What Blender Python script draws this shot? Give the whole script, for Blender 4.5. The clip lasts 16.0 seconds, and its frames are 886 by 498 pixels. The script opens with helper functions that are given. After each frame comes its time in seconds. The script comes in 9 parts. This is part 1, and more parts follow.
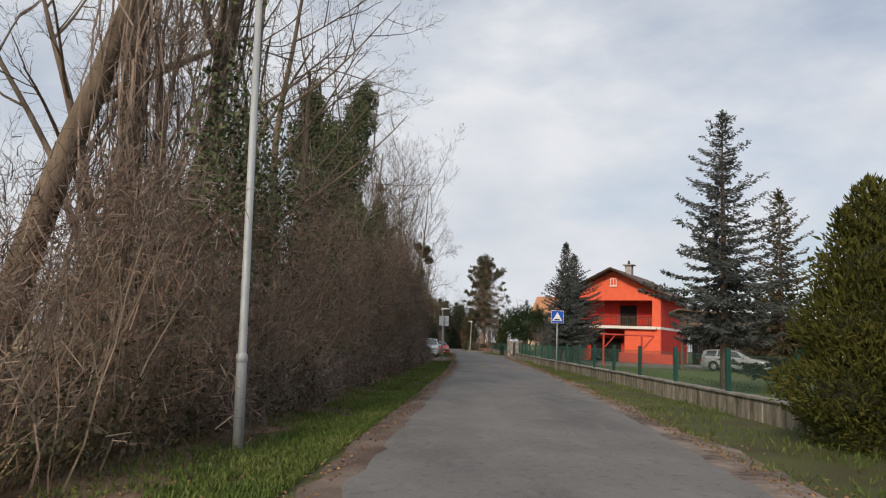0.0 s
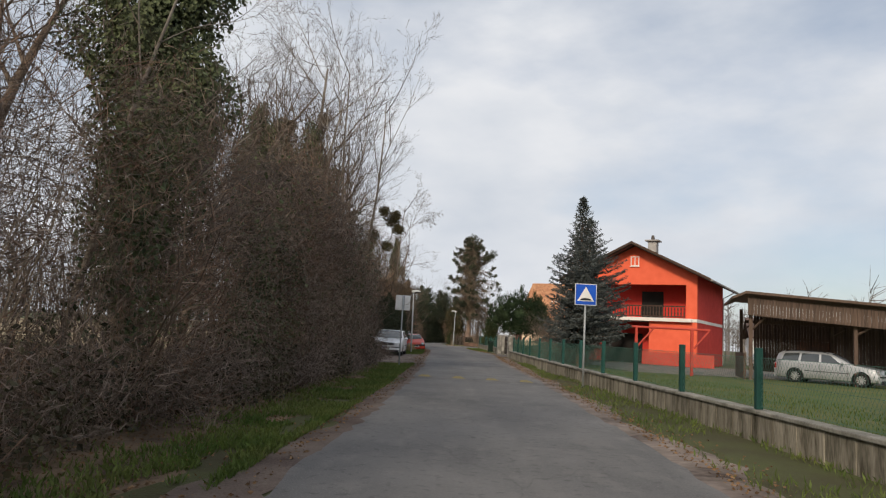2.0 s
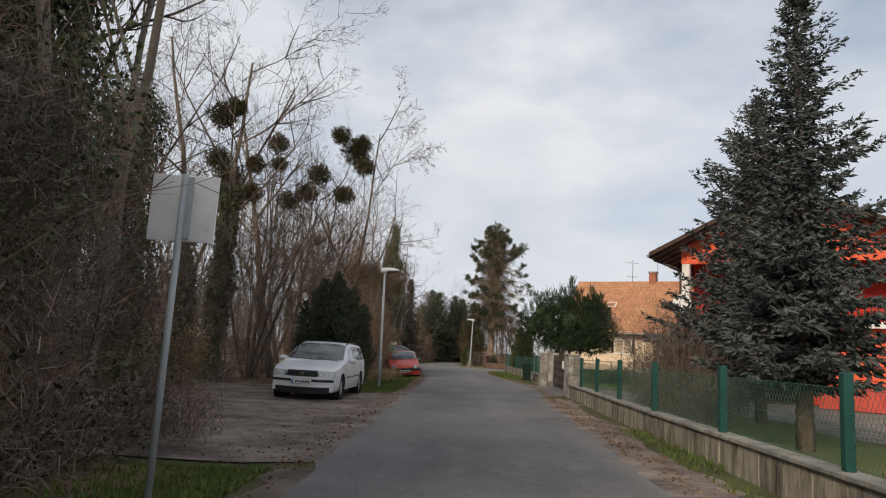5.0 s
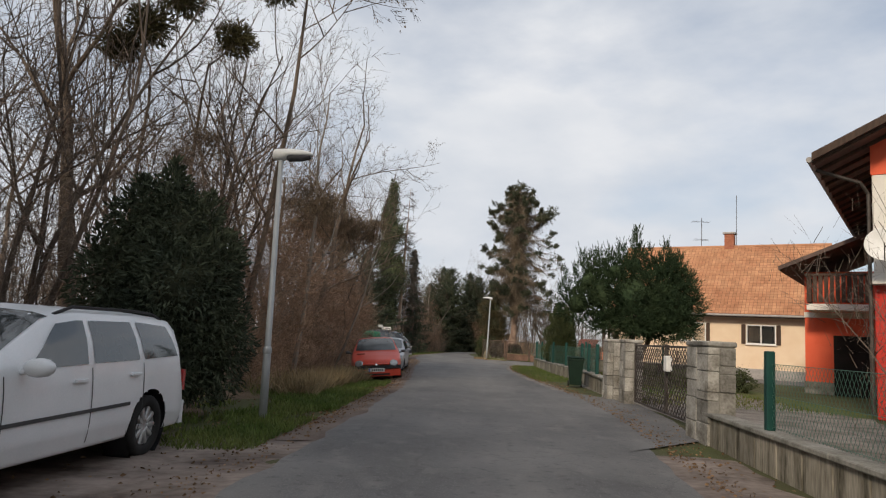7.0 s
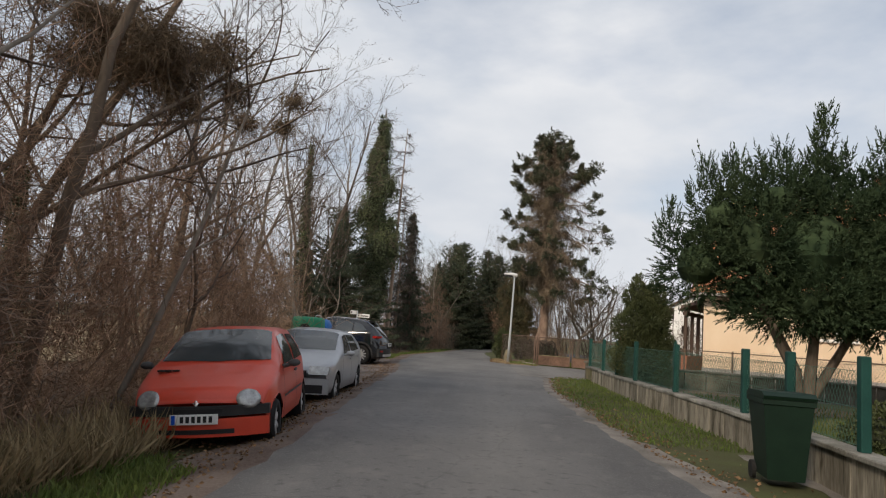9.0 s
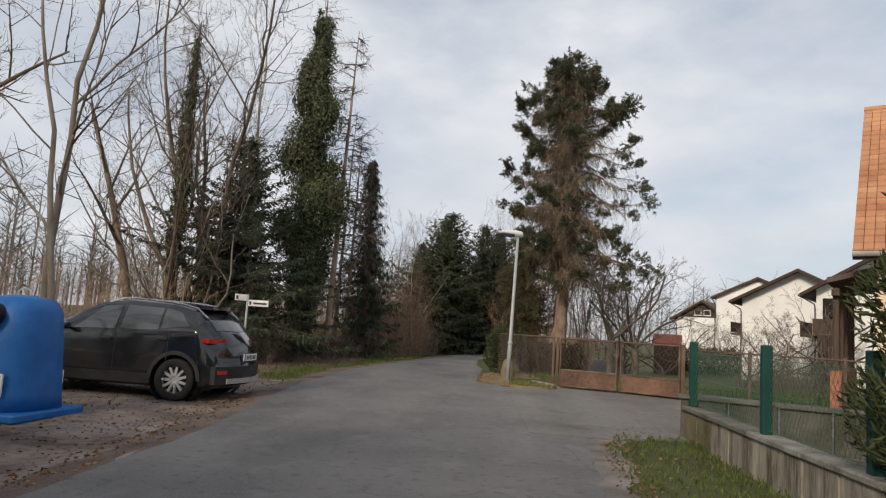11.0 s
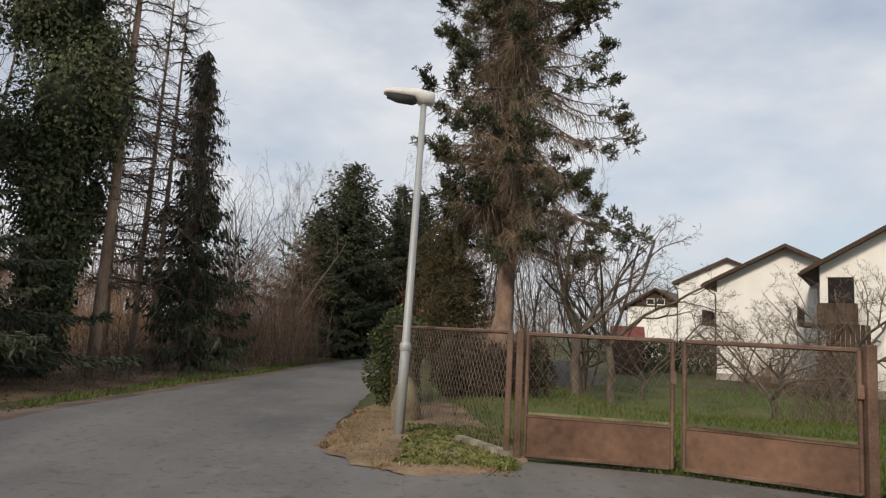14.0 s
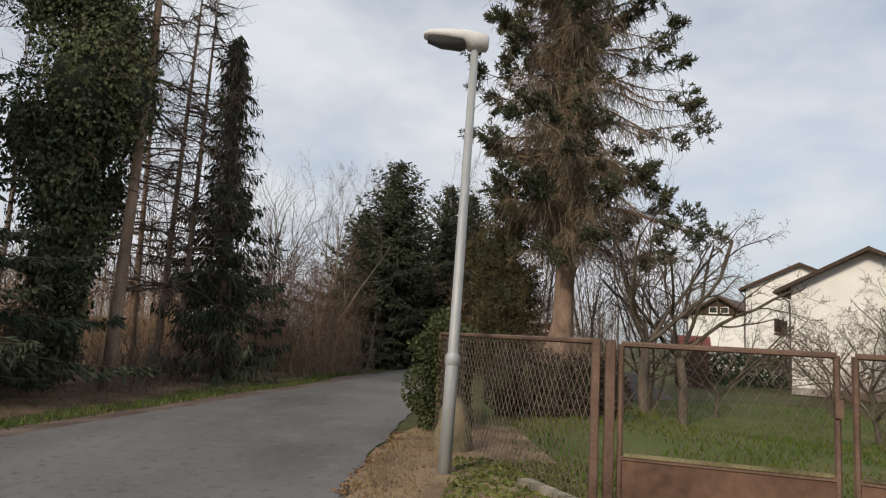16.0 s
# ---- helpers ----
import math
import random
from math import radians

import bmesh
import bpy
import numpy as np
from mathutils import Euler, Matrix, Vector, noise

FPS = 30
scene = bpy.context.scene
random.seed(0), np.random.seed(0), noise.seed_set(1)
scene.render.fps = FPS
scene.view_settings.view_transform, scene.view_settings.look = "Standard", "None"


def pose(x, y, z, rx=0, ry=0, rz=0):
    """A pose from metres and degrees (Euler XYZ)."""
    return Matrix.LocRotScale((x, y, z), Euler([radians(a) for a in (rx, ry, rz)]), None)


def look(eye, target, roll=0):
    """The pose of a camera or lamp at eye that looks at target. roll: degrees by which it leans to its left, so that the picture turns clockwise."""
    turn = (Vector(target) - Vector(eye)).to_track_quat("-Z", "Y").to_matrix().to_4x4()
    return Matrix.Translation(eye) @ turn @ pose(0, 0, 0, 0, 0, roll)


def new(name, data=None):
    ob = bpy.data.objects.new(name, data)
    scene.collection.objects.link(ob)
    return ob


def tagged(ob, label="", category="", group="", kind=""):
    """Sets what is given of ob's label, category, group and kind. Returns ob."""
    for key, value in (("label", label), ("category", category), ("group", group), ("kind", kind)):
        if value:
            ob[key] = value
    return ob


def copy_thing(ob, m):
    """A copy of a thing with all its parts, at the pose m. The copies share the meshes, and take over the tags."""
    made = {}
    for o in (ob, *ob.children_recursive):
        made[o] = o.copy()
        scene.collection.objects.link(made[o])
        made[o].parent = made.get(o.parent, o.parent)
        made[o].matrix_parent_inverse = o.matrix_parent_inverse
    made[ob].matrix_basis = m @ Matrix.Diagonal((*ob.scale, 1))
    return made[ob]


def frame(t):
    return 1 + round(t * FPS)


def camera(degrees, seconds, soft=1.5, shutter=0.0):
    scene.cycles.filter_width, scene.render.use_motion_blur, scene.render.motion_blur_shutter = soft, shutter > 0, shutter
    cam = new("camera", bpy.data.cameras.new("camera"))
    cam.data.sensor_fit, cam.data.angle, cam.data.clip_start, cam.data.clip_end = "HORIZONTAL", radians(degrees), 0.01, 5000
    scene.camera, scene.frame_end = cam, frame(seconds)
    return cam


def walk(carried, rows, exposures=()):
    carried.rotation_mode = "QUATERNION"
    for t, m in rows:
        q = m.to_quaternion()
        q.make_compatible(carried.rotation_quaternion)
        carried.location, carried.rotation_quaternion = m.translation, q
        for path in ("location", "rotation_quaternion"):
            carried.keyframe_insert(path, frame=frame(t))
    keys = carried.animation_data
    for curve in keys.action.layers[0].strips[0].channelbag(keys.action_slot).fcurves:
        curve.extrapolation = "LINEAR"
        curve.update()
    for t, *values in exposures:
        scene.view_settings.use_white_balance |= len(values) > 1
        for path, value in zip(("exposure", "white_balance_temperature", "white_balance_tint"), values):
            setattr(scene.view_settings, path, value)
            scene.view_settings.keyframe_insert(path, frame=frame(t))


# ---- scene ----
cam = camera(66.8, 16.0, soft=1.2)
PATH = [
    (0, (0.264, 0.019, 1.262), (0.255, 2.001, 1.532), 2.5),
    (0.5, (0.561, 3.381, 1.273), (0.586, 5.363, 1.541), 2.1),
    (1, (0.973, 7.228, 1.308), (1.012, 9.21, 1.571), 2.2),
    (1.5, (1.265, 10.672, 1.333), (1.299, 12.655, 1.587), 2.8),
    (2, (1.57, 14.562, 1.303), (1.59, 16.546, 1.554), 3.3),
    (2.5, (1.837, 18.122, 1.33), (1.835, 20.106, 1.581), 3.5),
    (3, (2.029, 22.234, 1.304), (2.015, 24.219, 1.553), 3.6),
    (3.2, (2.091, 23.763, 1.275), (2.078, 25.747, 1.527), 3.3),
    (5.3, (2.979, 38.421, 1.364), (2.918, 40.398, 1.662), 3.6),
    (5.5, (3.059, 39.793, 1.349), (2.992, 41.779, 1.579), 3.7),
    (6, (3.24, 43.472, 1.23), (3.156, 45.46, 1.426), 3.6),
    (6.5, (3.317, 46.345, 1.279), (3.222, 48.328, 1.522), 3.4),
    (7, (3.448, 49.98, 1.317), (3.338, 51.96, 1.576), 3.3),
    (7.5, (3.479, 53.269, 1.287), (3.364, 55.247, 1.554), 3.0),
    (8, (3.594, 57.005, 1.301), (3.462, 58.983, 1.567), 3.2),
    (8.5, (3.591, 60.367, 1.32), (3.443, 62.346, 1.567), 3.5),
    (9, (3.618, 64.122, 1.345), (3.446, 66.1, 1.58), 4.1),
    (9.2, (3.7, 65.517, 1.333), (3.508, 67.494, 1.569), 3.9),
    (11.3, (4.095, 78.895, 1.324), (3.902, 80.872, 1.558), 3.7),
    (11.5, (4.063, 79.985, 1.332), (3.892, 81.965, 1.563), 3.7),
    (12, (4.214, 82.552, 1.313), (4.1, 84.536, 1.538), 2.6),
    (12.5, (4.367, 84.436, 1.287), (4.301, 86.422, 1.518), 2.1),
    (13, (4.514, 86.133, 1.282), (4.49, 88.119, 1.523), 2.6),
    (13.5, (4.609, 87.18, 1.271), (4.61, 89.165, 1.51), 2.2),
    (14, (4.657, 87.996, 1.282), (4.657, 89.982, 1.517), 2.8),
    (14.5, (4.655, 88.543, 1.283), (4.628, 90.529, 1.52), 3.0),
    (15, (4.65, 89.077, 1.282), (4.588, 91.062, 1.522), 3.1),
    (15.5, (4.628, 89.452, 1.271), (4.531, 91.434, 1.519), 3.1),
    (16, (4.59, 89.817, 1.268), (4.443, 91.796, 1.521), 3.1),
]
walk(cam, [(t, look(eye, target, roll)) for t, eye, target, roll in PATH])

# ---- light: bright thin overcast, veiled low sun behind and to the left ----
SUN_AZ, SUN_EL = (-0.42, -0.91), 30.0
world = bpy.data.worlds.new("sky")
scene.world = world
world.use_nodes = True
wn, wl = world.node_tree.nodes, world.node_tree.links
wn.clear()
w_out, w_bg = wn.new("ShaderNodeOutputWorld"), wn.new("ShaderNodeBackground")
w_sky, w_co = wn.new("ShaderNodeTexSky"), wn.new("ShaderNodeTexCoord")
w_sky.sky_type, w_sky.sun_disc = "NISHITA", False
w_sky.sun_elevation = radians(SUN_EL)
w_sky.sun_rotation = math.atan2(SUN_AZ[0], SUN_AZ[1])
w_sky.air_density, w_sky.dust_density = 1.0, 2.0
w_map = wn.new("ShaderNodeMapping")
w_map.inputs["Scale"].default_value = (1.0, 1.2, 2.3)
w_map.inputs["Rotation"].default_value = (0.2, 0.35, 0.5)
w_n1, w_n2 = wn.new("ShaderNodeTexNoise"), wn.new("ShaderNodeTexNoise")
w_n1.inputs["Scale"].default_value, w_n1.inputs["Detail"].default_value, w_n1.inputs["Roughness"].default_value = 1.7, 7, 0.52
w_n2.inputs["Scale"].default_value, w_n2.inputs["Detail"].default_value = 4.5, 6
w_r1, w_r2 = wn.new("ShaderNodeValToRGB"), wn.new("ShaderNodeValToRGB")
w_r1.color_ramp.elements[0].position, w_r1.color_ramp.elements[1].position = 0.36, 0.56
w_r1.color_ramp.elements[0].color, w_r1.color_ramp.elements[1].color = (0.35, 0.35, 0.35, 1), (1, 1, 1, 1)
w_r2.color_ramp.elements[0].position, w_r2.color_ramp.elements[1].position = 0.3, 0.72
w_r2.color_ramp.elements[0].color, w_r2.color_ramp.elements[1].color = (0.625, 0.67, 0.74, 1), (0.825, 0.838, 0.868, 1)
w_gain, w_mix = wn.new("ShaderNodeMixRGB"), wn.new("ShaderNodeMixRGB")
w_gain.blend_type, w_gain.inputs["Fac"].default_value, w_gain.inputs["Color2"].default_value = "MULTIPLY", 1.0, (0.12, 0.12, 0.12, 1)
wl.new(w_co.outputs["Generated"], w_map.inputs["Vector"])
wl.new(w_map.outputs["Vector"], w_n1.inputs["Vector"])
wl.new(w_map.outputs["Vector"], w_n2.inputs["Vector"])
wl.new(w_n1.outputs["Fac"], w_r1.inputs["Fac"])
wl.new(w_n2.outputs["Fac"], w_r2.inputs["Fac"])
wl.new(w_sky.outputs["Color"], w_gain.inputs["Color1"])
wl.new(w_r1.outputs["Color"], w_mix.inputs["Fac"])
wl.new(w_gain.outputs["Color"], w_mix.inputs["Color1"])
wl.new(w_r2.outputs["Color"], w_mix.inputs["Color2"])
wl.new(w_mix.outputs["Color"], w_bg.inputs["Color"])
w_bg.inputs["Strength"].default_value = 0.98
wl.new(w_bg.outputs["Background"], w_out.inputs["Surface"])

sun_data = bpy.data.lights.new("sun", "SUN")
sun_data.energy, sun_data.angle, sun_data.color = 2.7, radians(9), (1.0, 0.86, 0.68)
sun = new("sun", sun_data)
_ce = math.cos(radians(SUN_EL))
_n = math.hypot(*SUN_AZ)
sun.matrix_world = look((-40, -90, 60), (-40 - SUN_AZ[0] / _n * _ce, -90 - SUN_AZ[1] / _n * _ce, 60 - math.sin(radians(SUN_EL))))

# ---- materials ----
def mat(name, a, b, scale=4.0, fine=60.0, rough=0.85, metal=0.0, bump=0.3, depth=0.02, island=0.0, obj=0.0, spec=0.3, stretch=(1, 1, 1), coat=0.0, thin=0.0, space="Object", world=False):
    """Two base colours mixed by a coarse and a fine noise, with relief; island/obj: value spread per leaf or per piece."""
    m = bpy.data.materials.new(name)
    m.use_nodes = True
    n, l = m.node_tree.nodes, m.node_tree.links
    p = n["Principled BSDF"]
    co, mp = n.new("ShaderNodeTexCoord"), n.new("ShaderNodeMapping")
    mp.inputs["Scale"].default_value = stretch
    l.new(n.new("ShaderNodeNewGeometry").outputs["Position"] if world else co.outputs[space], mp.inputs["Vector"])
    n1, n2 = n.new("ShaderNodeTexNoise"), n.new("ShaderNodeTexNoise")
    n1.inputs["Scale"].default_value, n1.inputs["Detail"].default_value = scale, 5
    n2.inputs["Scale"].default_value, n2.inputs["Detail"].default_value = fine, 3
    l.new(mp.outputs["Vector"], n1.inputs["Vector"])
    l.new(mp.outputs["Vector"], n2.inputs["Vector"])
    add = n.new("ShaderNodeMath")
    add.operation = "MULTIPLY_ADD"
    add.inputs[1].default_value = 0.45
    l.new(n2.outputs["Fac"], add.inputs[0])
    l.new(n1.outputs["Fac"], add.inputs[2])
    ramp = n.new("ShaderNodeMapRange")
    ramp.inputs["From Min"].default_value, ramp.inputs["From Max"].default_value = 0.5, 0.95
    l.new(add.outputs[0], ramp.inputs["Value"])
    mix = n.new("ShaderNodeMixRGB")
    mix.inputs["Color1"].default_value, mix.inputs["Color2"].default_value = (*a, 1), (*b, 1)
    l.new(ramp.outputs["Result"], mix.inputs["Fac"])
    colour = mix.outputs["Color"]
    if island or obj:
        src = n.new("ShaderNodeNewGeometry").outputs["Random Per Island"] if island else n.new("ShaderNodeObjectInfo").outputs["Random"]
        spread = island or obj
        mr = n.new("ShaderNodeMapRange")
        mr.inputs["To Min"].default_value, mr.inputs["To Max"].default_value = 1 - spread, 1 + spread
        l.new(src, mr.inputs["Value"])
        hs = n.new("ShaderNodeHueSaturation")
        l.new(mr.outputs["Result"], hs.inputs["Value"])
        l.new(colour, hs.inputs["Color"])
        colour = hs.outputs["Color"]
    l.new(colour, p.inputs["Base Color"])
    p.inputs["Roughness"].default_value, p.inputs["Metallic"].default_value = rough, metal
    p.inputs["Specular IOR Level"].default_value = spec
    if coat:
        p.inputs["Coat Weight"].default_value, p.inputs["Coat Roughness"].default_value = coat, 0.06
    if bump:
        bp = n.new("ShaderNodeBump")
        bp.inputs["Strength"].default_value, bp.inputs["Distance"].default_value = bump, depth
        l.new(add.outputs[0], bp.inputs["Height"])
        l.new(bp.outputs["Normal"], p.inputs["Normal"])
    if thin:
        p.inputs["Transmission Weight"].default_value = 0.0
        tr = n.new("ShaderNodeBsdfTranslucent")
        l.new(colour, tr.inputs["Color"])
        ms = n.new("ShaderNodeMixShader")
        ms.inputs["Fac"].default_value = thin
        l.new(p.outputs["BSDF"], ms.inputs[1])
        l.new(tr.outputs["BSDF"], ms.inputs[2])
        l.new(ms.outputs["Shader"], n["Material Output"].inputs["Surface"])
    return m


def asphalt(name, dark, pale, rough=0.9):
    """Worn asphalt: stone grain, cloudy wear, long tracks, darker oil and repair stains, fine cracks."""
    m = mat(name, dark, pale, 0.55, 90, rough, bump=0.7, depth=0.008)
    n, l = m.node_tree.nodes, m.node_tree.links
    p = n["Principled BSDF"]
    colour = p.inputs["Base Color"].links[0].from_socket
    co = n.new("ShaderNodeTexCoord")

    def layer(kind, scale, stretch, lo, hi, tint, most, detail=4):
        nonlocal colour
        mp = n.new("ShaderNodeMapping")
        mp.inputs["Scale"].default_value = stretch
        l.new(co.outputs["Object"], mp.inputs["Vector"])
        if kind == "crack":
            bend = n.new("ShaderNodeTexNoise")
            bend.inputs["Scale"].default_value = 1.6
            l.new(mp.outputs["Vector"], bend.inputs["Vector"])
            warp = n.new("ShaderNodeMixRGB")
            warp.blend_type, warp.inputs["Fac"].default_value = "ADD", 0.5
            l.new(mp.outputs["Vector"], warp.inputs["Color1"])
            l.new(bend.outputs["Color"], warp.inputs["Color2"])
            tx = n.new("ShaderNodeTexVoronoi")
            tx.feature = "DISTANCE_TO_EDGE"
            l.new(warp.outputs["Color"], tx.inputs["Vector"])
            out = tx.outputs["Distance"]
        else:
            tx = n.new("ShaderNodeTexNoise")
            tx.inputs["Detail"].default_value = detail
            l.new(mp.outputs["Vector"], tx.inputs["Vector"])
            out = tx.outputs["Fac"]
        tx.inputs["Scale"].default_value = scale
        mr = n.new("ShaderNodeMapRange")
        mr.inputs["From Min"].default_value, mr.inputs["From Max"].default_value, mr.inputs["To Max"].default_value = lo, hi, most
        l.new(out, mr.inputs["Value"])
        mx = n.new("ShaderNodeMixRGB")
        mx.inputs["Color2"].default_value = (*tint, 1)
        l.new(mr.outputs["Result"], mx.inputs["Fac"])
        l.new(colour, mx.inputs["Color1"])
        colour = mx.outputs["Color"]

    layer("noise", 1.0, (0.9, 0.06, 1), 0.50, 0.66, (0.20, 0.192, 0.182), 0.55)
    layer("noise", 0.9, (0.5, 0.22, 1), 0.50, 0.66, (0.080, 0.079, 0.080), 0.65)
    layer("noise", 2.6, (1, 0.6, 1), 0.54, 0.70, (0.21, 0.20, 0.188), 0.5, 6)
    layer("noise", 9.0, (1, 1, 1), 0.56, 0.70, (0.075, 0.073, 0.072), 0.6, 6)
    layer("noise", 60, (1, 1, 1), 0.56, 0.68, (0.26, 0.255, 0.245), 0.45, 3)
    layer("crack", 0.34, (1, 0.6, 1), 0.005, 0.001, (0.06, 0.058, 0.056), 0.22)
    l.new(colour, p.inputs["Base Color"])
    return m


ASPHALT = asphalt("asphalt_worn", (0.1166, 0.1134, 0.1123), (0.1814, 0.176, 0.1706))
PATCHED = asphalt("patched_asphalt", (0.085, 0.074, 0.066), (0.165, 0.145, 0.128))
SIDEASPHALT = asphalt("dusty_asphalt", (0.118, 0.110, 0.102), (0.195, 0.180, 0.163))
DIRT = mat("dirt", (0.066, 0.043, 0.034), (0.205, 0.160, 0.132), 1.1, 35, 0.95, bump=0.8, depth=0.03)
PARKDIRT = mat("dusty_earth", (0.060, 0.042, 0.034), (0.29, 0.237, 0.202), 0.9, 7, 0.95, bump=0.8, depth=0.03, stretch=(1, 1.3, 1))
VERGESOIL = mat("verge_litter", (0.095, 0.062, 0.036), (0.31, 0.225, 0.145), 1.8, 22, 0.95, bump=0.9, depth=0.03)
FIELD = mat("dry_field", (0.20, 0.15, 0.085), (0.36, 0.29, 0.18), 0.4, 12, 0.95, bump=0.8, depth=0.05)
# lit copy of the bark: sunlight painted in as a warmer, lighter colour
BARKWARM = mat("sun_toned_bark", (0.085, 0.062, 0.045), (0.215, 0.165, 0.122), 3.0, 22, 0.95, bump=1.0, depth=0.03, stretch=(1, 1, 0.25))
GRAVEL = mat("pale_gravel", (0.10, 0.088, 0.074), (0.29, 0.262, 0.235), 1.6, 70, 0.95, bump=0.8, depth=0.02)
SOIL = mat("grassy_soil", (0.060, 0.052, 0.026), (0.085, 0.10, 0.032), 0.9, 30, 0.95, bump=0.8, depth=0.04)
LITTER = mat("leaf_litter", (0.080, 0.056, 0.038), (0.24, 0.165, 0.105), 1.4, 26, 0.95, bump=0.9, depth=0.05)
LAWN = mat("lawn", (0.055, 0.098, 0.02), (0.135, 0.128, 0.045), 0.5, 40, 0.95, bump=0.8, depth=0.03)
LAWNGRASS = mat("lawn_blades", (0.05742, 0.1263, 0.01684), (0.1531, 0.1416, 0.04287), 0.3, 5, 0.8, bump=0, island=0.3, thin=0.3, spec=0.15)
GRASS = mat("grass_blades", (0.0708, 0.1239, 0.0236), (0.1711, 0.1947, 0.0566), 0.8, 8, 0.7, bump=0, island=0.35, thin=0.35)
STRAW = mat("dry_grass", (0.22, 0.16, 0.085), (0.36, 0.28, 0.16), 1.5, 8, 0.8, bump=0, island=0.35, thin=0.3)
FALLEN = mat("fallen_leaves", (0.13, 0.075, 0.04), (0.24, 0.15, 0.08), 2, 9, 0.85, bump=0, island=0.5)
CONCRETE = mat("weathered_concrete", (0.0522, 0.045, 0.0288), (0.369, 0.333, 0.27), 3.2, 22, 0.92, bump=0.6, depth=0.014, obj=0.2, stretch=(1.6, 1.6, 0.28), world=True)
COPING = mat("concrete_coping", (0.11, 0.105, 0.085), (0.34, 0.325, 0.29), 2.2, 30, 0.9, bump=0.5, depth=0.01, obj=0.12, world=True)
STONE = mat("grey_stone", (0.12, 0.108, 0.088), (0.43, 0.41, 0.37), 3.0, 26, 0.9, bump=0.8, depth=0.02, obj=0.28, world=True)
BOULDER = mat("boulder", (0.10, 0.085, 0.055), (0.22, 0.19, 0.13), 3.5, 30, 0.92, bump=0.8, depth=0.03)
GREENPAINT = mat("green_paint", (0.009, 0.050, 0.042), (0.016, 0.075, 0.063), 3, 40, 0.55, bump=0.15, depth=0.004, obj=0.15)
GREENWIRE = mat("green_wire", (0.05, 0.12, 0.09), (0.07, 0.16, 0.12), 3, 40, 0.5, bump=0)
RUST = mat("rusty_steel", (0.066, 0.038, 0.026), (0.185, 0.108, 0.074), 1.3, 12, 0.75, metal=0.0, bump=0.3, depth=0.006, obj=0.1)
RUSTBAR = mat("rusty_frame", (0.075, 0.045, 0.034), (0.19, 0.125, 0.092), 3, 40, 0.7, bump=0.3, depth=0.004)
WIRE = mat("weathered_wire", (0.14, 0.10, 0.08), (0.26, 0.21, 0.17), 5, 40, 0.6, metal=0.3, bump=0)
DARKIRON = mat("dark_iron", (0.045, 0.038, 0.034), (0.10, 0.085, 0.075), 4, 40, 0.6, metal=0.3, bump=0.2, depth=0.003)
GALV = mat("galvanised_steel", (0.30, 0.32, 0.33), (0.46, 0.48, 0.49), 3, 30, 0.6, metal=0.3, bump=0.1, depth=0.003, stretch=(1, 1, 0.2))
LAMPGREY = mat("lamp_housing", (0.55, 0.55, 0.539), (0.748, 0.748, 0.726), 4, 30, 0.55, bump=0.1, depth=0.003)
LAMPGLASS = mat("lamp_bowl", (0.055, 0.055, 0.06), (0.11, 0.11, 0.115), 4, 20, 0.25, bump=0, spec=0.5)
WHITEPAINT = mat("white_paint", (0.66, 0.65, 0.62), (0.80, 0.79, 0.77), 3, 30, 0.6, bump=0.1, depth=0.004)
SIGNBACK = mat("sign_back", (0.62, 0.62, 0.63), (0.78, 0.78, 0.79), 3, 30, 0.35, metal=0.35, bump=0.05, depth=0.002)
BLUESIGN = mat("blue_sign", (0.008, 0.075, 0.46), (0.014, 0.10, 0.56), 3, 30, 0.35, bump=0)
BLACK = mat("black_paint", (0.012, 0.012, 0.013), (0.022, 0.022, 0.024), 4, 40, 0.6, bump=0)
YELLOWPAINT = mat("road_yellow", (0.32, 0.24, 0.06), (0.16, 0.14, 0.10), 6, 60, 0.85, bump=0.3, depth=0.003)
ORANGE = mat("orange_render", (0.74, 0.120, 0.058), (0.83, 0.155, 0.078), 1.6, 70, 0.9, bump=0.3, depth=0.006)
# shaded copy of the orange render, for walls turned from the sun
REDWALL = mat("render_shade_red", (0.46, 0.032, 0.024), (0.56, 0.048, 0.034), 1.6, 70, 0.9, bump=0.3, depth=0.006)
CREAM = mat("cream_render", (0.72, 0.54, 0.37), (0.79, 0.63, 0.46), 1.2, 60, 0.9, bump=0.25, depth=0.006)
PEACH = mat("peach_render", (0.72, 0.46, 0.26), (0.78, 0.56, 0.36), 1.0, 60, 0.9, bump=0.25, depth=0.006)
WHITEWALL = mat("white_render", (0.74, 0.73, 0.715), (0.84, 0.835, 0.82), 0.8, 60, 0.9, bump=0.2, depth=0.006)
WHITEBAND = mat("white_band", (0.70, 0.66, 0.60), (0.78, 0.75, 0.70), 2, 40, 0.85, bump=0.1, depth=0.004)
ROOFDARK = mat("dark_roof", (0.075, 0.052, 0.045), (0.15, 0.105, 0.09), 2, 30, 0.85, bump=0.4, depth=0.01, obj=0.12)
TILE = mat("clay_tile", (0.34, 0.15, 0.078), (0.5, 0.265, 0.145), 1.1, 25, 0.85, bump=0.4, depth=0.01, island=0.15)
DARKWOOD = mat("dark_wood", (0.040, 0.024, 0.017), (0.085, 0.052, 0.036), 3, 40, 0.75, bump=0.4, depth=0.006, obj=0.2, stretch=(6, 6, 0.6))
BROWNWOOD = mat("brown_wood", (0.062, 0.040, 0.030), (0.130, 0.088, 0.066), 3, 40, 0.8, bump=0.4, depth=0.006, obj=0.2, stretch=(6, 6, 0.6))
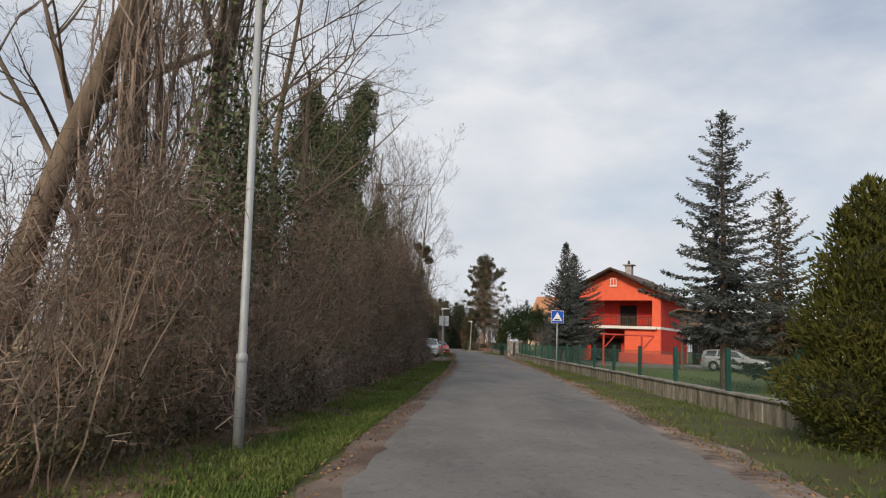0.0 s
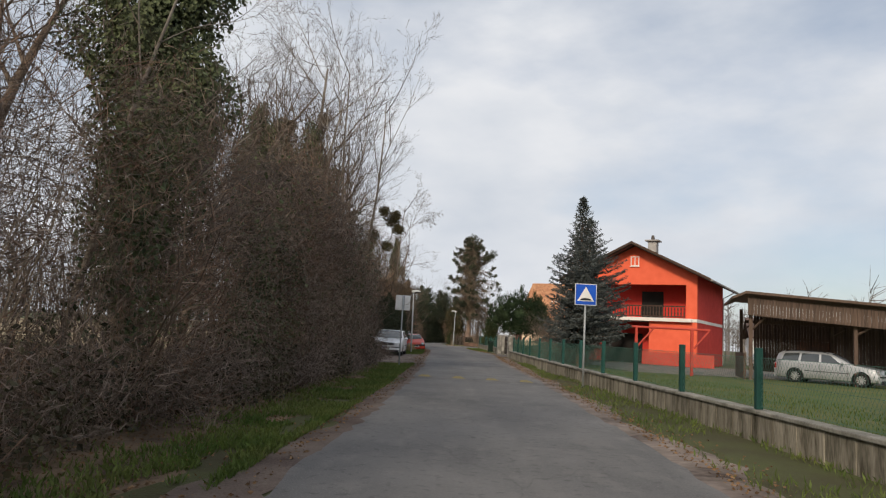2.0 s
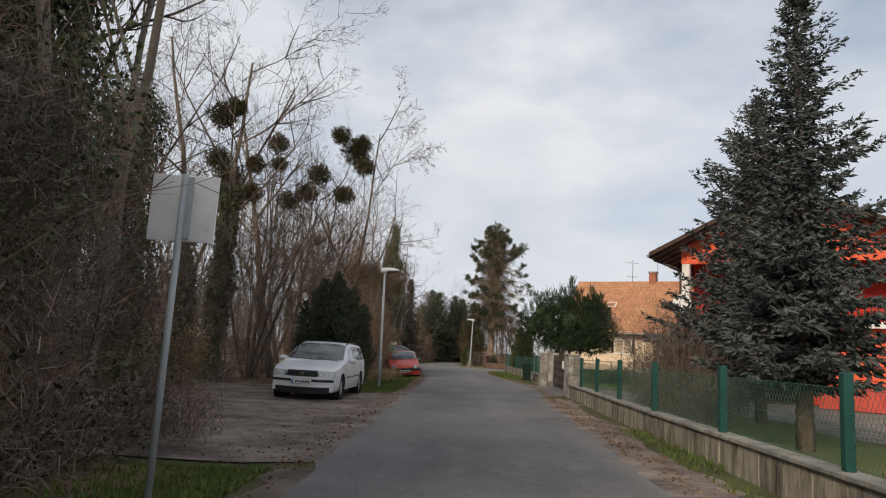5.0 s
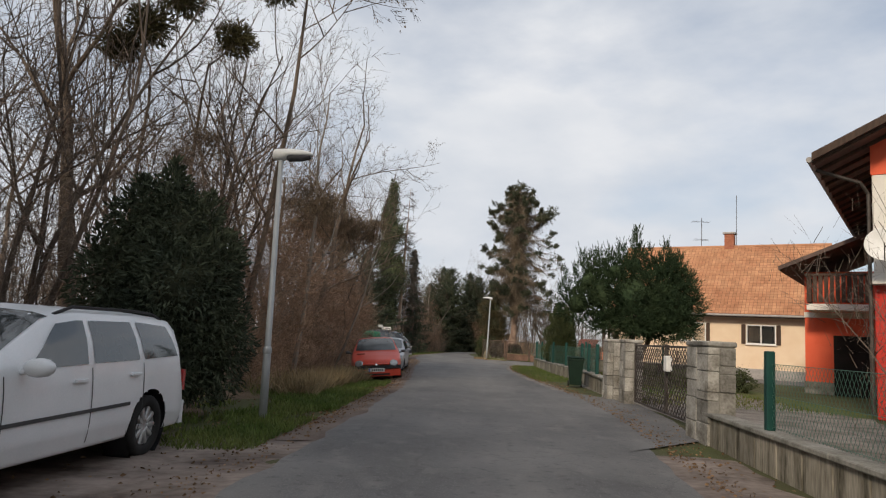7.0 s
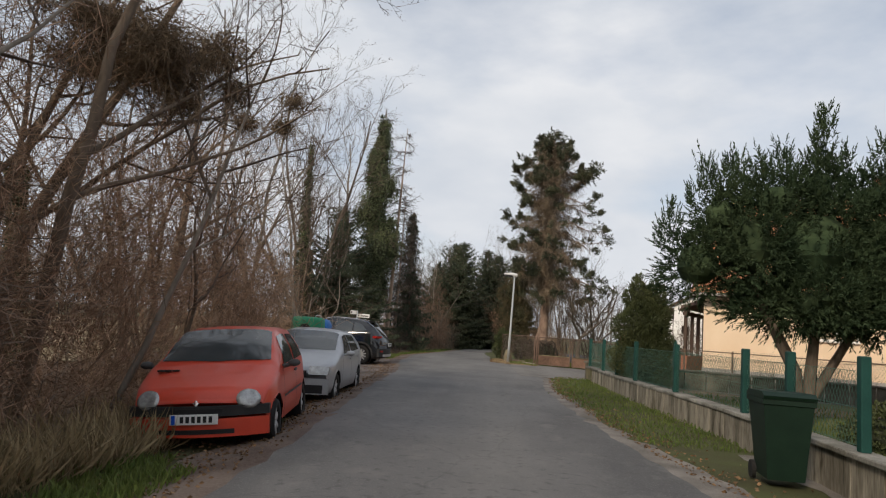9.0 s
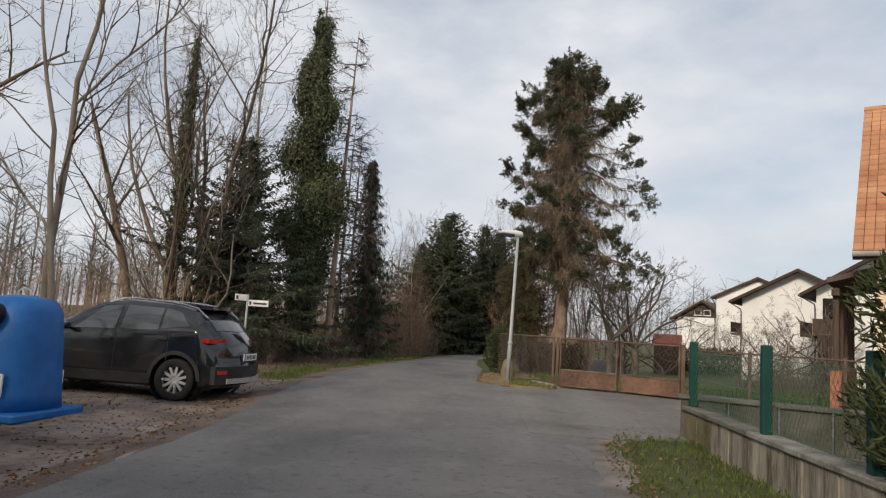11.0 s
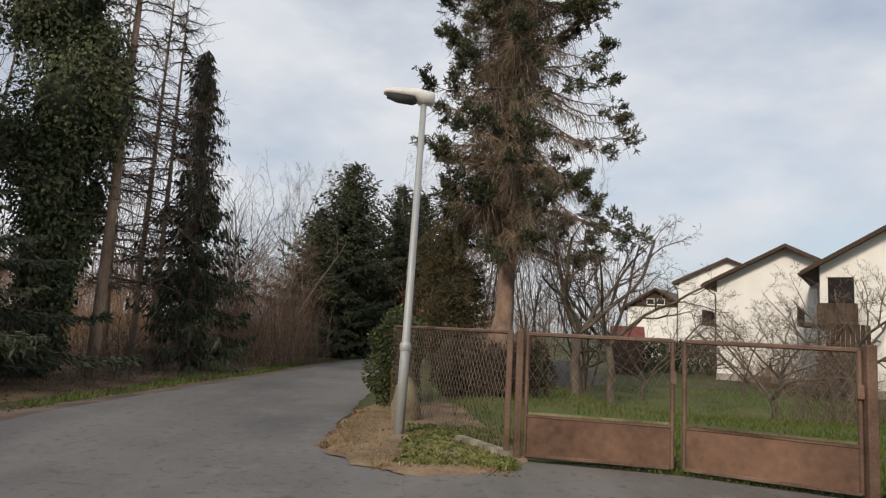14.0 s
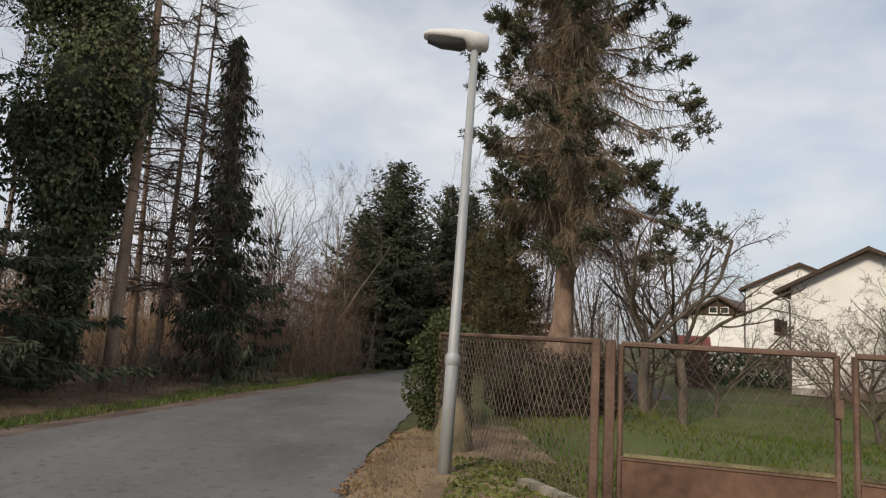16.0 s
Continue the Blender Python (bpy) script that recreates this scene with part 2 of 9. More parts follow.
SWINGRED = mat("red_wood", (0.42, 0.045, 0.03), (0.52, 0.075, 0.05), 3, 40, 0.7, bump=0.2, depth=0.004)
BRICK = mat("chimney_brick", (0.30, 0.105, 0.06), (0.44, 0.18, 0.11), 6, 40, 0.9, bump=0.5, depth=0.01, obj=0.2)
GREYRENDER = mat("grey_render", (0.28, 0.26, 0.25), (0.40, 0.38, 0.36), 3, 40, 0.9, bump=0.3, depth=0.006)
BARK = mat("bark", (0.070, 0.053, 0.041), (0.205, 0.163, 0.128), 3.0, 22, 0.95, bump=1.0, depth=0.03, stretch=(1, 1, 0.25))
PALEBARK = mat("pale_bark", (0.15, 0.125, 0.10), (0.30, 0.26, 0.215), 3.0, 22, 0.95, bump=0.8, depth=0.02, stretch=(1, 1, 0.3))
REDBARK = mat("conifer_bark", (0.1105, 0.0715, 0.0546), (0.286, 0.2015, 0.156), 4.0, 24, 0.95, bump=1.0, depth=0.03, stretch=(1, 1, 0.4))
TWIG = mat("twigs", (0.0777, 0.0603, 0.0489), (0.1631, 0.1279, 0.1028), 1.2, 12, 0.9, bump=0, island=0.35)
# near-black green that paints the shade inside dense crowns
INNER = mat("inner_shade_tone", (0.0245, 0.0306, 0.0184), (0.0612, 0.0653, 0.0367), 2.5, 14, 0.95, bump=1.0, depth=0.06)
BRUSH = mat("brush_stems", (0.1125, 0.0825, 0.0625), (0.2687, 0.2038, 0.1588), 0.5, 7, 0.9, bump=0, island=0.45)
DARKBRUSH = mat("dark_stems", (0.1092, 0.0819, 0.0689), (0.2665, 0.208, 0.169), 0.5, 7, 0.9, bump=0, island=0.45)
CLEMATIS = mat("withered_clematis", (0.10, 0.082, 0.070), (0.20, 0.168, 0.145), 0.8, 8, 0.9, bump=0, island=0.4, thin=0.15)
BRAMBLE = mat("bramble_leaves", (0.028, 0.034, 0.018), (0.085, 0.068, 0.036), 0.9, 8, 0.7, bump=0, island=0.5)
PALEBRUSH = mat("pale_stems", (0.13, 0.10, 0.073), (0.26, 0.205, 0.15), 0.6, 7, 0.9, bump=0, island=0.35)
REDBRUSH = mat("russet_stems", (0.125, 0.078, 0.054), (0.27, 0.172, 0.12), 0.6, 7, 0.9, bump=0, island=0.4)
# russet stems with sunlight painted in as a brighter tone
WARMBRUSH = mat("sun_toned_stems", (0.20, 0.122, 0.082), (0.42, 0.285, 0.19), 0.5, 7, 0.9, bump=0, island=0.35)
IVY = mat("ivy_leaves", (0.03993, 0.05638, 0.02819), (0.1234, 0.1386, 0.06342), 0.9, 8, 0.62, bump=0, island=0.45, spec=0.22)
BROWNGREEN = mat("browned_sprays", (0.045, 0.042, 0.020), (0.115, 0.095, 0.050), 0.9, 8, 0.8, bump=0, island=0.25)
LARCHBARK = mat("larch_bark", (0.1755, 0.1188, 0.0837), (0.3645, 0.27, 0.2025), 4.0, 24, 0.95, bump=1.0, depth=0.02, stretch=(1, 1, 0.4))
DEADLEAF = mat("withered_leaves", (0.1329, 0.0969, 0.0625), (0.2422, 0.1798, 0.1219), 0.9, 8, 0.8, bump=0, island=0.45, thin=0.2)
MISTLE = mat("mistletoe", (0.040, 0.036, 0.013), (0.098, 0.082, 0.032), 0.9, 8, 0.6, bump=0, island=0.4, thin=0.2)
BLUENEEDLE = mat("blue_spruce_needles", (0.05011, 0.06055, 0.05846), (0.1232, 0.1357, 0.1315), 0.8, 8, 0.8, bump=0, island=0.25, spec=0.2)
NEEDLE = mat("dark_needles", (0.03646, 0.04822, 0.03293), (0.09408, 0.1082, 0.06468), 0.8, 8, 0.8, bump=0, island=0.25, spec=0.2)
PINENEEDLE = mat("pine_needles", (0.03375, 0.0425, 0.0275), (0.1063, 0.11, 0.0625), 0.8, 8, 0.7, bump=0, island=0.45)
YEW = mat("yew_needles", (0.02025, 0.03913, 0.02025), (0.05225, 0.07537, 0.03625), 0.9, 8, 0.9, bump=0, island=0.22, spec=0.15)
THUJA = mat("thuja_sprays", (0.040, 0.050, 0.010), (0.120, 0.115, 0.026), 1.3, 8, 0.8, bump=0, island=0.22, thin=0.15, spec=0.2)
HEDGE = mat("hedge_leaves", (0.036, 0.048, 0.0176), (0.08, 0.092, 0.036), 1.3, 8, 0.7, bump=0, island=0.25)
DARKHEDGE = mat("brown_hedge", (0.042, 0.035, 0.028), (0.105, 0.0812, 0.063), 1.3, 8, 0.85, bump=0, island=0.4)
GROUNDIVY = mat("ground_cover", (0.080, 0.10, 0.028), (0.17, 0.19, 0.06), 1.3, 8, 0.6, bump=0, island=0.45, thin=0.2)
FARWOOD = mat("far_woods", (0.105, 0.092, 0.082), (0.19, 0.165, 0.148), 0.3, 4, 0.95, bump=0, island=0.3)
DARKPLASTIC = mat("dark_plastic", (0.020, 0.020, 0.021), (0.036, 0.036, 0.037), 5, 60, 0.6, bump=0.15, depth=0.002)
RUBBER = mat("rubber", (0.012, 0.012, 0.012), (0.026, 0.025, 0.024), 6, 60, 0.85, bump=0.2, depth=0.002)
PLASTIC = mat("grey_plastic", (0.055, 0.055, 0.056), (0.085, 0.085, 0.085), 5, 60, 0.7, bump=0.15, depth=0.002)
BINGREEN = mat("bin_green", (0.0033, 0.01567, 0.0087), (0.006225, 0.0231, 0.01238), 4, 60, 0.55, bump=0.1, depth=0.002)
LIDGREEN = mat("container_green", (0.022, 0.20, 0.10), (0.035, 0.26, 0.14), 4, 60, 0.5, bump=0.1, depth=0.002)
CONTBLUE = mat("container_blue", (0.012, 0.10, 0.34), (0.022, 0.15, 0.44), 4, 60, 0.5, bump=0.1, depth=0.002)
CARRED = mat("car_red", (0.56, 0.048, 0.020), (0.62, 0.065, 0.028), 1.5, 60, 0.42, bump=0, spec=0.5, coat=0.35)
CARWHITE = mat("car_white", (0.6720, 0.6944, 0.7056), (0.7840, 0.7952, 0.8064), 1.5, 60, 0.4, bump=0, spec=0.5, coat=0.4)
CARSILVER = mat("car_silver", (0.36, 0.37, 0.39), (0.46, 0.47, 0.49), 1.5, 80, 0.38, metal=0.5, bump=0, spec=0.5, coat=0.5)
CARBLACK = mat("car_black", (0.008, 0.009, 0.011), (0.014, 0.015, 0.018), 1.5, 80, 0.10, bump=0, spec=0.5, coat=0.5)
RIM = mat("alloy_rim", (0.42, 0.42, 0.43), (0.58, 0.58, 0.58), 5, 60, 0.4, metal=0.6, bump=0)
CHROME = mat("chrome", (0.62, 0.62, 0.63), (0.72, 0.72, 0.73), 5, 60, 0.18, metal=1.0, bump=0)
HEADLAMP = mat("headlamp_glass", (0.22, 0.225, 0.22), (0.46, 0.465, 0.46), 12, 50, 0.12, metal=0.4, bump=0.2, depth=0.003, coat=1.0)
TAILLAMP = mat("tail_lamp", (0.3315, 0.0117, 0.0117), (0.507, 0.02438, 0.0195), 9, 50, 0.15, bump=0, coat=1.0)
PLATE = mat("number_plate", (0.66, 0.66, 0.64), (0.76, 0.76, 0.75), 4, 40, 0.5, bump=0)
GLASS = mat("dark_glass", (0.018, 0.022, 0.024), (0.030, 0.034, 0.036), 1.0, 5, 0.05, bump=0, spec=0.45)
CARGLASS = mat("car_glass", (0.040, 0.048, 0.052), (0.060, 0.068, 0.072), 1.0, 5, 0.05, bump=0, spec=1.0)
DARKROOM = mat("dark_interior", (0.012, 0.011, 0.010), (0.024, 0.020, 0.018), 2, 20, 0.9, bump=0)
DAFFODIL = mat("spear_leaves", (0.0525, 0.09, 0.02625), (0.1125, 0.15, 0.045), 2, 10, 0.6, bump=0, island=0.35, thin=0.3)

# ---- geometry helpers ----
class Geo:
    """Verts and faces of one mesh, gathered piece by piece."""

    def __init__(self):
        self.v, self.f, self.n = [], [], 0

    def add(self, verts, faces):
        verts = np.asarray(verts, float).reshape(-1, 3)
        self.v.append(verts)
        self.f.extend([tuple(i + self.n for i in q) for q in faces])
        self.n += len(verts)
        return self

    def box(self, x0, x1, y0, y1, z0, z1, m=None, chamfer=0.0):
        c = min(chamfer, (x1 - x0) / 3, (y1 - y0) / 3, (z1 - z0) / 3)
        if c <= 0:
            v = [(x, y, z) for z in (z0, z1) for x, y in ((x0, y0), (x1, y0), (x1, y1), (x0, y1))]
            f = [(3, 2, 1, 0), (4, 5, 6, 7), (0, 1, 5, 4), (1, 2, 6, 5), (2, 3, 7, 6), (3, 0, 4, 7)]
        else:
            def ring(d, z):
                return [(x0 + d, y0 + c + d, z), (x0 + d + c, y0 + d, z), (x1 - c - d, y0 + d, z), (x1 - d, y0 + c + d, z),
                        (x1 - d, y1 - c - d, z), (x1 - c - d, y1 - d, z), (x0 + c + d, y1 - d, z), (x0 + d, y1 - c - d, z)]
            v = ring(c * 0.7, z0) + ring(0, z0 + c) + ring(0, z1 - c) + ring(c * 0.7, z1)
            f = [tuple(range(7, -1, -1)), tuple(range(24, 32))]
            f += [(a * 8 + i, a * 8 + (i + 1) % 8, a * 8 + 8 + (i + 1) % 8, a * 8 + 8 + i) for a in range(3) for i in range(8)]
        if m is not None:
            v = [m @ Vector(p) for p in v]
        return self.add(v, f)

    def prism(self, outline, depth, axis="y", at=0.0):
        """An outline of (u, w) pushed along an axis: y: (u, ., w), x: (., u, w), z: (u, w, .)."""
        def put(u, w, d):
            return (u, d, w) if axis == "y" else (d, u, w) if axis == "x" else (u, w, d)
        k = len(outline)
        v = [put(u, w, at) for u, w in outline] + [put(u, w, at + depth) for u, w in outline]
        f = [tuple(range(k)), tuple(range(2 * k - 1, k - 1, -1))] + [(i, k + i, k + (i + 1) % k, (i + 1) % k) for i in range(k)]
        return self.add(v, f)

    def tube(self, pts, radii, sides=8, caps=True):
        pts = [Vector(p) for p in pts]
        v = []
        for i, p in enumerate(pts):
            d = (pts[min(i + 1, len(pts) - 1)] - pts[max(i - 1, 0)]).normalized()
            a = d.cross(Vector((0.31, 0.95, 0.05)) if abs(d.y) < 0.9 else Vector((1, 0, 0))).normalized()
            b = d.cross(a)
            r = radii[i] if isinstance(radii, (list, tuple)) else radii
            v += [p + (a * math.cos(t) + b * math.sin(t)) * r for t in (2 * math.pi * k / sides for k in range(sides))]
        f = [(i * sides + k, i * sides + (k + 1) % sides, (i + 1) * sides + (k + 1) % sides, (i + 1) * sides + k) for i in range(len(pts) - 1) for k in range(sides)]
        if caps:
            f += [tuple(range(sides - 1, -1, -1)), tuple(range((len(pts) - 1) * sides, len(pts) * sides))]
        return self.add(v, f)

    def lathe(self, profile, sides=20, m=None):
        """(r, z) turned round z."""
        v = [(r * math.cos(2 * math.pi * k / sides), r * math.sin(2 * math.pi * k / sides), z) for r, z in profile for k in range(sides)]
        if m is not None:
            v = [m @ Vector(p) for p in v]
        f = [(i * sides + k, i * sides + (k + 1) % sides, (i + 1) * sides + (k + 1) % sides, (i + 1) * sides + k) for i in range(len(profile) - 1) for k in range(sides)]
        return self.add(v, f)

    def segs(self, p0, p1, r0, r1, sides=3):
        """Many thin straight stems at once."""
        p0, p1 = np.asarray(p0, float).reshape(-1, 3), np.asarray(p1, float).reshape(-1, 3)
        if not len(p0):
            return self
        r0, r1 = np.broadcast_to(r0, len(p0)), np.broadcast_to(r1, len(p0))
        d = p1 - p0
        d /= np.linalg.norm(d, axis=1, keepdims=True) + 1e-9
        ref = np.where(np.abs(d[:, 2:]) < 0.9, [[0, 0, 1.0]], [[1.0, 0, 0]])
        a = np.cross(d, ref)
        a /= np.linalg.norm(a, axis=1, keepdims=True) + 1e-9
        b = np.cross(d, a)
        ring = [a * math.cos(t) + b * math.sin(t) for t in (2 * math.pi * k / sides for k in range(sides))]
        v = np.stack([p0 + q * r0[:, None] for q in ring] + [p1 + q * r1[:, None] for q in ring], 1).reshape(-1, 3)
        base = np.arange(len(p0))[:, None] * 2 * sides + self.n
        f = [base + np.array([[k, (k + 1) % sides, sides + (k + 1) % sides, sides + k]]) for k in range(sides)]
        self.v.append(v)
        self.f.extend(map(tuple, np.concatenate(f).tolist()))
        self.n += len(v)
        return self

    def slivers(self, p0, p1, r0, r1, rng):
        """The finest twigs: one narrow tapered face each."""
        p0, p1 = np.asarray(p0, float).reshape(-1, 3), np.asarray(p1, float).reshape(-1, 3)
        if not len(p0):
            return self
        a = np.cross(p1 - p0, rng.normal(size=p0.shape))
        a /= np.linalg.norm(a, axis=1, keepdims=True) + 1e-9
        r0, r1 = np.broadcast_to(r0, len(p0))[:, None], np.broadcast_to(r1, len(p0))[:, None]
        self.v.append(np.stack([p0 + a * r0, p0 - a * r0, p1 - a * r1, p1 + a * r1], 1).reshape(-1, 3))
        self.f.extend(map(tuple, (np.arange(len(p0))[:, None] * 4 + self.n + np.array([[0, 1, 2, 3]])).tolist()))
        self.n += 4 * len(p0)
        return self

    def lump(self, centre, radii, seed=0, rows=7, sides=10):
        """An uneven closed lump."""
        v = []
        for i in range(rows + 1):
            for k in range(sides):
                u, w = math.pi * i / rows, 2 * math.pi * k / sides
                d = (math.sin(u) * math.cos(w), math.sin(u) * math.sin(w), math.cos(u))
                s = 1 + 0.16 * noise.noise((d[0] * 2 + seed, d[1] * 2, d[2] * 2 + centre[2]))
                v.append([c + r * x * s for c, r, x in zip(centre, radii, d)])
        return self.add(v, [(i * sides + k, (i + 1) * sides + k, (i + 1) * sides + (k + 1) % sides, i * sides + (k + 1) % sides) for i in range(rows) for k in range(sides)])

    def leaves(self, at, along, size, width=0.5, rng=None, face=None):
        """Folded diamond leaves: at (N,3), pointing along (N,3), turned towards face (N,3) where given."""
        at, along = np.asarray(at, float).reshape(-1, 3), np.asarray(along, float).reshape(-1, 3)
        if not len(at):
            return self
        along = along / (np.linalg.norm(along, axis=1, keepdims=True) + 1e-9)
        size = np.broadcast_to(size, len(at))[:, None]
        side = np.cross(along, rng.normal(size=at.shape) if face is None else face + rng.normal(size=at.shape) * 0.35)
        side /= np.linalg.norm(side, axis=1, keepdims=True) + 1e-9
        lift = np.cross(side, along) * size * 0.12
        v = np.stack([at, at + along * size * 0.45 + side * size * width * 0.5 + lift, at + along * size, at + along * size * 0.45 - side * size * width * 0.5 + lift], 1).reshape(-1, 3)
        base = np.arange(len(at))[:, None] * 4 + self.n
        self.v.append(v)
        self.f.extend(map(tuple, (base + np.array([[0, 1, 2, 3]])).tolist()))
        self.n += len(v)
        return self

    def mesh(self, name, material, smooth=False):
        me = bpy.data.meshes.new(name)
        me.from_pydata(np.concatenate(self.v).tolist() if self.v else [], [], self.f)
        me.materials.append(material)
        if smooth:
            me.polygons.foreach_set("use_smooth", [True] * len(me.polygons))
        me.update()
        return me


def part(name, geo, material, parent=None, label="", smooth=False, kind=""):
    """One mesh object under a thing, a part or (parent None) at top level."""
    ob = new(name, geo.mesh(name, material, smooth))
    if parent is not None:
        ob.parent = parent
    return tagged(ob, label, kind=kind)


def piece(name, mesh, parent, m=None, label=""):
    """An object of its own on shared mesh data."""
    ob = new(name, mesh)
    ob.parent = parent
    if m is not None:
        ob.matrix_basis = m
    return tagged(ob, label)


def thing(name, m, label, category, group="", kind=""):
    ob = new(name)
    ob.matrix_basis = m
    ob.empty_display_size = 0.2
    return tagged(ob, label, category, group, kind)


def along_line(line, y):
    return float(np.interp(y, [p[0] for p in line], [p[1] for p in line]))


def smooth01(t):
    t = min(max(t, 0.0), 1.0)
    return t * t * (3 - 2 * t)

# ---- ground, road, verges ----
ROAD_L = [(-30, -2.4), (-8, -1.3), (6.4, -0.5), (11.6, -0.15), (16.2, 0.1), (21.4, 0.42), (25, 0.62), (27.4, 0.78), (32.6, 1.02), (38.7, 1.2), (45, 1.4), (55, 1.5), (62, 1.62), (68, 1.62), (72, 1.42), (78, 1.0), (84.6, 0.7), (91, -0.1), (96.8, -0.3), (100, 0.1), (106, 0.95), (112, 1.4), (117, 2.6), (123, 6.0), (128, 12)]
ROAD_R = [(-30, 1.4), (-8, 2.6), (6.5, 3.35), (13.7, 3.85), (17, 4.05), (23.2, 4.5), (28.5, 4.7), (33.7, 4.95), (46, 5.25), (56.5, 5.6), (60, 5.85), (63.5, 6.0), (68, 5.85), (71.3, 5.6), (75, 5.3), (79.4, 5.0), (82, 4.95), (86, 5.2), (88.6, 6.0), (91, 6.6), (93.3, 5.2), (94.3, 4.2), (95, 3.6), (97, 3.4), (101, 3.4), (105, 3.0), (109, 3.0), (113, 4.2), (118, 8.0), (121, 13)]


def gz(x, y):
    """Height of the ground: a shallow dip left of the road, gardens that fall away at the far right."""
    left = along_line(ROAD_L, y)
    dip = -(0.09 + 0.11 * smooth01((y - 66) / 5) * smooth01((86 - y) / 4)) * smooth01((left + 0.2 - x) / 1.4)
    fall = -1.05 * smooth01((y - 97) / 14) * smooth01((x - 6.4) / 4.2)
    bank = 0.35 * smooth01((-4 - x) / 6) * smooth01((44 - y) / 6)
    return dip + fall + bank


def sheet(name, xs, ys, material, lift=0.0, kind="structure", label="", category=""):
    g = Geo()
    v = [(x, y, gz(x, y) + lift) for y in ys for x in xs]
    k = len(xs)
    g.add(v, [(j * k + i, j * k + i + 1, (j + 1) * k + i + 1, (j + 1) * k + i) for j in range(len(ys) - 1) for i in range(k - 1)])
    return tagged(part(name, g, material, smooth=True), label, category, kind=kind)


xs = [-2500, -600, -200, -80, -40, -25, -16, -12, -10, -8] + [-7 + 0.5 * i for i in range(37)] + [12, 13, 14, 16, 18, 21, 25, 30, 40, 60, 120, 300, 800, 2500]
ys = [-400, -120, -60, -30, -15] + [-8 + 1.0 * i for i in range(150)] + [145, 150, 160, 180, 220, 300, 500, 1000, 2500]
sheet("ground", xs, ys, SOIL, -0.012, label="rough grass and soil ground on both sides", category="ground")


def ribbon(name, left, right, ys, material, lift, label, category, cols=6, rag=0.0, seed=0, crown=0.0):
    """A strip between two lines x(y), with ragged edges."""
    rng = np.random.default_rng(seed)
    g, v = Geo(), []
    for y in ys:
        a, b = left(y) + rag * rng.normal(), right(y) + rag * rng.normal()
        for i in range(cols + 1):
            t = i / cols
            x = a + (b - a) * t
            edge = -0.012 if i in (0, cols) else 0.0
            v.append((x, y, gz(x, y) * (1 if lift < 0.012 else smooth01((abs(t - 0.5) - 0.3) / 0.2)) + lift + edge + crown * (1 - (2 * t - 1) ** 2)))
    k = cols + 1
    g.add(v, [(j * k + i, j * k + i + 1, (j + 1) * k + i + 1, (j + 1) * k + i) for j in range(len(ys) - 1) for i in range(cols)])
    return tagged(part(name, g, material, smooth=True), label, category, kind="structure")


def rl(y):
    return along_line(ROAD_L, y)


def rr(y):
    return along_line(ROAD_R, y)


def frange(a, b, s):
    return [a + s * i for i in range(int(round((b - a) / s)) + 1)]


ribbon("road", rl, rr, frange(-30, 121, 0.5), ASPHALT, 0.012, "worn grey asphalt village road without markings", "road", cols=10, rag=0.035, seed=3)
ribbon("thicket_floor", lambda y: -11 + 1.2 * math.sin(y * 0.9) + 0.8 * math.sin(y * 2.3), lambda y: rl(y) - 1.35 - 0.5 * smooth01((16 - y) / 9) + 0.3 * math.sin(y * 1.3), frange(2, 44, 0.5), LITTER, 0.003, "dark leaf litter under the thicket", "ground", 12, 0.08, 21)
ribbon("wood_floor", lambda y: -12 + 1.2 * math.sin(y * 0.8) + 0.7 * math.sin(y * 2.1), lambda y: rl(y) - 2.6 + 0.3 * math.sin(y * 1.7), frange(58, 81, 0.5), LITTER, 0.003, "leaf litter under the roadside trees", "ground", 12, 0.08, 22)
ribbon("bend_floor", lambda y: -12 + 1.2 * math.sin(y * 0.7) + 0.7 * math.sin(y * 2.2), lambda y: rl(y) - 1.5, frange(93, 118, 0.5), LITTER, 0.003, "leaf litter under the trees at the bend", "ground", 12, 0.08, 23)
# worn brown repairs in the asphalt at the turning
for cx, cy, ax, ay, seed in ((5.45, 87.5, 0.5, 0.27, 1), (6.5, 87.85, 0.5, 0.3, 4)):
    g, rnd = Geo(), random.Random(seed)
    rim = [(cx + ax * k * math.cos(u), cy + ay * k * math.sin(u), 0.0195) for u in [i * math.pi / 16 for i in range(32)] for k in [1 + 0.14 * math.sin(3 * u + seed) + rnd.uniform(-0.07, 0.07)]]
    g.add(rim, [tuple(range(32))])
    tagged(part("road_patch", g, PATCHED), "brownish worn asphalt repair in the turning", "road patch", kind="structure")
ribbon("dry_field", lambda y: -90, lambda y: -8.5 + 0.8 * math.sin(y * 0.4), frange(-10, 130, 2), FIELD, 0.005, "dry straw-coloured field behind the trees", "field", 8, 0.2, 24)
# side road to the gate and past the garden
g = Geo()
side = [(4.5, 86.5), (5.6, 86.45), (6.3, 86.9), (7.0, 87.02), (12, 84.98), (22, 80.9), (22, 88.2), (14, 91.0), (9.5, 93.0), (8.4, 93.75), (7.0, 94.5), (5.5, 94.85), (4.9, 94.3), (4.2, 93.8)]
n = len(side)
g.add([(x, y, 0.017) for x, y in side] + [(x, y, -0.25) for x, y in side], [tuple(range(n))] + [(k, k + n, (k + 1) % n + n, (k + 1) % n) for k in range(n)])
tagged(part("side_road", g, SIDEASPHALT), "grey asphalt turning with loose grit", "road", kind="structure")
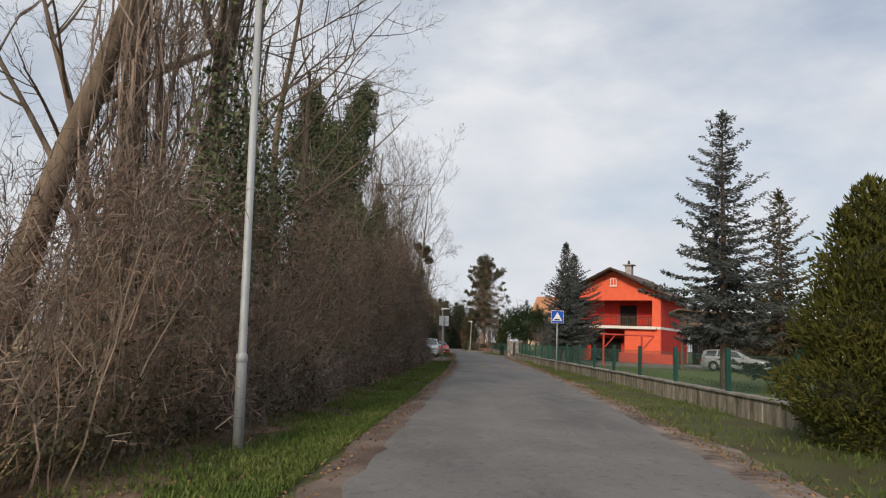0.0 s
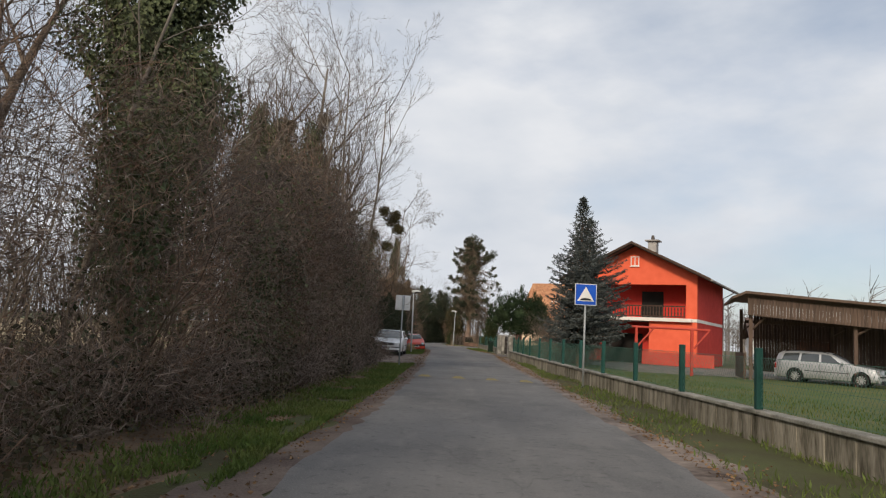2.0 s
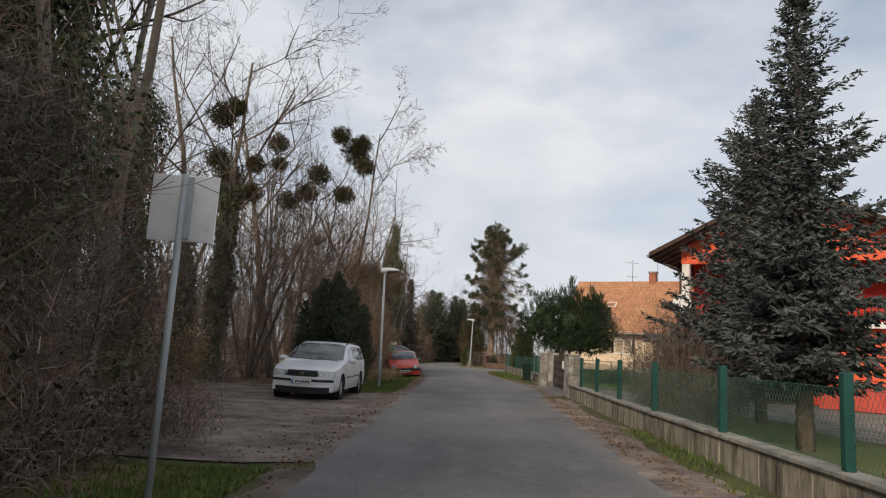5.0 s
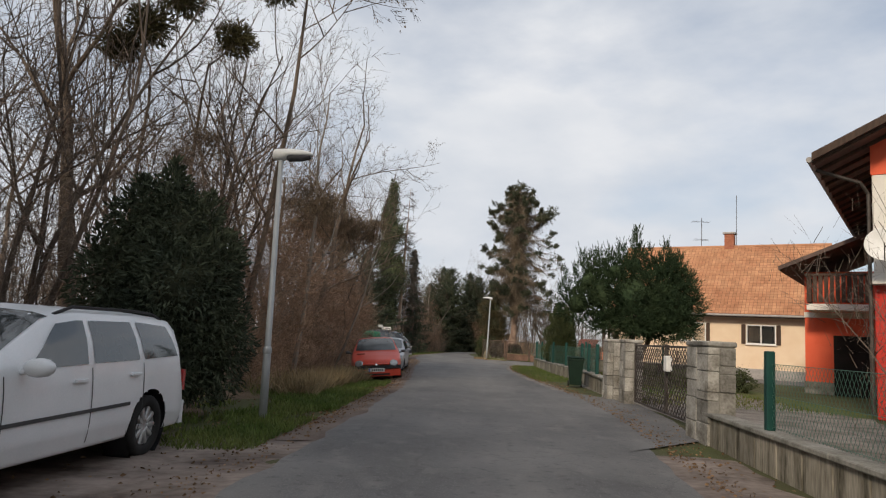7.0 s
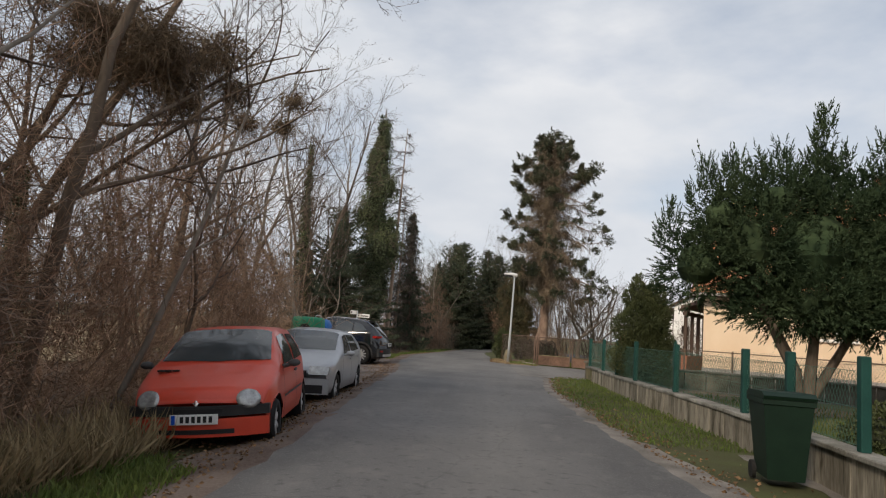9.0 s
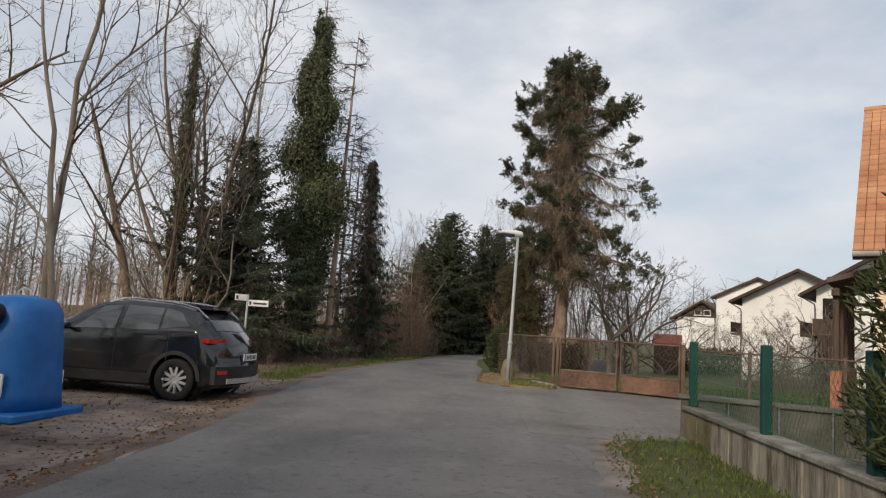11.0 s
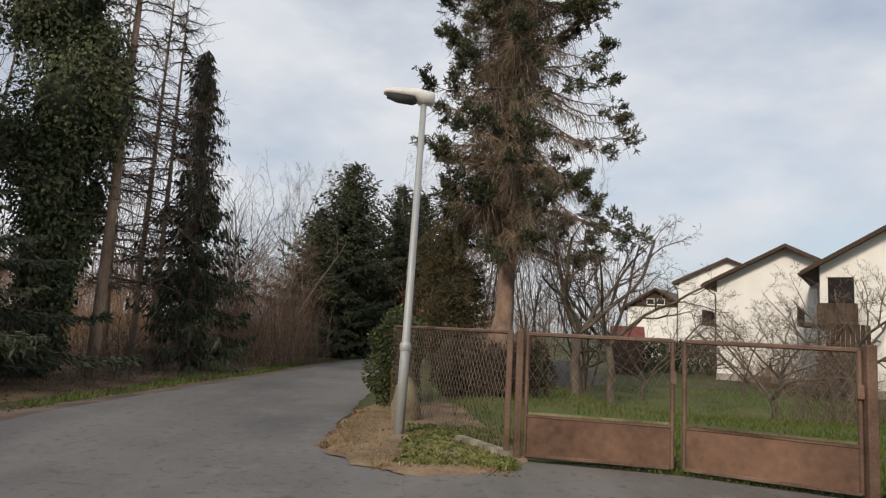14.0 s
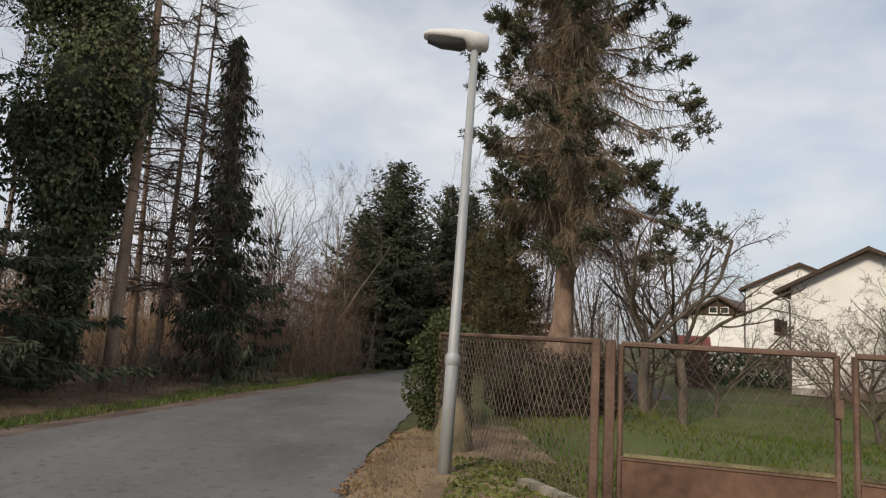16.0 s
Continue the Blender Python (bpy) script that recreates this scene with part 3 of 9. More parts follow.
# driveway in front of the stone gate
g = Geo()
drive = [(5.5, 58.9), (6.8, 60.3), (7.2, 63), (7.3, 66.2), (6.9, 67.6), (5.6, 69.6), (5.3, 66), (5.3, 62)]
g.add([(x, y, 0.0135) for x, y in drive], [tuple(range(len(drive)))])
tagged(part("driveway", g, ASPHALT), "patched asphalt apron before the gate", "driveway", kind="structure")
# bare shoulders along both edges
ribbon("shoulder_west", lambda y: rl(y) - 0.55 - 0.25 * math.sin(y * 0.7), lambda y: rl(y) + 0.12, frange(-10, 44, 0.4), DIRT, 0.006, "brown earthen shoulder strewn with leaves", "shoulder", 3, 0.07, 5)
ribbon("shoulder_northwest", lambda y: rl(y) - 0.75 - 0.2 * math.sin(y), lambda y: rl(y) + 0.12, frange(58.2, 110.2, 0.4), DIRT, 0.006, "brown earthen shoulder", "shoulder", 3, 0.07, 6)
ribbon("shoulder_east", lambda y: rr(y) - 0.1, lambda y: rr(y) + 0.55 + 0.15 * math.sin(y * 0.9) + 0.35 * smooth01((y - 36) / 10), frange(2, 59, 0.4), PARKDIRT, 0.006, "brown earthen shoulder strewn with leaves", "shoulder", 3, 0.06, 7)
ribbon("shoulder_northeast", lambda y: rr(y) - 0.1, lambda y: rr(y) + 0.35 + 0.1 * math.sin(y * 0.9), frange(68, 87, 0.4), GRAVEL, 0.006, "pale gravel shoulder", "shoulder", 3, 0.06, 8)
ribbon("parking_ground", lambda y: -8.0 + 0.5 * math.sin(y * 0.5), lambda y: rl(y) + 0.08, frange(44.5, 58.5, 0.4), PARKDIRT, 0.0085, "bare brown parking ground with pale worn patches", "parking ground", 8, 0.08, 9)
ribbon("parking_gravel", lambda y: -7.5 + 0.6 * math.sin(y * 0.8), lambda y: rl(y) + 0.05, frange(80.5, 92.6, 0.4), PARKDIRT, 0.0085, "gravel bay strewn with dead leaves", "parking bay", 8, 0.08, 10)
ribbon("garden_lawn", lambda y: 4.6 + 0.25 * max(0, 97 - y) * 2.2, lambda y: 34, frange(95.0, 121, 0.5), LAWN, 0.004, "short winter lawn behind the gate", "lawn", 30, 0.0, 11)
ribbon("garden_bed", lambda y: along_line(((66, 7.4), (72, 7.3), (76, 7.25), (80, 7.1), (86, 6.85)), y), lambda y: 13.5, frange(66.3, 80, 0.5), LAWN, 0.004, "rough grass and beds behind the wall", "lawn", 12, 0.0, 27)
ribbon("garden_soil", lambda y: along_line(((80, 7.1), (86, 6.85)), y), lambda y: 13.5 - (y - 80) * 0.5, frange(80, 86.5, 0.5), LITTER, 0.005, "dark garden soil inside the corner of the wall", "soil", 12, 0.0, 28)
# rounded corner verge, a low mound that thins out to a ragged rim
CORNER = ((3.67, 99.4), (3.54, 98.2), (3.46, 97.0), (3.47, 95.75), (3.56, 95.0), (3.83, 94.45), (4.2, 94.14), (4.67, 93.93), (5.13, 94.2), (5.6, 94.85))
g, v, rnd = Geo(), [], random.Random(26)
n = 90
for i in range(n + 1):
    q = i / n * (len(CORNER) - 1)
    k = min(int(q), len(CORNER) - 2)
    ax, ay = (CORNER[k][c] + (CORNER[k + 1][c] - CORNER[k][c]) * (q - k) for c in (0, 1))
    bx, by = 5.0 + 0.55 * (i / n), 99.6 - 4.4 * (i / n)
    rag = rnd.uniform(-0.012, 0.012) + 0.02 * math.sin(i * 0.55)
    for f, z in ((rag, 0.0165), (0.06 + rag * 0.6, 0.026), (0.16, 0.034), (0.4, 0.04), (1.0, 0.034)):
        v.append((ax + (bx - ax) * f, ay + (by - ay) * f, z + (0 if f < 0.05 else rnd.uniform(0, 0.012))))
g.add(v, [(i * 5 + j, i * 5 + j + 1, i * 5 + j + 6, i * 5 + j + 5) for i in range(n) for j in range(4)])
tagged(part("corner_verge", g, VERGESOIL, smooth=True), "brown leaf-strewn verge on the corner", "verge", kind="structure")
ribbon("yard_lawn", lambda y: 7.0, lambda y: 30 + 2 * math.sin(y * 0.6) if y < 48 else 11.3, frange(10, 57, 0.75), LAWN, 0.004, "green lawn behind the low wall", "lawn", 16, 0.0, 12)
ribbon("gate_drive", lambda y: 7.25 + 0.06 * (66 - y), lambda y: 12.5 + 0.3 * math.sin(y * 2), frange(57, 73.6, 0.4), GRAVEL, 0.007, "grey gravel drive behind the lattice gate", "driveway", 8, 0.05, 25)
ribbon("yard_paving", lambda y: 11.5 + 0.3 * math.sin(y * 1.3), lambda y: 34 + 1.5 * math.sin(y * 0.9), frange(48.2, 64, 0.75), GRAVEL, 0.005, "gravel yard before the orange house", "yard", 12, 0.0, 13)

# ---- low walls, fences, gates ----
WALL_S = [(8.0, 6.30), (14.8, 6.38), (21.6, 6.45), (30.9, 6.42), (40, 6.45), (49.5, 6.58), (55.6, 6.75), (59.6, 6.85)]
WALL_N = [(68.3, 6.98), (72, 7.13), (74.6, 7.13), (77.5, 7.02), (80.2, 6.84), (84, 6.74), (87.3, 6.70)]


def box_mesh(name, x0, x1, y0, y1, z0, z1, material, chamfer=0.0):
    return Geo().box(x0, x1, y0, y1, z0, z1, None, chamfer).mesh(name, material)


PANEL = [box_mesh("panel", 0, 0.20 - 0.012 * (k % 3), -0.305, 0.305, -0.15, 0.40, CONCRETE, 0.012) for k in range(3)]
COPE = box_mesh("coping", -0.035, 0.25, -0.62, 0.62, 0.395, 0.455, COPING, 0.012)
MOSSY = mat("mossy_concrete", (0.075, 0.070, 0.030), (0.25, 0.215, 0.125), 2.2, 40, 0.95, bump=0.8, depth=0.02, obj=0.25, world=True)
# mossy stone darkened to paint the shade on the return wall
DARKSTONE = mat("mossy_stone_in_shade", (0.045, 0.044, 0.032), (0.15, 0.14, 0.115), 2.4, 36, 0.95, bump=0.8, depth=0.02, obj=0.2, world=True)
MOSSPANEL = box_mesh("panel", 0, 0.20, -0.305, 0.305, -0.15, 0.40, MOSSY, 0.012)
RETURNPANEL = box_mesh("panel", 0, 0.20, -0.305, 0.305, -0.15, 0.56, DARKSTONE, 0.012)
MOSSCOPE = box_mesh("coping", -0.035, 0.25, -0.62, 0.62, 0.395, 0.455, mat("dark_coping", (0.06, 0.058, 0.045), (0.19, 0.18, 0.155), 2.2, 30, 0.92, bump=0.6, depth=0.012, obj=0.15, world=True), 0.012)
POST = box_mesh("fence_post", -0.05, 0.05, -0.05, 0.05, 0.0, 0.92, GREENPAINT, 0.012)


def diamond_net(g, pts, z0, z1, step, r):
    """Woven wire between two heights along a polyline (x, y)."""
    a, b, ra = [], [], []
    for (xa, ya), (xb, yb) in zip(pts, pts[1:]):
        ln = math.hypot(xb - xa, yb - ya)
        ux, uy, h = (xb - xa) / ln, (yb - ya) / ln, z1 - z0
        s = -h * 0.6
        while s < ln:
            for sign in (1, -1):
                s0, s1, q0, q1 = s, s + h * 0.6, z0, z1
                if sign < 0:
                    q0, q1 = z1, z0
                if s0 < 0:
                    q0, s0 = q0 + (q1 - q0) * (-s0) / (h * 0.6), 0.0
                if s1 > ln:
                    q1, s1 = q0 + (q1 - q0) * (ln - s0) / (s1 - s0), ln
                if s1 - s0 > 0.02:
                    a.append((xa + ux * s0, ya + uy * s0, q0))
                    b.append((xa + ux * s1, ya + uy * s1, q1))
            s += step
    g.segs(a, b, r, r)


def low_wall(line, y0, y1, label, posts, lift=0.0):
    top = thing("garden_wall", pose(0, 0, 0), label, "wall", kind="structure")
    y, k = y0, 0
    while y < y1 - 0.3:
        x, x2 = along_line(line, y + 0.31), along_line(line, y + 0.9)
        turn = math.degrees(math.atan2(x - x2, 0.59))
        piece("panel", MOSSPANEL if y > 86.0 else PANEL[(k * 7 + k // 3) % 3], top, pose(x, y + 0.31, lift, 0, 0, turn))
        if k % 2 == 0:
            piece("coping", MOSSCOPE if y > 84.5 else COPE, top, pose(x, y + 0.62, lift, 0, 0, turn))
        y, k = y + 0.622, k + 1
    fence = thing("wire_fence", pose(0, 0, 0), "green wire-mesh fence on square green posts", "fence")
    for y in posts:
        piece("post", POST, fence, pose(along_line(line, y) + 0.11, y, 0.45 + lift))
    pts = [(along_line(line, y) + 0.12, y) for y in frange(posts[0], posts[-1], (posts[-1] - posts[0]) / 24)]
    g = Geo()
    diamond_net(g, pts, 0.48 + lift, 1.22 + lift, 0.075, 0.0022)
    for z in (0.5, 0.86, 1.22):
        g.segs([(x, y, z + lift) for x, y in pts[:-1]], [(x, y, z + lift) for x, y in pts[1:]], 0.003, 0.003, 4)
    part("wire_mesh", g, GREENWIRE, fence)


low_wall(WALL_S, 8.0, 60.0, "low weathered concrete wall with streaked panels and coping", [11.8, 14.8, 18.2, 21.6, 24.8, 27.9, 30.9, 34.0, 37.0, 40.0, 43.0, 46.1, 49.5, 52.6, 55.5, 58.2])
low_wall(WALL_N, 68.6, 87.3, "low stained concrete wall with pale coping", [71.05, 72.8, 74.3, 77.6, 80.5, 82.6, 84.6, 87.2])
# the wall turns the corner into the side road
corner = thing("garden_wall", pose(0, 0, 0), "mossy return of the low wall, its face painted dark as shade", "wall", kind="structure")
for k in range(14):
    piece("panel", RETURNPANEL, corner, pose(7.02 + 0.59 * k, 87.36 - 0.24 * k, 0, 0, 0, -112))
    if k % 2 == 0:
        piece("coping", MOSSCOPE, corner, pose(7.27 + 0.59 * k, 87.26 - 0.24 * k, 0.16, 0, 0, -112))
fence = thing("wire_fence", pose(0, 0, 0), "green wire fence along the side road", "fence")
g = Geo()
pts = [(6.90 + 1.2 * k, 87.18 - 0.49 * k) for k in range(8)]
for k in (2, 5, 7):
    piece("post", POST, fence, pose(pts[k][0], pts[k][1], 0.58))
diamond_net(g, pts, 0.64, 1.3, 0.085, 0.0018)
part("wire_mesh", g, GREENWIRE, fence)

# stone pillars and the lattice gate between them
BLOCKS = [box_mesh("stone_block", -0.5, 0.5, -0.5, 0.5, 0.006, 0.994, STONE, 0.03) for k in range(1)]


def stone_pillar(x, y, wx, wy, h, label):
    """Squared rubble: four stacks of blocks of uneven height round a core, under a flat cap."""
    top = thing("gate_pillar", pose(x, y, -0.02), label, "pillar", "stone gate pillars")
    rng = random.Random(int(y * 10))
    part("core", Geo().box(-wx / 2 + 0.025, wx / 2 - 0.025, -wy / 2 + 0.025, wy / 2 - 0.025, 0, h - 0.1), COPING, top)
    cx, cy = rng.uniform(-0.05, 0.05), rng.uniform(-0.1, 0.1)
    for x0, x1 in ((-wx / 2, cx), (cx, wx / 2)):
        for y0, y1 in ((-wy / 2, cy), (cy, wy / 2)):
            z = 0.0
            while z < h - 0.11:
                bh = min(rng.choice((0.12, 0.18, 0.24, 0.32, 0.38)) * rng.uniform(0.9, 1.1), h - 0.1 - z)
                if h - 0.1 - z - bh < 0.06:
                    bh = h - 0.1 - z
                m = Matrix.Translation(((x0 + x1) / 2 + rng.uniform(-0.008, 0.008), (y0 + y1) / 2 + rng.uniform(-0.008, 0.008), z)) @ Matrix.Diagonal((x1 - x0 - 0.014, y1 - y0 - 0.014, bh - 0.012, 1))
                piece("stone_block", BLOCKS[0], top, m)
                z += bh
    part("cap", Geo().box(-wx / 2 - 0.005, wx / 2 + 0.005, -wy / 2 - 0.005, wy / 2 + 0.005, h - 0.1, h - 0.02, chamfer=0.02), STONE, top, "flat stone cap")


stone_pillar(7.02, 60.5, 0.42, 1.0, 1.52, "wide pillar of rough grey stone blocks")
stone_pillar(7.2, 66.55, 0.42, 0.66, 1.55, "pale stone-block gate pillar")
stone_pillar(7.0, 67.65, 0.42, 0.62, 1.55, "pale stone-block corner pillar")

gate = thing("lattice_gate", pose(7.22, 66.2, 0.0, 0, 0, 180), "closed dark steel driveway gate with a woven lattice", "gate")
for k, (y0, y1) in enumerate(((0.04, 2.6), (2.64, 5.16))):
    leaf = Geo()
    for yy in (y0 + 0.02, y1 - 0.02):
        leaf.box(-0.02, 0.02, yy - 0.02, yy + 0.02, 0.08, 1.42)
    for z in (0.1, 1.38):
        leaf.box(-0.02, 0.02, y0, y1, z - 0.02, z + 0.02)
    lf = part("leaf", leaf, DARKIRON, gate)
    net = Geo()
    p0, p1, n = [], [], 15
    for i in range(n):
        ya, yb = y0 + (y1 - y0) * i / n, y0 + (y1 - y0) * (i + 1) / n
        for s in range(8):
            za, zb = 0.12 + 1.24 * s / 8, 0.12 + 1.24 * (s + 1) / 8
            u, w = (ya, yb) if s % 2 else (yb, ya)
            p0.append((0, u, za)), p1.append((0, w, zb))
            p0.append((0.008, w, za)), p1.append((0.008, u, zb))
    net.segs(p0, p1, 0.009, 0.009, 4)
    part("lattice", net, DARKIRON, lf)
part("letter_box", Geo().box(-0.03, 0.09, 2.72, 2.94, 0.9, 1.2, chamfer=0.02), WHITEPAINT, gate, "small white letter box")
wicket = thing("wicket_gate", pose(7.12, 66.9, 0.0), "narrow rusty lattice wicket between the stone pillars", "gate")
part("frame", Geo().box(-0.015, 0.015, 0.02, 0.05, 0.05, 1.4).box(-0.015, 0.015, 0.39, 0.42, 0.05, 1.4).box(-0.014, 0.014, 0.05, 0.39, 0.06, 0.09).box(-0.014, 0.014, 0.05, 0.39, 1.36, 1.39), DARKIRON, wicket)
net = Geo()
for k in range(8):
    za, zb = 0.09 + 0.159 * k, 0.09 + 0.159 * (k + 1)
    net.segs([(0, 0.05, za), (0, 0.39, za), (0, 0.22, za), (0, 0.22, za)], [(0, 0.22, zb), (0, 0.22, zb), (0, 0.05, zb), (0, 0.39, zb)], 0.008, 0.008, 4)
part("lattice", net, RUSTBAR, wicket)

# rusty garden gate, its fence with woven wire
GA, GB, GC = (5.51, 94.9), (6.98, 94.56), (8.32, 93.8)


def frame_post(parent, x, y, h, w=0.07, name="gate_post"):
    part(name, Geo().box(x - w / 2, x + w / 2, y - w / 2, y + w / 2, -0.1, h, chamfer=0.008), RUSTBAR, parent)


gate = thing("garden_gate", pose(0, 0, 0), "closed two-leaf rusty brown steel gate with wire mesh", "gate")
for (xa, ya), (xb, yb) in ((GA, GB), (GB, GC)):
    d = Vector((xb - xa, yb - ya, 0)).normalized()
    a, b = Vector((xa, ya, 0)) + d * 0.06, Vector((xb, yb, 0)) - d * 0.05
    fr = Geo()
    z0, zm, z1 = 0.07, 0.46, 1.27
    for p in (a, b):
        fr.tube([p + Vector((0, 0, z0)), p + Vector((0, 0, z1))], 0.022, 6)
    for z in (z0, zm, z1):
        fr.tube([a + Vector((0, 0, z)), b + Vector((0, 0, z))], 0.022, 6)
    lf = part("gate_leaf", fr, RUSTBAR, gate)
    turn = math.degrees(math.atan2(d.y, d.x))
    pan = Geo().box(0.02, (b - a).length - 0.02, -0.006, 0.006, z0, zm, pose(a.x, a.y, 0, 0, 0, turn))
    part("sheet_panel", pan, RUST, lf, "rust-brown sheet steel lower panel")
    part("mossy_edge", Geo().box(0.03, (b - a).length - 0.03, -0.03, 0.026, zm + 0.012, zm + 0.034, pose(a.x, a.y, 0, 0, 0, turn)), MOSSY, lf, "strip of yellow moss along the sheet panel")
    net = Geo()
    diamond_net(net, [(a.x, a.y), (b.x, b.y)], zm, z1, 0.10, 0.0021)
    part("wire_mesh", net, WIRE, lf)
    part("latch", Geo().box(0.0, 0.05, -0.04, 0.04, 0.86, 0.98, pose(b.x - 0.02, b.y, 0, 0, 0, turn)), RUSTBAR, lf)
frame_post(gate, GA[0] - 0.02, GA[1], 1.3)
frame_post(gate, GC[0] + 0.03, GC[1], 1.32, 0.09)

mesh_fence = thing("mesh_fence", pose(0, 0, 0), "rusty woven-wire fence with a pipe rail beside the gate", "fence")
fp = [(GA[0] - 0.12, GA[1] + 0.03), (4.95, 95.9), (4.35, 97.2), (3.98, 98.6)]
g = Geo().tube([(x, y, 1.28) for x, y in fp], 0.022, 6)
part("top_rail", g, RUSTBAR, mesh_fence)
g = Geo()
diamond_net(g, fp, 0.12, 1.28, 0.085, 0.0035)
part("wire_mesh", g, WIRE, mesh_fence)
for x, y in fp[::3]:
    frame_post(mesh_fence, x, y, 1.3, 0.06, "post")
part("kerb", Geo().box(0, 1.0, -0.06, 0.06, -0.05, 0.1, pose(GA[0] - 0.1, GA[1] - 0.02, 0, 0, 0, 118)), CONCRETE, mesh_fence, "low concrete footing")

DARKFOOT = mat("dark_footing", (0.045, 0.043, 0.034), (0.14, 0.132, 0.115), 2.2, 30, 0.95, bump=0.7, depth=0.014)
side_fence = thing("mesh_fence", pose(0, 0, 0), "low rusty pipe fence with wire on a dark concrete footing", "fence")
sp = [(GC[0] + 0.12, GC[1] - 0.04), (9.6, 93.0), (11.2, 92.1), (12.8, 91.3), (15.2, 90.2), (18.0, 89.0)]
part("top_rail", Geo().tube([(x, y, 1.2) for x, y in sp], 0.02, 6), RUSTBAR, side_fence)
g = Geo()
diamond_net(g, sp, 0.22, 1.2, 0.10, 0.0018)
part("wire_mesh", g, WIRE, side_fence)
for x, y in sp[1:]:
    frame_post(side_fence, x, y, 1.26, 0.06, "post")
for (xa, ya), (xb, yb) in zip(sp, sp[1:]):
    ln = math.hypot(xb - xa, yb - ya)
    part("footing", Geo().box(0, ln - 0.01, -0.09, 0.09, -0.1, 0.2, pose(xa, ya, 0, 0, 0, math.degrees(math.atan2(yb - ya, xb - xa))), 0.015), DARKFOOT, side_fence)


# ---- street furniture ----
def street_lamp(x, y, h, face, label, lean=(0, 0)):
    top = thing("street_lamp", pose(x, y, gz(x, y), lean[0], lean[1], face), label, "street lamp", "street lamps")
    part("pole", Geo().tube([(0, 0, -0.15), (0, 0, 1.05), (0, 0, 1.1), (0, 0, h - 0.1)], [0.062, 0.06, 0.05, 0.038], 14), GALV, top, "galvanised steel pole", smooth=True)
    part("collar", Geo().lathe([(0.06, 1.0), (0.068, 1.01), (0.068, 1.08), (0.05, 1.11)], 14), GALV, top, smooth=True)
    g = Geo()
    secs = [(-0.13, 0.05, 0.05, 0.07), (-0.11, 0.085, 0.075, 0.10), (0.05, 0.105, 0.095, 0.11), (0.12, 0.12, 0.095, 0.05), (0.33, 0.125, 0.08, 0.045), (0.45, 0.105, 0.055, 0.03), (0.50, 0.06, 0.03, 0.015)]
    v, sides = [], 12
    for s, w, up, dn in secs:
        for k in range(sides):
            t = 2 * math.pi * k / sides
            v.append((s, w * math.cos(t), h + 0.02 * s + (up if math.sin(t) > 0 else dn) * math.sin(t)))
    g.add(v, [(i * sides + k, i * sides + (k + 1) % sides, (i + 1) * sides + (k + 1) % sides, (i + 1) * sides + k) for i in range(len(secs) - 1) for k in range(sides)] + [tuple(range(sides - 1, -1, -1)), tuple(range((len(secs) - 1) * sides, len(secs) * sides))])
    head = part("head", g, LAMPGREY, top, "weathered grey lamp head", smooth=True)
    g = Geo()
    v = []
    for s, w, dn in ((0.09, 0.08, 0.08), (0.13, 0.10, 0.105), (0.33, 0.105, 0.09), (0.46, 0.07, 0.045)):
        v += [(s, w * math.cos(math.pi + math.pi * k / 6), h - 0.01 + dn * math.sin(math.pi + math.pi * k / 6)) for k in range(7)]
    g.add(v, [(i * 7 + k, i * 7 + k + 1, (i + 1) * 7 + k + 1, (i + 1) * 7 + k) for i in range(3) for k in range(6)])
    part("bowl", g, LAMPGLASS, head, "dark lamp bowl", smooth=True)


street_lamp(-2.02, 7.95, 6.2, 0, "tall galvanised street lamp on the grass verge", (0, -2.0))
street_lamp(0.28, 60.3, 4.15, 8, "galvanised street lamp beside the parked cars", (0, -1.0))
street_lamp(4.25, 96.0, 4.1, 186, "galvanised street lamp on the corner verge, leaning slightly", (0, -1.2))


def sign_post(top, h, r=0.03):
    part("post", Geo().tube([(0, 0, -0.2), (0, 0, h)], r, 10), GALV, top, smooth=True)


sg = thing("road_sign", pose(6.12, 34.65, gz(6.1, 34.6), 0, 0, -4), "square blue speed bump sign on a steel post", "road sign")
sign_post(sg, 2.98)
g = Geo().box(-0.32, 0.32, -0.05, -0.035, 2.4, 3.04, chamfer=0.004)
pl = part("plate", g, WHITEPAINT, sg, "white-rimmed square plate")
part("blue_field", Geo().box(-0.30, 0.30, -0.056, -0.051, 2.42, 3.02), BLUESIGN, pl, "blue field")
tri = Geo()
tri.prism([(-0.25, 2.52), (0.25, 2.52), (0.0, 2.96)], 0.004, "y", -0.061)
part("white_triangle", tri, WHITEPAINT, pl, "white triangle")
arc = [(-0.2, 2.545)] + [(0.2 * math.cos(math.pi - math.pi * k / 10) * 0.8, 2.56 + 0.055 * math.sin(math.pi * k / 10)) for k in range(11)] + [(0.2, 2.545)]
tri = Geo()
tri.prism(arc, 0.003, "y", -0.0655)
part("bump_mark", tri, BLACK, pl, "black bump symbol")
for z in (2.55, 2.9):
    part("bracket", Geo().box(-0.2, 0.2, -0.036, 0.034, z - 0.015, z + 0.015), GALV, sg)

sg = thing("road_sign", pose(0.33, 42.3, gz(0.33, 42.3), 0, 0, 4), "back of a square road sign on a steel post", "road sign")
sign_post(sg, 2.88)
pl = part("plate", Geo().box(-0.3, 0.3, 0.035, 0.05, 2.27, 2.88, chamfer=0.005), SIGNBACK, sg, "pale aluminium sign back")
part("channel", Geo().box(0.02, 0.075, -0.0, 0.034, 2.29, 2.86), GALV, pl)
part("sticker", Geo().box(0.17, 0.25, 0.031, 0.034, 2.36, 2.43), LAMPGREY, pl)

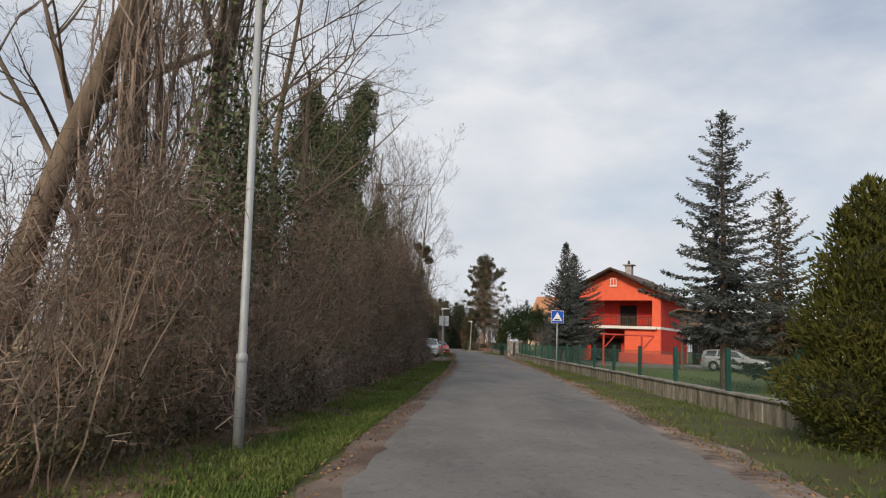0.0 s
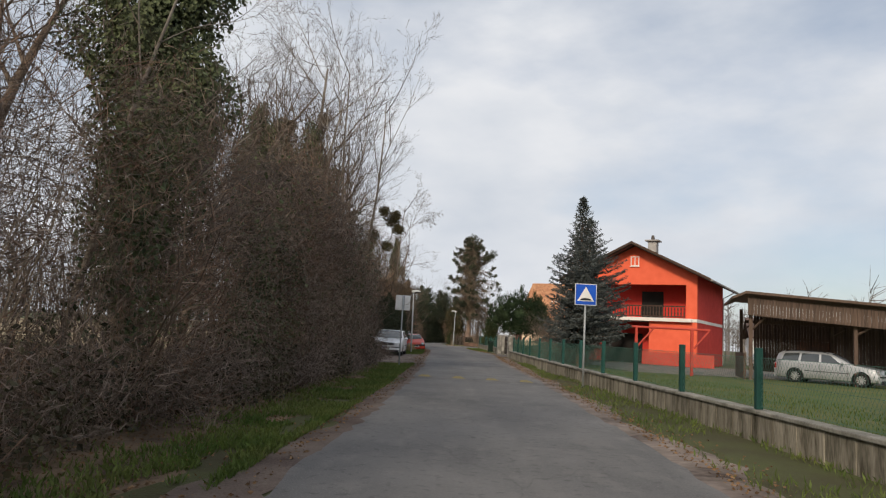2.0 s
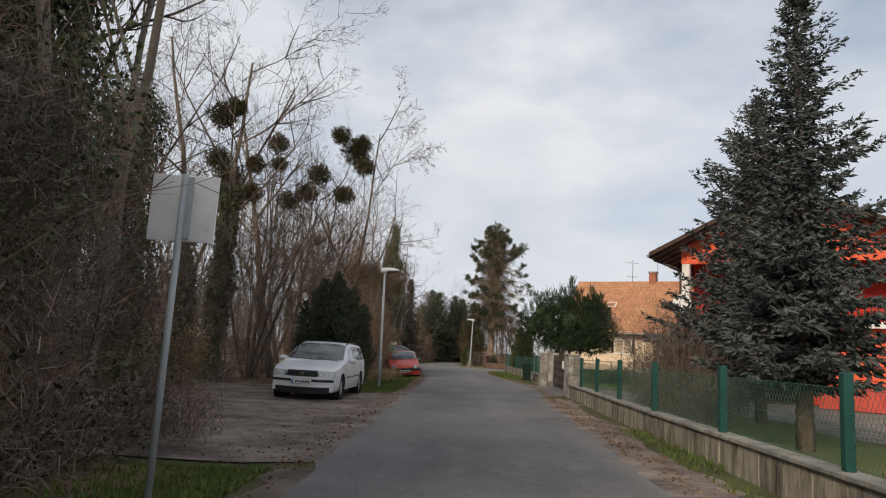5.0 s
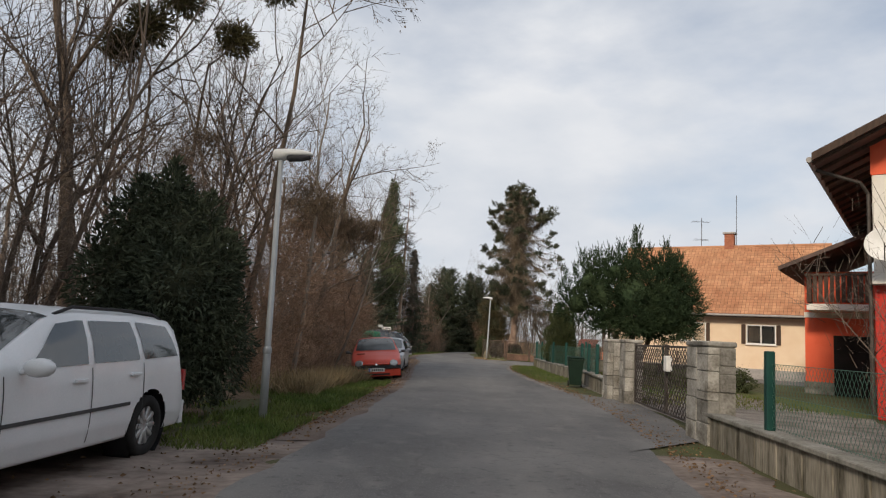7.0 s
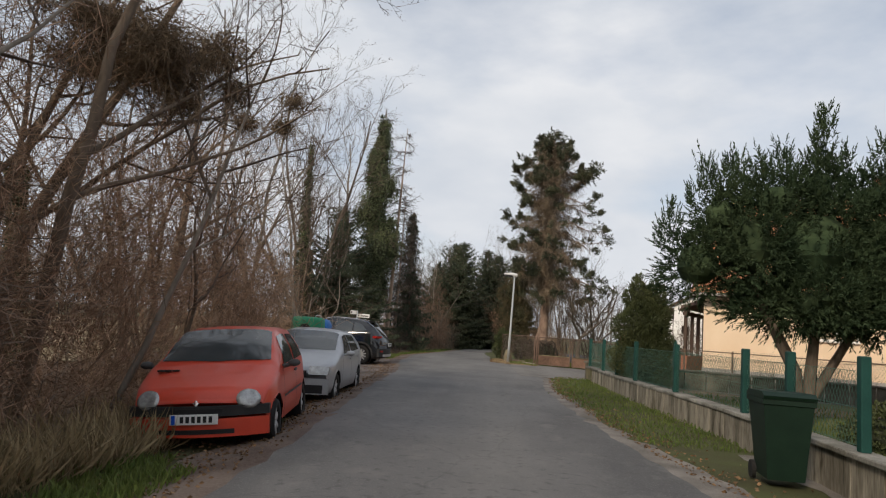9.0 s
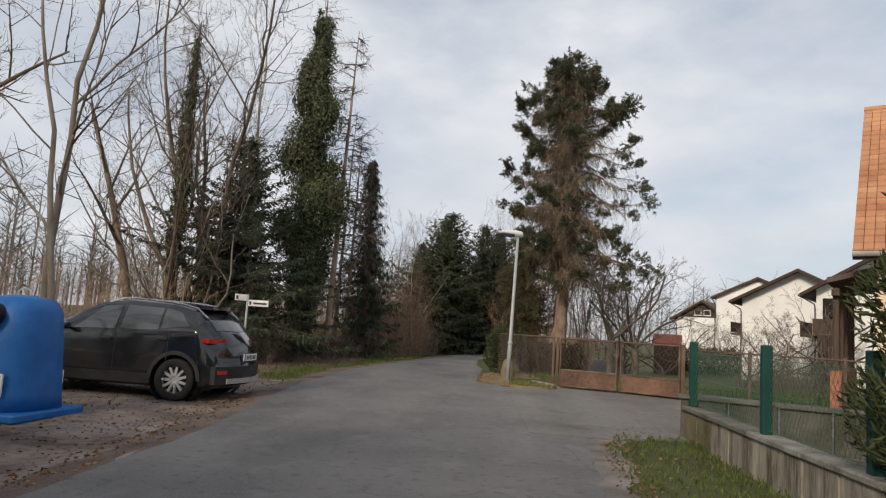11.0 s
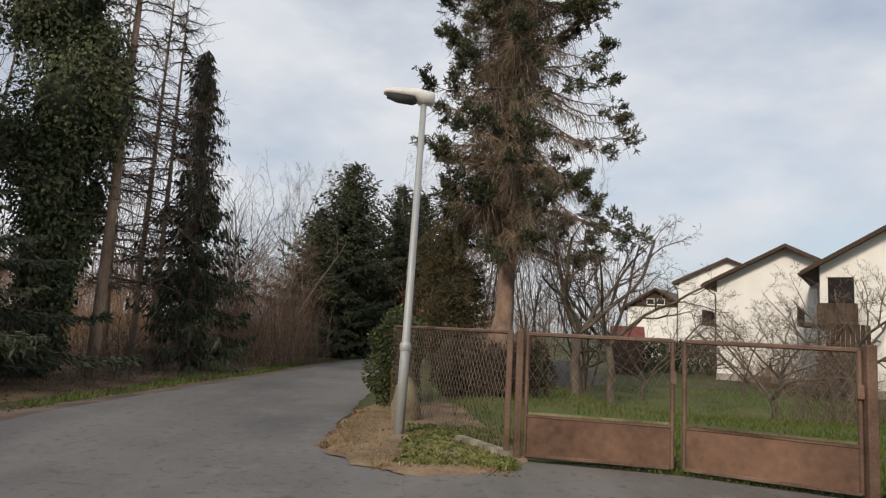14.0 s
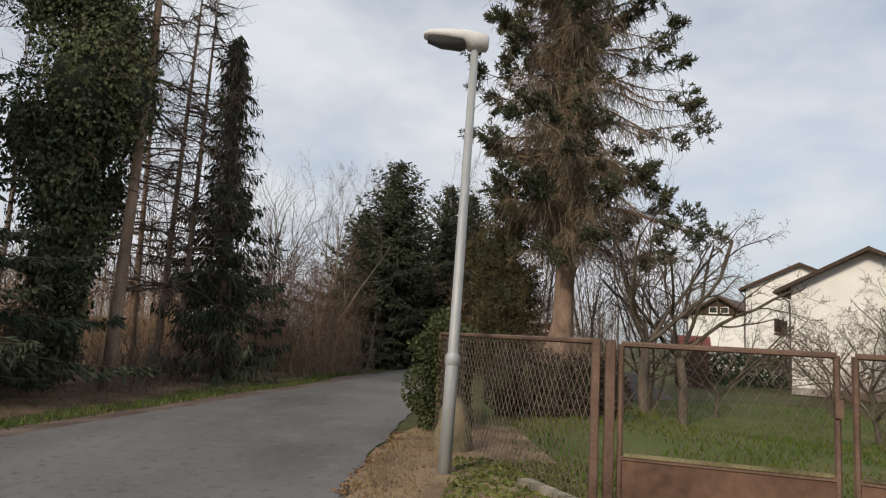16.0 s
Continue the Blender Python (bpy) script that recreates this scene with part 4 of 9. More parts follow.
sg = thing("street_sign", pose(-2.75, 94.6, gz(-2.7, 94.6) + 0.1, 0, 0, 6), "street name post with two white plates", "street sign")
sign_post(sg, 1.88, 0.028)
for x0, x1, z, t in ((-0.34, -0.03, 1.79, 30), (0.03, 0.58, 1.66, -6)):
    m = pose(0, 0, 0, 0, 0, t)
    pl = part("name_plate", Geo().box(x0, x1, -0.012, 0.012, z - 0.085, z + 0.085, m, 0.01), WHITEPAINT, sg, "white name plate")
    part("crest", Geo().box(x0 + 0.03, x0 + 0.08, -0.016, -0.0125, z - 0.045, z + 0.045, m), BLACK, pl)
    if x1 > 0.4:
        part("name_bar", Geo().box(x0 + 0.14, x1 - 0.05, -0.016, -0.0125, z - 0.03, z + 0.02, m), PLASTIC, pl)

# painted speed hump
g = Geo()
v = []
for y, z in ((34.4, 0.008), (34.7, 0.035), (35.2, 0.055), (35.7, 0.055), (36.2, 0.035), (36.5, 0.008)):
    v += [(x, y, 0.008 + z) for x in (rl(35.4) + 0.05, 1.9, 2.9, 3.9, rr(35.4) - 0.05)]
g.add(v, [(j * 5 + i, j * 5 + i + 1, (j + 1) * 5 + i + 1, (j + 1) * 5 + i) for j in range(5) for i in range(4)])
hump = tagged(part("speed_hump", g, ASPHALT, smooth=True), "low asphalt speed hump with faded yellow marks", "speed hump", kind="structure")
for x in (1.45, 2.45, 3.45, 4.45):
    g = Geo()
    g.add([(x - 0.2, 34.62, 0.041), (x + 0.2, 34.62, 0.041), (x + 0.1, 35.2, 0.069), (x - 0.1, 35.2, 0.069)], [(0, 1, 2, 3)])
    part("yellow_mark", g, YELLOWPAINT, hump, "faded yellow paint mark")

# ---- houses ----
def window(parent, m, w, h, frame=0.06, shutters=None, leaf=0.48, curtain=True, mullion=True, sill=True):
    """A window in a wall's plane: local x across, z up, -y outwards."""
    win = thing("window", m, "", "")
    win.parent = parent
    del_keys = [k for k in ("label", "category") if k in win]
    for k in del_keys:
        del win[k]
    g = Geo()
    for x0, x1, z0, z1 in ((0, w, 0, frame), (0, w, h - frame, h), (0, frame, frame, h - frame), (w - frame, w, frame, h - frame)):
        g.box(x0, x1, -0.03, 0.05, z0, z1)
    if mullion:
        g.box(w / 2 - 0.03, w / 2 + 0.03, -0.026, 0.05, frame, h - frame)
    part("frame", g, WHITEPAINT, win)
    part("pane", Geo().box(frame, w - frame, 0.012, 0.02, frame, h - frame), GLASS, win)
    if sill:
        part("sill", Geo().box(-0.05, w + 0.05, -0.1, 0.0, -0.05, -0.003), WHITEBAND, win)
    if shutters:
        for x0 in (-w * leaf - 0.03, w + 0.02):
            s = Geo().box(x0, x0 + w * leaf, -0.05, -0.012, 0, h, chamfer=0.008)
            for k in range(int(h / 0.09)):
                s.box(x0 + 0.04, x0 + w * leaf - 0.04, -0.058, -0.05, 0.05 + k * 0.09, 0.10 + k * 0.09)
            part("shutter", s, shutters, win)
    return win


def gable_roof(parent, w, l, eave, rise, over, thick, material, y0=0.0, name="roof"):
    """Ridge along y. The house stands on x 0..w, y 0..l."""
    g = Geo()
    s = rise / (w / 2)
    o = over
    top = [(-o, eave - o * s), (w / 2, eave + rise), (w + o, eave - o * s)]
    out = [(x, z + thick) for x, z in top] + [(x, z) for x, z in reversed(top)]
    g.prism(out, l + 2 * o + y0, "y", -o - y0)
    return part(name, g, material, parent)


# orange house: origin at the front left corner, front along x
RH = pose(12.7, 66.2, 0, 0, 0, -33)
house = thing("orange_house", RH, "two-storey orange house, sides painted shaded red, with brown gable roof and balcony", "house")
W, L, EV, RISE = 8.75, 10.0, 6.5, 2.15
g = Geo()
# gable wall above the loggia, as one five-sided slab
g.prism([(0, 5.75), (W, 5.75), (W, EV), (W / 2, EV + RISE), (0, EV)], 0.3, "y", 0.0)
part("gable_wall", g, ORANGE, house, "orange rendered gable")
part("right_pier", Geo().box(W - 0.75, W, 0.0, 0.3, 3.35, 5.75), ORANGE, house)
part("lower_wall", Geo().box(W - 3.3, W, 0.0, 0.3, 0, 3.1), ORANGE, house, "orange lower wall")
# sides, back and loggia carry their shade as a darker red
part("right_wall", Geo().box(W - 0.28, W, 0.302, L, 0, EV), REDWALL, house, "side wall painted a shaded dark red")
part("left_wall", Geo().box(0, 0.28, 2.2, L, 0, EV), REDWALL, house)
part("back_wall", Geo().box(0.282, W - 0.282, L - 0.28, L, 0, EV), REDWALL, house)
part("loggia_wall", Geo().box(0.282, W - 0.282, 2.2, 2.4, 0, EV), REDWALL, house, "wall behind the balcony painted a shaded dark red")
g = Geo()
g.prism([(0, EV), (W, EV), (W / 2, EV + RISE)], 0.2, "y", L - 0.2)
part("back_gable", g, ORANGE, house)
part("floor_slab", Geo().box(0.0, W - 0.3, -0.35, 2.19, 3.1, 3.35), WHITEBAND, house, "white balcony slab edge")
part("band", Geo().box(W - 3.2, W + 0.02, -0.03, 0.0, 3.12, 3.34), WHITEBAND, house)
part("side_band", Geo().box(W, W + 0.03, 0.0, L, 3.12, 3.34), WHITEBAND, house)
part("corner_post", Geo().box(0.02, 0.34, 0.02, 0.34, 3.35, 5.75, chamfer=0.02), WHITEBAND, house, "white corner post")
part("lower_post", Geo().box(0.02, 0.34, 0.02, 0.34, 0, 3.1, chamfer=0.02), REDWALL, house)
part("balcony_door", Geo().box(4.3, 5.9, 2.13, 2.198, 3.35, 5.4), DARKROOM, house, "dark balcony door")
part("ground_door", Geo().box(1.4, 4.4, 2.13, 2.198, 0.0, 2.2), DARKROOM, house, "dark ground-floor opening")
rail = part("balcony_rail", Geo().box(0.3, W - 0.75, -0.3, -0.2, 4.14, 4.23, chamfer=0.01).box(0.3, W - 0.75, -0.28, -0.22, 3.42, 3.5), DARKWOOD, house, "dark wooden balcony rail")
BAL = Geo().lathe([(0.03, 0), (0.055, 0.18), (0.03, 0.34), (0.05, 0.5), (0.03, 0.62)], 8).mesh("baluster", DARKWOOD)
for k in range(36):
    piece("baluster", BAL, rail, pose(0.42 + k * 0.215, -0.25, 3.5))
roof = gable_roof(house, W, L, EV, RISE, 1.1, 0.14, ROOFDARK)
s = RISE / (W / 2)
for sgn, x0 in ((1, -1.1), (-1, W + 1.1)):
    g = Geo()
    g.prism([(x0, EV - 1.1 * s - 0.02), (x0, EV - 1.1 * s + 0.17), (W / 2, EV + RISE + 0.17), (W / 2, EV + RISE - 0.02)], 0.05, "y", -1.155)
    part("barge_board", g, DARKWOOD, roof)
    part("gutter", Geo().tube([(x0 - sgn * 0.06, -1.1, EV - 1.1 * s + 0.02), (x0 - sgn * 0.06, L + 1.1, EV - 1.1 * s + 0.02)], 0.07, 8), GREYRENDER, roof)
for k in range(15):
    y = -1.0 + k * 0.8
    g = Geo()
    for x0, x1 in ((-1.1, W / 2), (W + 1.1, W / 2)):
        g.prism([(x0, EV - 1.1 * s - 0.09), (x0, EV - 1.1 * s - 0.004), (x1, EV + RISE - 0.004), (x1, EV + RISE - 0.09)], 0.07, "y", y)
    part("rafter", g, DARKWOOD, roof)
part("downpipe", Geo().tube([(-1.1, -0.4, EV - 0.62), (-0.2, -0.1, EV - 0.95), (-0.06, 0.1, EV - 1.2), (-0.06, 0.1, 0.1)], 0.045, 8), DARKIRON, house)
part("downpipe", Geo().tube([(W + 0.9, L - 0.5, EV - 0.55), (W + 0.1, L - 0.4, EV - 1.0), (W + 0.08, L - 0.4, 0.1)], 0.045, 8), GREYRENDER, house)
window(house, pose(W / 2 - 0.35, -0.01, 7.1), 0.62, 0.72, curtain=False)
chim = part("chimney", Geo().box(W / 2 - 0.1, W / 2 + 0.55, 3.6, 4.25, EV + 1.6, EV + RISE + 0.85), GREYRENDER, house, "grey chimney with a cowl")
part("cap", Geo().box(W / 2 - 0.3, W / 2 + 0.75, 3.4, 4.45, EV + RISE + 0.85, EV + RISE + 0.95), GREYRENDER, chim)
part("cowl", Geo().tube([(W / 2 + 0.2, 3.9, EV + RISE + 0.95), (W / 2 + 0.2, 3.9, EV + RISE + 1.35)], [0.16, 0.1], 10), DARKIRON, chim)
stairs = part("stair_flight", Geo().prism([(0.8, 0.2), (3.6, 2.94), (3.6, 3.1), (3.2, 3.1), (0.4, 0.3)], 0.9, "y", -1.3), DARKWOOD, house, "outside stair to the balcony")
for k in range(14):
    part("step", Geo().box(0.5 + k * 0.2, 0.82 + k * 0.2, -1.36, -0.36, 0.24 + k * 0.196, 0.29 + k * 0.196), BROWNWOOD, stairs)
part("slat_screen", Geo().box(W - 3.4, W + 1.4, -1.35, -1.29, 0.05, 0.9), mat("red_boards", (0.5, 0.06, 0.04), (0.6, 0.09, 0.06), 2, 40, 0.7, bump=0.2, depth=0.004), house, "orange-red board screen at the foot of the wall")
# satellite dish at the balcony corner
dish = thing("satellite_dish", pose(12.45, 65.3, 3.9, 78, 0, -30), "round white satellite dish on the balcony corner", "satellite dish")
part("bowl", Geo().lathe([(0.0, 0.0), (0.2, 0.02), (0.32, 0.07), (0.38, 0.11), (0.39, 0.105), (0.36, 0.05), (0.0, -0.02)], 24), WHITEPAINT, dish, smooth=True)
part("arm", Geo().tube([(0, -0.4, 0.06), (0, -0.1, 0.45)], 0.015, 6), DARKIRON, dish)
part("bracket", Geo().tube([(0, 0, -0.02), (0, 0.12, -0.35)], 0.025, 6), DARKIRON, dish)

# rear wing of the orange house
wing = thing("rear_wing", pose(16.0, 76.5, 0, 0, 0, -33), "orange rear wing with a dark wooden balcony", "house")
part("wall", Geo().box(0, 6.5, 0, 5, 0, 4.6), ORANGE, wing, "orange rendered wall")
part("base", Geo().box(-0.03, 6.53, -0.03, 0, 0, 0.45), STONE, wing, "stone plinth")
part("band", Geo().box(-0.02, 6.5, -0.03, 0, 2.85, 3.05), WHITEBAND, wing)
g = Geo()
g.prism([(-0.65, 4.5), (3.2, 6.1), (6.8, 4.6), (6.8, 4.75), (3.2, 6.25), (-0.65, 4.65)], 6.9, "y", -1.6)
part("roof", g, ROOFDARK, wing)
bal = part("balcony", Geo().box(0.25, 2.3, -1.4, -0.031, 3.06, 3.28), WHITEBAND, wing, "white balcony slab")
for k in range(11):
    part("board", Geo().box(0.28 + k * 0.18, 0.41 + k * 0.18, -1.4, -1.36, 3.34, 4.3), DARKWOOD, bal)
for k in range(7):
    part("board", Geo().box(0.25, 0.29, -1.34 + k * 0.18, -1.21 + k * 0.18, 3.34, 4.3), DARKWOOD, bal)
part("hand_rail", Geo().box(0.22, 2.3, -1.43, -1.33, 4.3, 4.38), DARKWOOD, bal)
part("door", Geo().box(0.95, 2.2, -0.06, -0.031, 0.0, 2.2), DARKROOM, wing, "dark doorway")

# cream house with the clay-tile roof
ch = thing("cream_house", pose(12.0, 92.4, 0, 0, 0, -30), "single-storey cream house with an orange clay-tile roof", "house")
W2, D2, EV2, RI2 = 11.2, 7.4, 3.95, 3.95
part("front_wall", Geo().box(0, W2, 0, 0.35, 0, EV2), CREAM, ch, "cream rendered wall")
part("back_wall", Geo().box(0, W2, D2 - 0.35, D2, 0, EV2), CREAM, ch)
for x0 in (0, W2 - 0.35):
    g = Geo()
    g.prism([(0.352, 0), (D2 - 0.352, 0), (D2 - 0.352, EV2), (D2 / 2, EV2 + RI2 - 0.35), (0.352, EV2)], 0.35, "x", x0)
    part("gable_wall", g, PEACH, ch, "peach rendered gable wall")
part("plinth", Geo().box(-0.03, W2 + 0.03, -0.04, 0, 0, 0.55), GREYRENDER, ch)
ver = part("veranda", Geo().prism([(-0.95, 2.9), (0.0, 3.15), (0.0, 3.27), (-0.95, 3.02)], 4.6, "y", 0.1), ROOFDARK, ch, "timber veranda at the gable end")
for k in range(5):
    part("post", Geo().box(-0.85, -0.72, 0.25 + k * 1.02, 0.40 + k * 1.02, 0, 2.8, chamfer=0.01), BROWNWOOD, ver)
part("low_wall", Geo().box(-0.9, -0.68, 0.2, 4.6, 0, 0.95), BRICK, ver)
part("beam", Geo().box(-0.86, -0.7, 0.1, 4.7, 2.62, 2.76), BROWNWOOD, ver)
roof = part("roof", Geo().prism([(-0.6, EV2 - 0.5), (D2 / 2, EV2 + RI2 - 0.04), (D2 + 0.6, EV2 - 0.5), (D2 + 0.6, EV2 - 0.44), (D2 / 2, EV2 + RI2 + 0.02), (-0.6, EV2 - 0.44)], W2 + 0.8, "x", -0.4), DARKWOOD, ch)
part("eaves_board", Geo().box(-0.4, W2 + 0.4, -0.62, -0.58, EV2 - 0.62, EV2 - 0.42), DARKWOOD, roof)
part("eaves_gutter", Geo().tube([(-0.4, -0.68, EV2 - 0.5), (W2 + 0.4, -0.68, EV2 - 0.5)], 0.06, 8), GREYRENDER, roof)
g, rng = Geo(), random.Random(5)
slope = math.atan2(RI2 + 0.46, D2 / 2 + 0.6)
ln = math.hypot(RI2 + 0.46, D2 / 2 + 0.6)
rows, cols = 26, 62
for r in range(rows):
    for c in range(cols):
        x = -0.4 + (W2 + 0.8) * (c + 0.5) / cols
        d0 = ln * r / rows - 0.03
        d1 = d0 + ln / rows + 0.06
        j = rng.uniform(-0.008, 0.008)
        w = (W2 + 0.8) / cols / 2 - 0.006
        y0, z0 = -0.6 + d0 * math.cos(slope), EV2 - 0.42 + d0 * math.sin(slope)
        y1, z1 = -0.6 + d1 * math.cos(slope), EV2 - 0.42 + d1 * math.sin(slope)
        g.add([(x - w, y0, z0 + 0.055 + j), (x + w, y0, z0 + 0.055 + j), (x + w, y1, z1 + 0.015), (x - w, y1, z1 + 0.015), (x - w, y0, z0 + 0.02), (x + w, y0, z0 + 0.02)],
              [(0, 1, 2, 3), (4, 5, 1, 0)])
part("tiles", g, TILE, roof, "weathered orange clay tiles", kind="stuff")
part("ridge", Geo().tube([(-0.4, D2 / 2, EV2 + RI2 + 0.02), (W2 + 0.4, D2 / 2, EV2 + RI2 + 0.02)], 0.11, 8), TILE, roof)
g = Geo()
for k in range(7):
    g.box(5.75 + 0.008 * (k % 2), 6.3, 3.5, 4.05, 7.5 + k * 0.18, 7.5 + k * 0.18 + 0.17)
chim = part("chimney", g, BRICK, ch, "brick chimney")
part("cap", Geo().box(5.66, 6.39, 3.41, 4.14, 8.74, 8.84), GREYRENDER, chim)
window(ch, pose(7.55, -0.012, 1.9), 1.5, 1.08, shutters=DARKWOOD, leaf=0.15)
window(ch, pose(4.0, -0.012, 1.9), 1.4, 1.1, shutters=DARKWOOD, leaf=0.15)
window(ch, pose(2.9, 1.45, 5.68, -46, 0, 0), 0.7, 0.6, mullion=False, sill=False)
part("downpipe", Geo().tube([(10.9, -0.6, EV2 - 0.5), (10.9, -0.08, EV2 - 0.8), (10.9, -0.08, 0.1)], 0.05, 8), GREYRENDER, ch)
ant = thing("tv_antenna", pose(17.6, 93.4, 7.85), "thin rooftop television antenna on a mast", "antenna")
part("mast", Geo().tube([(0, 0, -0.2), (0, 0, 2.0)], 0.02, 6), DARKIRON, ant)
part("boom", Geo().tube([(-0.6, 0, 1.75), (0.5, 0, 1.75)], 0.012, 5), DARKIRON, ant)
for k in range(6):
    part("rod", Geo().tube([(-0.55 + 0.2 * k, -0.3, 1.75), (-0.55 + 0.2 * k, 0.3, 1.75)], 0.008, 4), DARKIRON, ant)
part("lower_rods", Geo().segs([(-0.5, 0, 0.55), (-0.45, 0, 0.62)], [(0.45, 0, 0.55), (0.4, 0, 0.62)], 0.01, 0.01, 4), DARKIRON, ant)
pole = tagged(part("lightning_rod", Geo().tube([(19.4, 92.35, 7.8), (19.4, 92.35, 11.2)], 0.018, 6), DARKIRON), "tall thin rod on the roof ridge", "rod")


# white gabled houses behind the garden
def white_house(x, y, w, l, eave, rise, base, label, turn=0, balcony=True, over=0.9):
    h = thing("white_house", pose(x, y, base, 0, 0, turn), label, "house", "white houses")
    g = Geo()
    g.prism([(0, 0), (w, 0), (w, eave), (w / 2, eave + rise), (0, eave)], 0.3, "y", 0)
    part("gable_wall", g, WHITEWALL, h, "white rendered gable wall")
    g = Geo()
    g.prism([(0, 0), (w, 0), (w, eave), (w / 2, eave + rise), (0, eave)], 0.3, "y", l - 0.3)
    part("back_wall", g, WHITEWALL, h)
    part("side_wall", Geo().box(0, 0.28, 0.302, l - 0.302, 0, eave), WHITEWALL, h)
    part("side_wall", Geo().box(w - 0.28, w, 0.302, l - 0.302, 0, eave), WHITEWALL, h)
    part("plinth", Geo().box(-0.02, w + 0.02, -0.02, 0, 0, 0.4), GREYRENDER, h)
    roof = gable_roof(h, w, l, eave + 0.02, rise, over, 0.12, ROOFDARK)
    s = rise / (w / 2)
    for x0 in (-over, w + over):
        g = Geo()
        g.prism([(x0, eave - over * s - 0.06), (x0, eave - over * s + 0.16), (w / 2, eave + rise + 0.16), (w / 2, eave + rise - 0.06)], 0.04, "y", -over - 0.045)
        part("barge_board", g, DARKWOOD, roof)
    part("gutter", Geo().tube([(-over - 0.05, -over, eave - over * s + 0.03), (-over - 0.05, l + over, eave - over * s + 0.03)], 0.06, 8), DARKIRON, roof)
    part("downpipe", Geo().tube([(-over, -over + 0.2, eave - over * s), (-0.1, -0.06, eave - over * s - 0.45), (-0.06, -0.06, eave - over * s - 0.7), (-0.06, -0.06, 0.1)], 0.045, 8), DARKIRON, h)
    if balcony:
        b = part("side_balcony", Geo().box(-1.1, 0, 1.0, 5.0, 3.3, 3.45), DARKWOOD, h, "dark timber side balcony")
        for k in range(16):
            part("board", Geo().box(-1.1, -1.07, 1.02 + k * 0.25, 1.2 + k * 0.25, 3.5, 4.3), DARKWOOD, b)
        part("balcony_door", Geo().box(-0.04, 0, 1.6, 2.8, 3.45, 5.4), DARKROOM, h)
    return h


wh = white_house(23.3, 121.0, 9.0, 10, 6.25, 2.7, -1.0, "white two-storey house with a deep brown roof overhang", -33, over=0.8)
# flat panel on the wall, painted near-black as the shade of a recess
part("loggia", Geo().box(0.35, 1.45, -0.02, 0.0, 3.6, 5.7), DARKROOM, wh, "dark panel standing for the shaded balcony recess")
lb = part("loggia_rail", Geo().box(-0.1, 1.6, -0.7, -0.62, 3.5, 4.4), BROWNWOOD, wh, "weathered timber balcony front")
part("balcony_slab", Geo().box(-0.1, 1.6, -0.7, 0.0, 3.36, 3.49), BROWNWOOD, lb)
for k in range(9):
    part("timber_board", Geo().box(0.3 + 0.2 * k, 0.485 + 0.2 * k, -1.5, -1.46, 0, 3.4 - 0.02 * (k % 3)), DARKWOOD, wh)
for k in range(6):
    part("log", Geo().tube([(-0.2, -0.45, 0.2 + k * 0.3), (1.4, -0.45, 0.2 + k * 0.3)], 0.14, 8), BROWNWOOD, wh)
white_house(21.8, 129.7, 7.8, 10, 6.05, 2.0, -1.0, "white house with a shallow brown gable roof", -33, over=0.75)
white_house(22.7, 139.0, 7.0, 10, 6.7, 1.6, -1.0, "tall white rendered house beyond the gardens", -33, over=0.35, balcony=False)
gh = white_house(23.4, 155.3, 5.6, 9, 5.4, 1.7, -1.0, "distant pale house with a dark gable and two small windows", -33, over=0.6, balcony=False)
part("dark_gable", Geo().prism([(0.15, 5.4), (5.45, 5.4), (2.8, 7.0)], 0.05, "y", -0.06), DARKWOOD, gh)
for x in (1.9, 2.9):
    window(gh, pose(x, -0.08, 5.6), 0.75, 0.6, mullion=False)

# timber carport with the parked car in the yard
cp = thing("carport", pose(16.5, 46.6, 0, 0, 0, -20), "brown timber carport with boarded fascia", "carport")
g = Geo()
g.prism([(-0.6, 3.75), (0.0, 4.02), (9.5, 3.35), (9.5, 3.47), (0.0, 4.14), (-0.6, 3.87)], 6.5, "y", -0.7)
part("roof", g, BROWNWOOD, cp, "shallow brown roof")
BOARD = box_mesh("fascia_board", 0, 0.125, 0, 0.03, 0, 0.85, BROWNWOOD)
for k in range(68):
    piece("fascia_board", BOARD, cp, pose(0.1 + k * 0.137, -0.35, 3.02 - 0.07 * k * 0.137))
for x, y in ((0.25, 0), (4.6, 0), (9.0, 0), (0.25, 5), (4.6, 5), (9.0, 5)):
    part("post", Geo().box(x - 0.08, x + 0.08, y - 0.08, y + 0.08, 0, 3.6 - 0.06 * x, chamfer=0.01), BROWNWOOD, cp)
    part("brace", Geo().tube([(x, y, 2.3), (x + 0.6, y, 2.95 - 0.06 * x)], 0.05, 4), BROWNWOOD, cp)
# dark boards added at the back to stand for shade under the roof
for k in range(60):
    part("back_board", Geo().box(0.9 + k * 0.143, 1.035 + k * 0.143, 5.2, 5.23, 0.3, 3.35 - 0.0095 * k), DARKWOOD, cp)
part("tie_beam", Geo().box(0.2, 9.2, 2.4, 2.52, 2.75, 2.9), DARKWOOD, cp)
part("low_boarding", Geo().box(-0.05, 0.05, 0.1, 4.9, 0.0, 1.25), BROWNWOOD, cp)

barn = thing("outbuilding", pose(30, 74, 0, 0, 0, -20), "low white outbuilding with a dark roof beyond the yard", "building")
part("wall", Geo().box(0, 12, 0, 6, 0, 2.6), WHITEWALL, barn)
part("roof", Geo().prism([(-0.4, 2.5), (3, 4.3), (6.4, 2.5), (6.4, 2.65), (3, 4.45), (-0.4, 2.65)], 12.8, "x", -0.4), ROOFDARK, barn)
part("brick_end", Geo().box(3.4, 6.4, -0.06, 0, 0, 2.4), BRICK, barn)
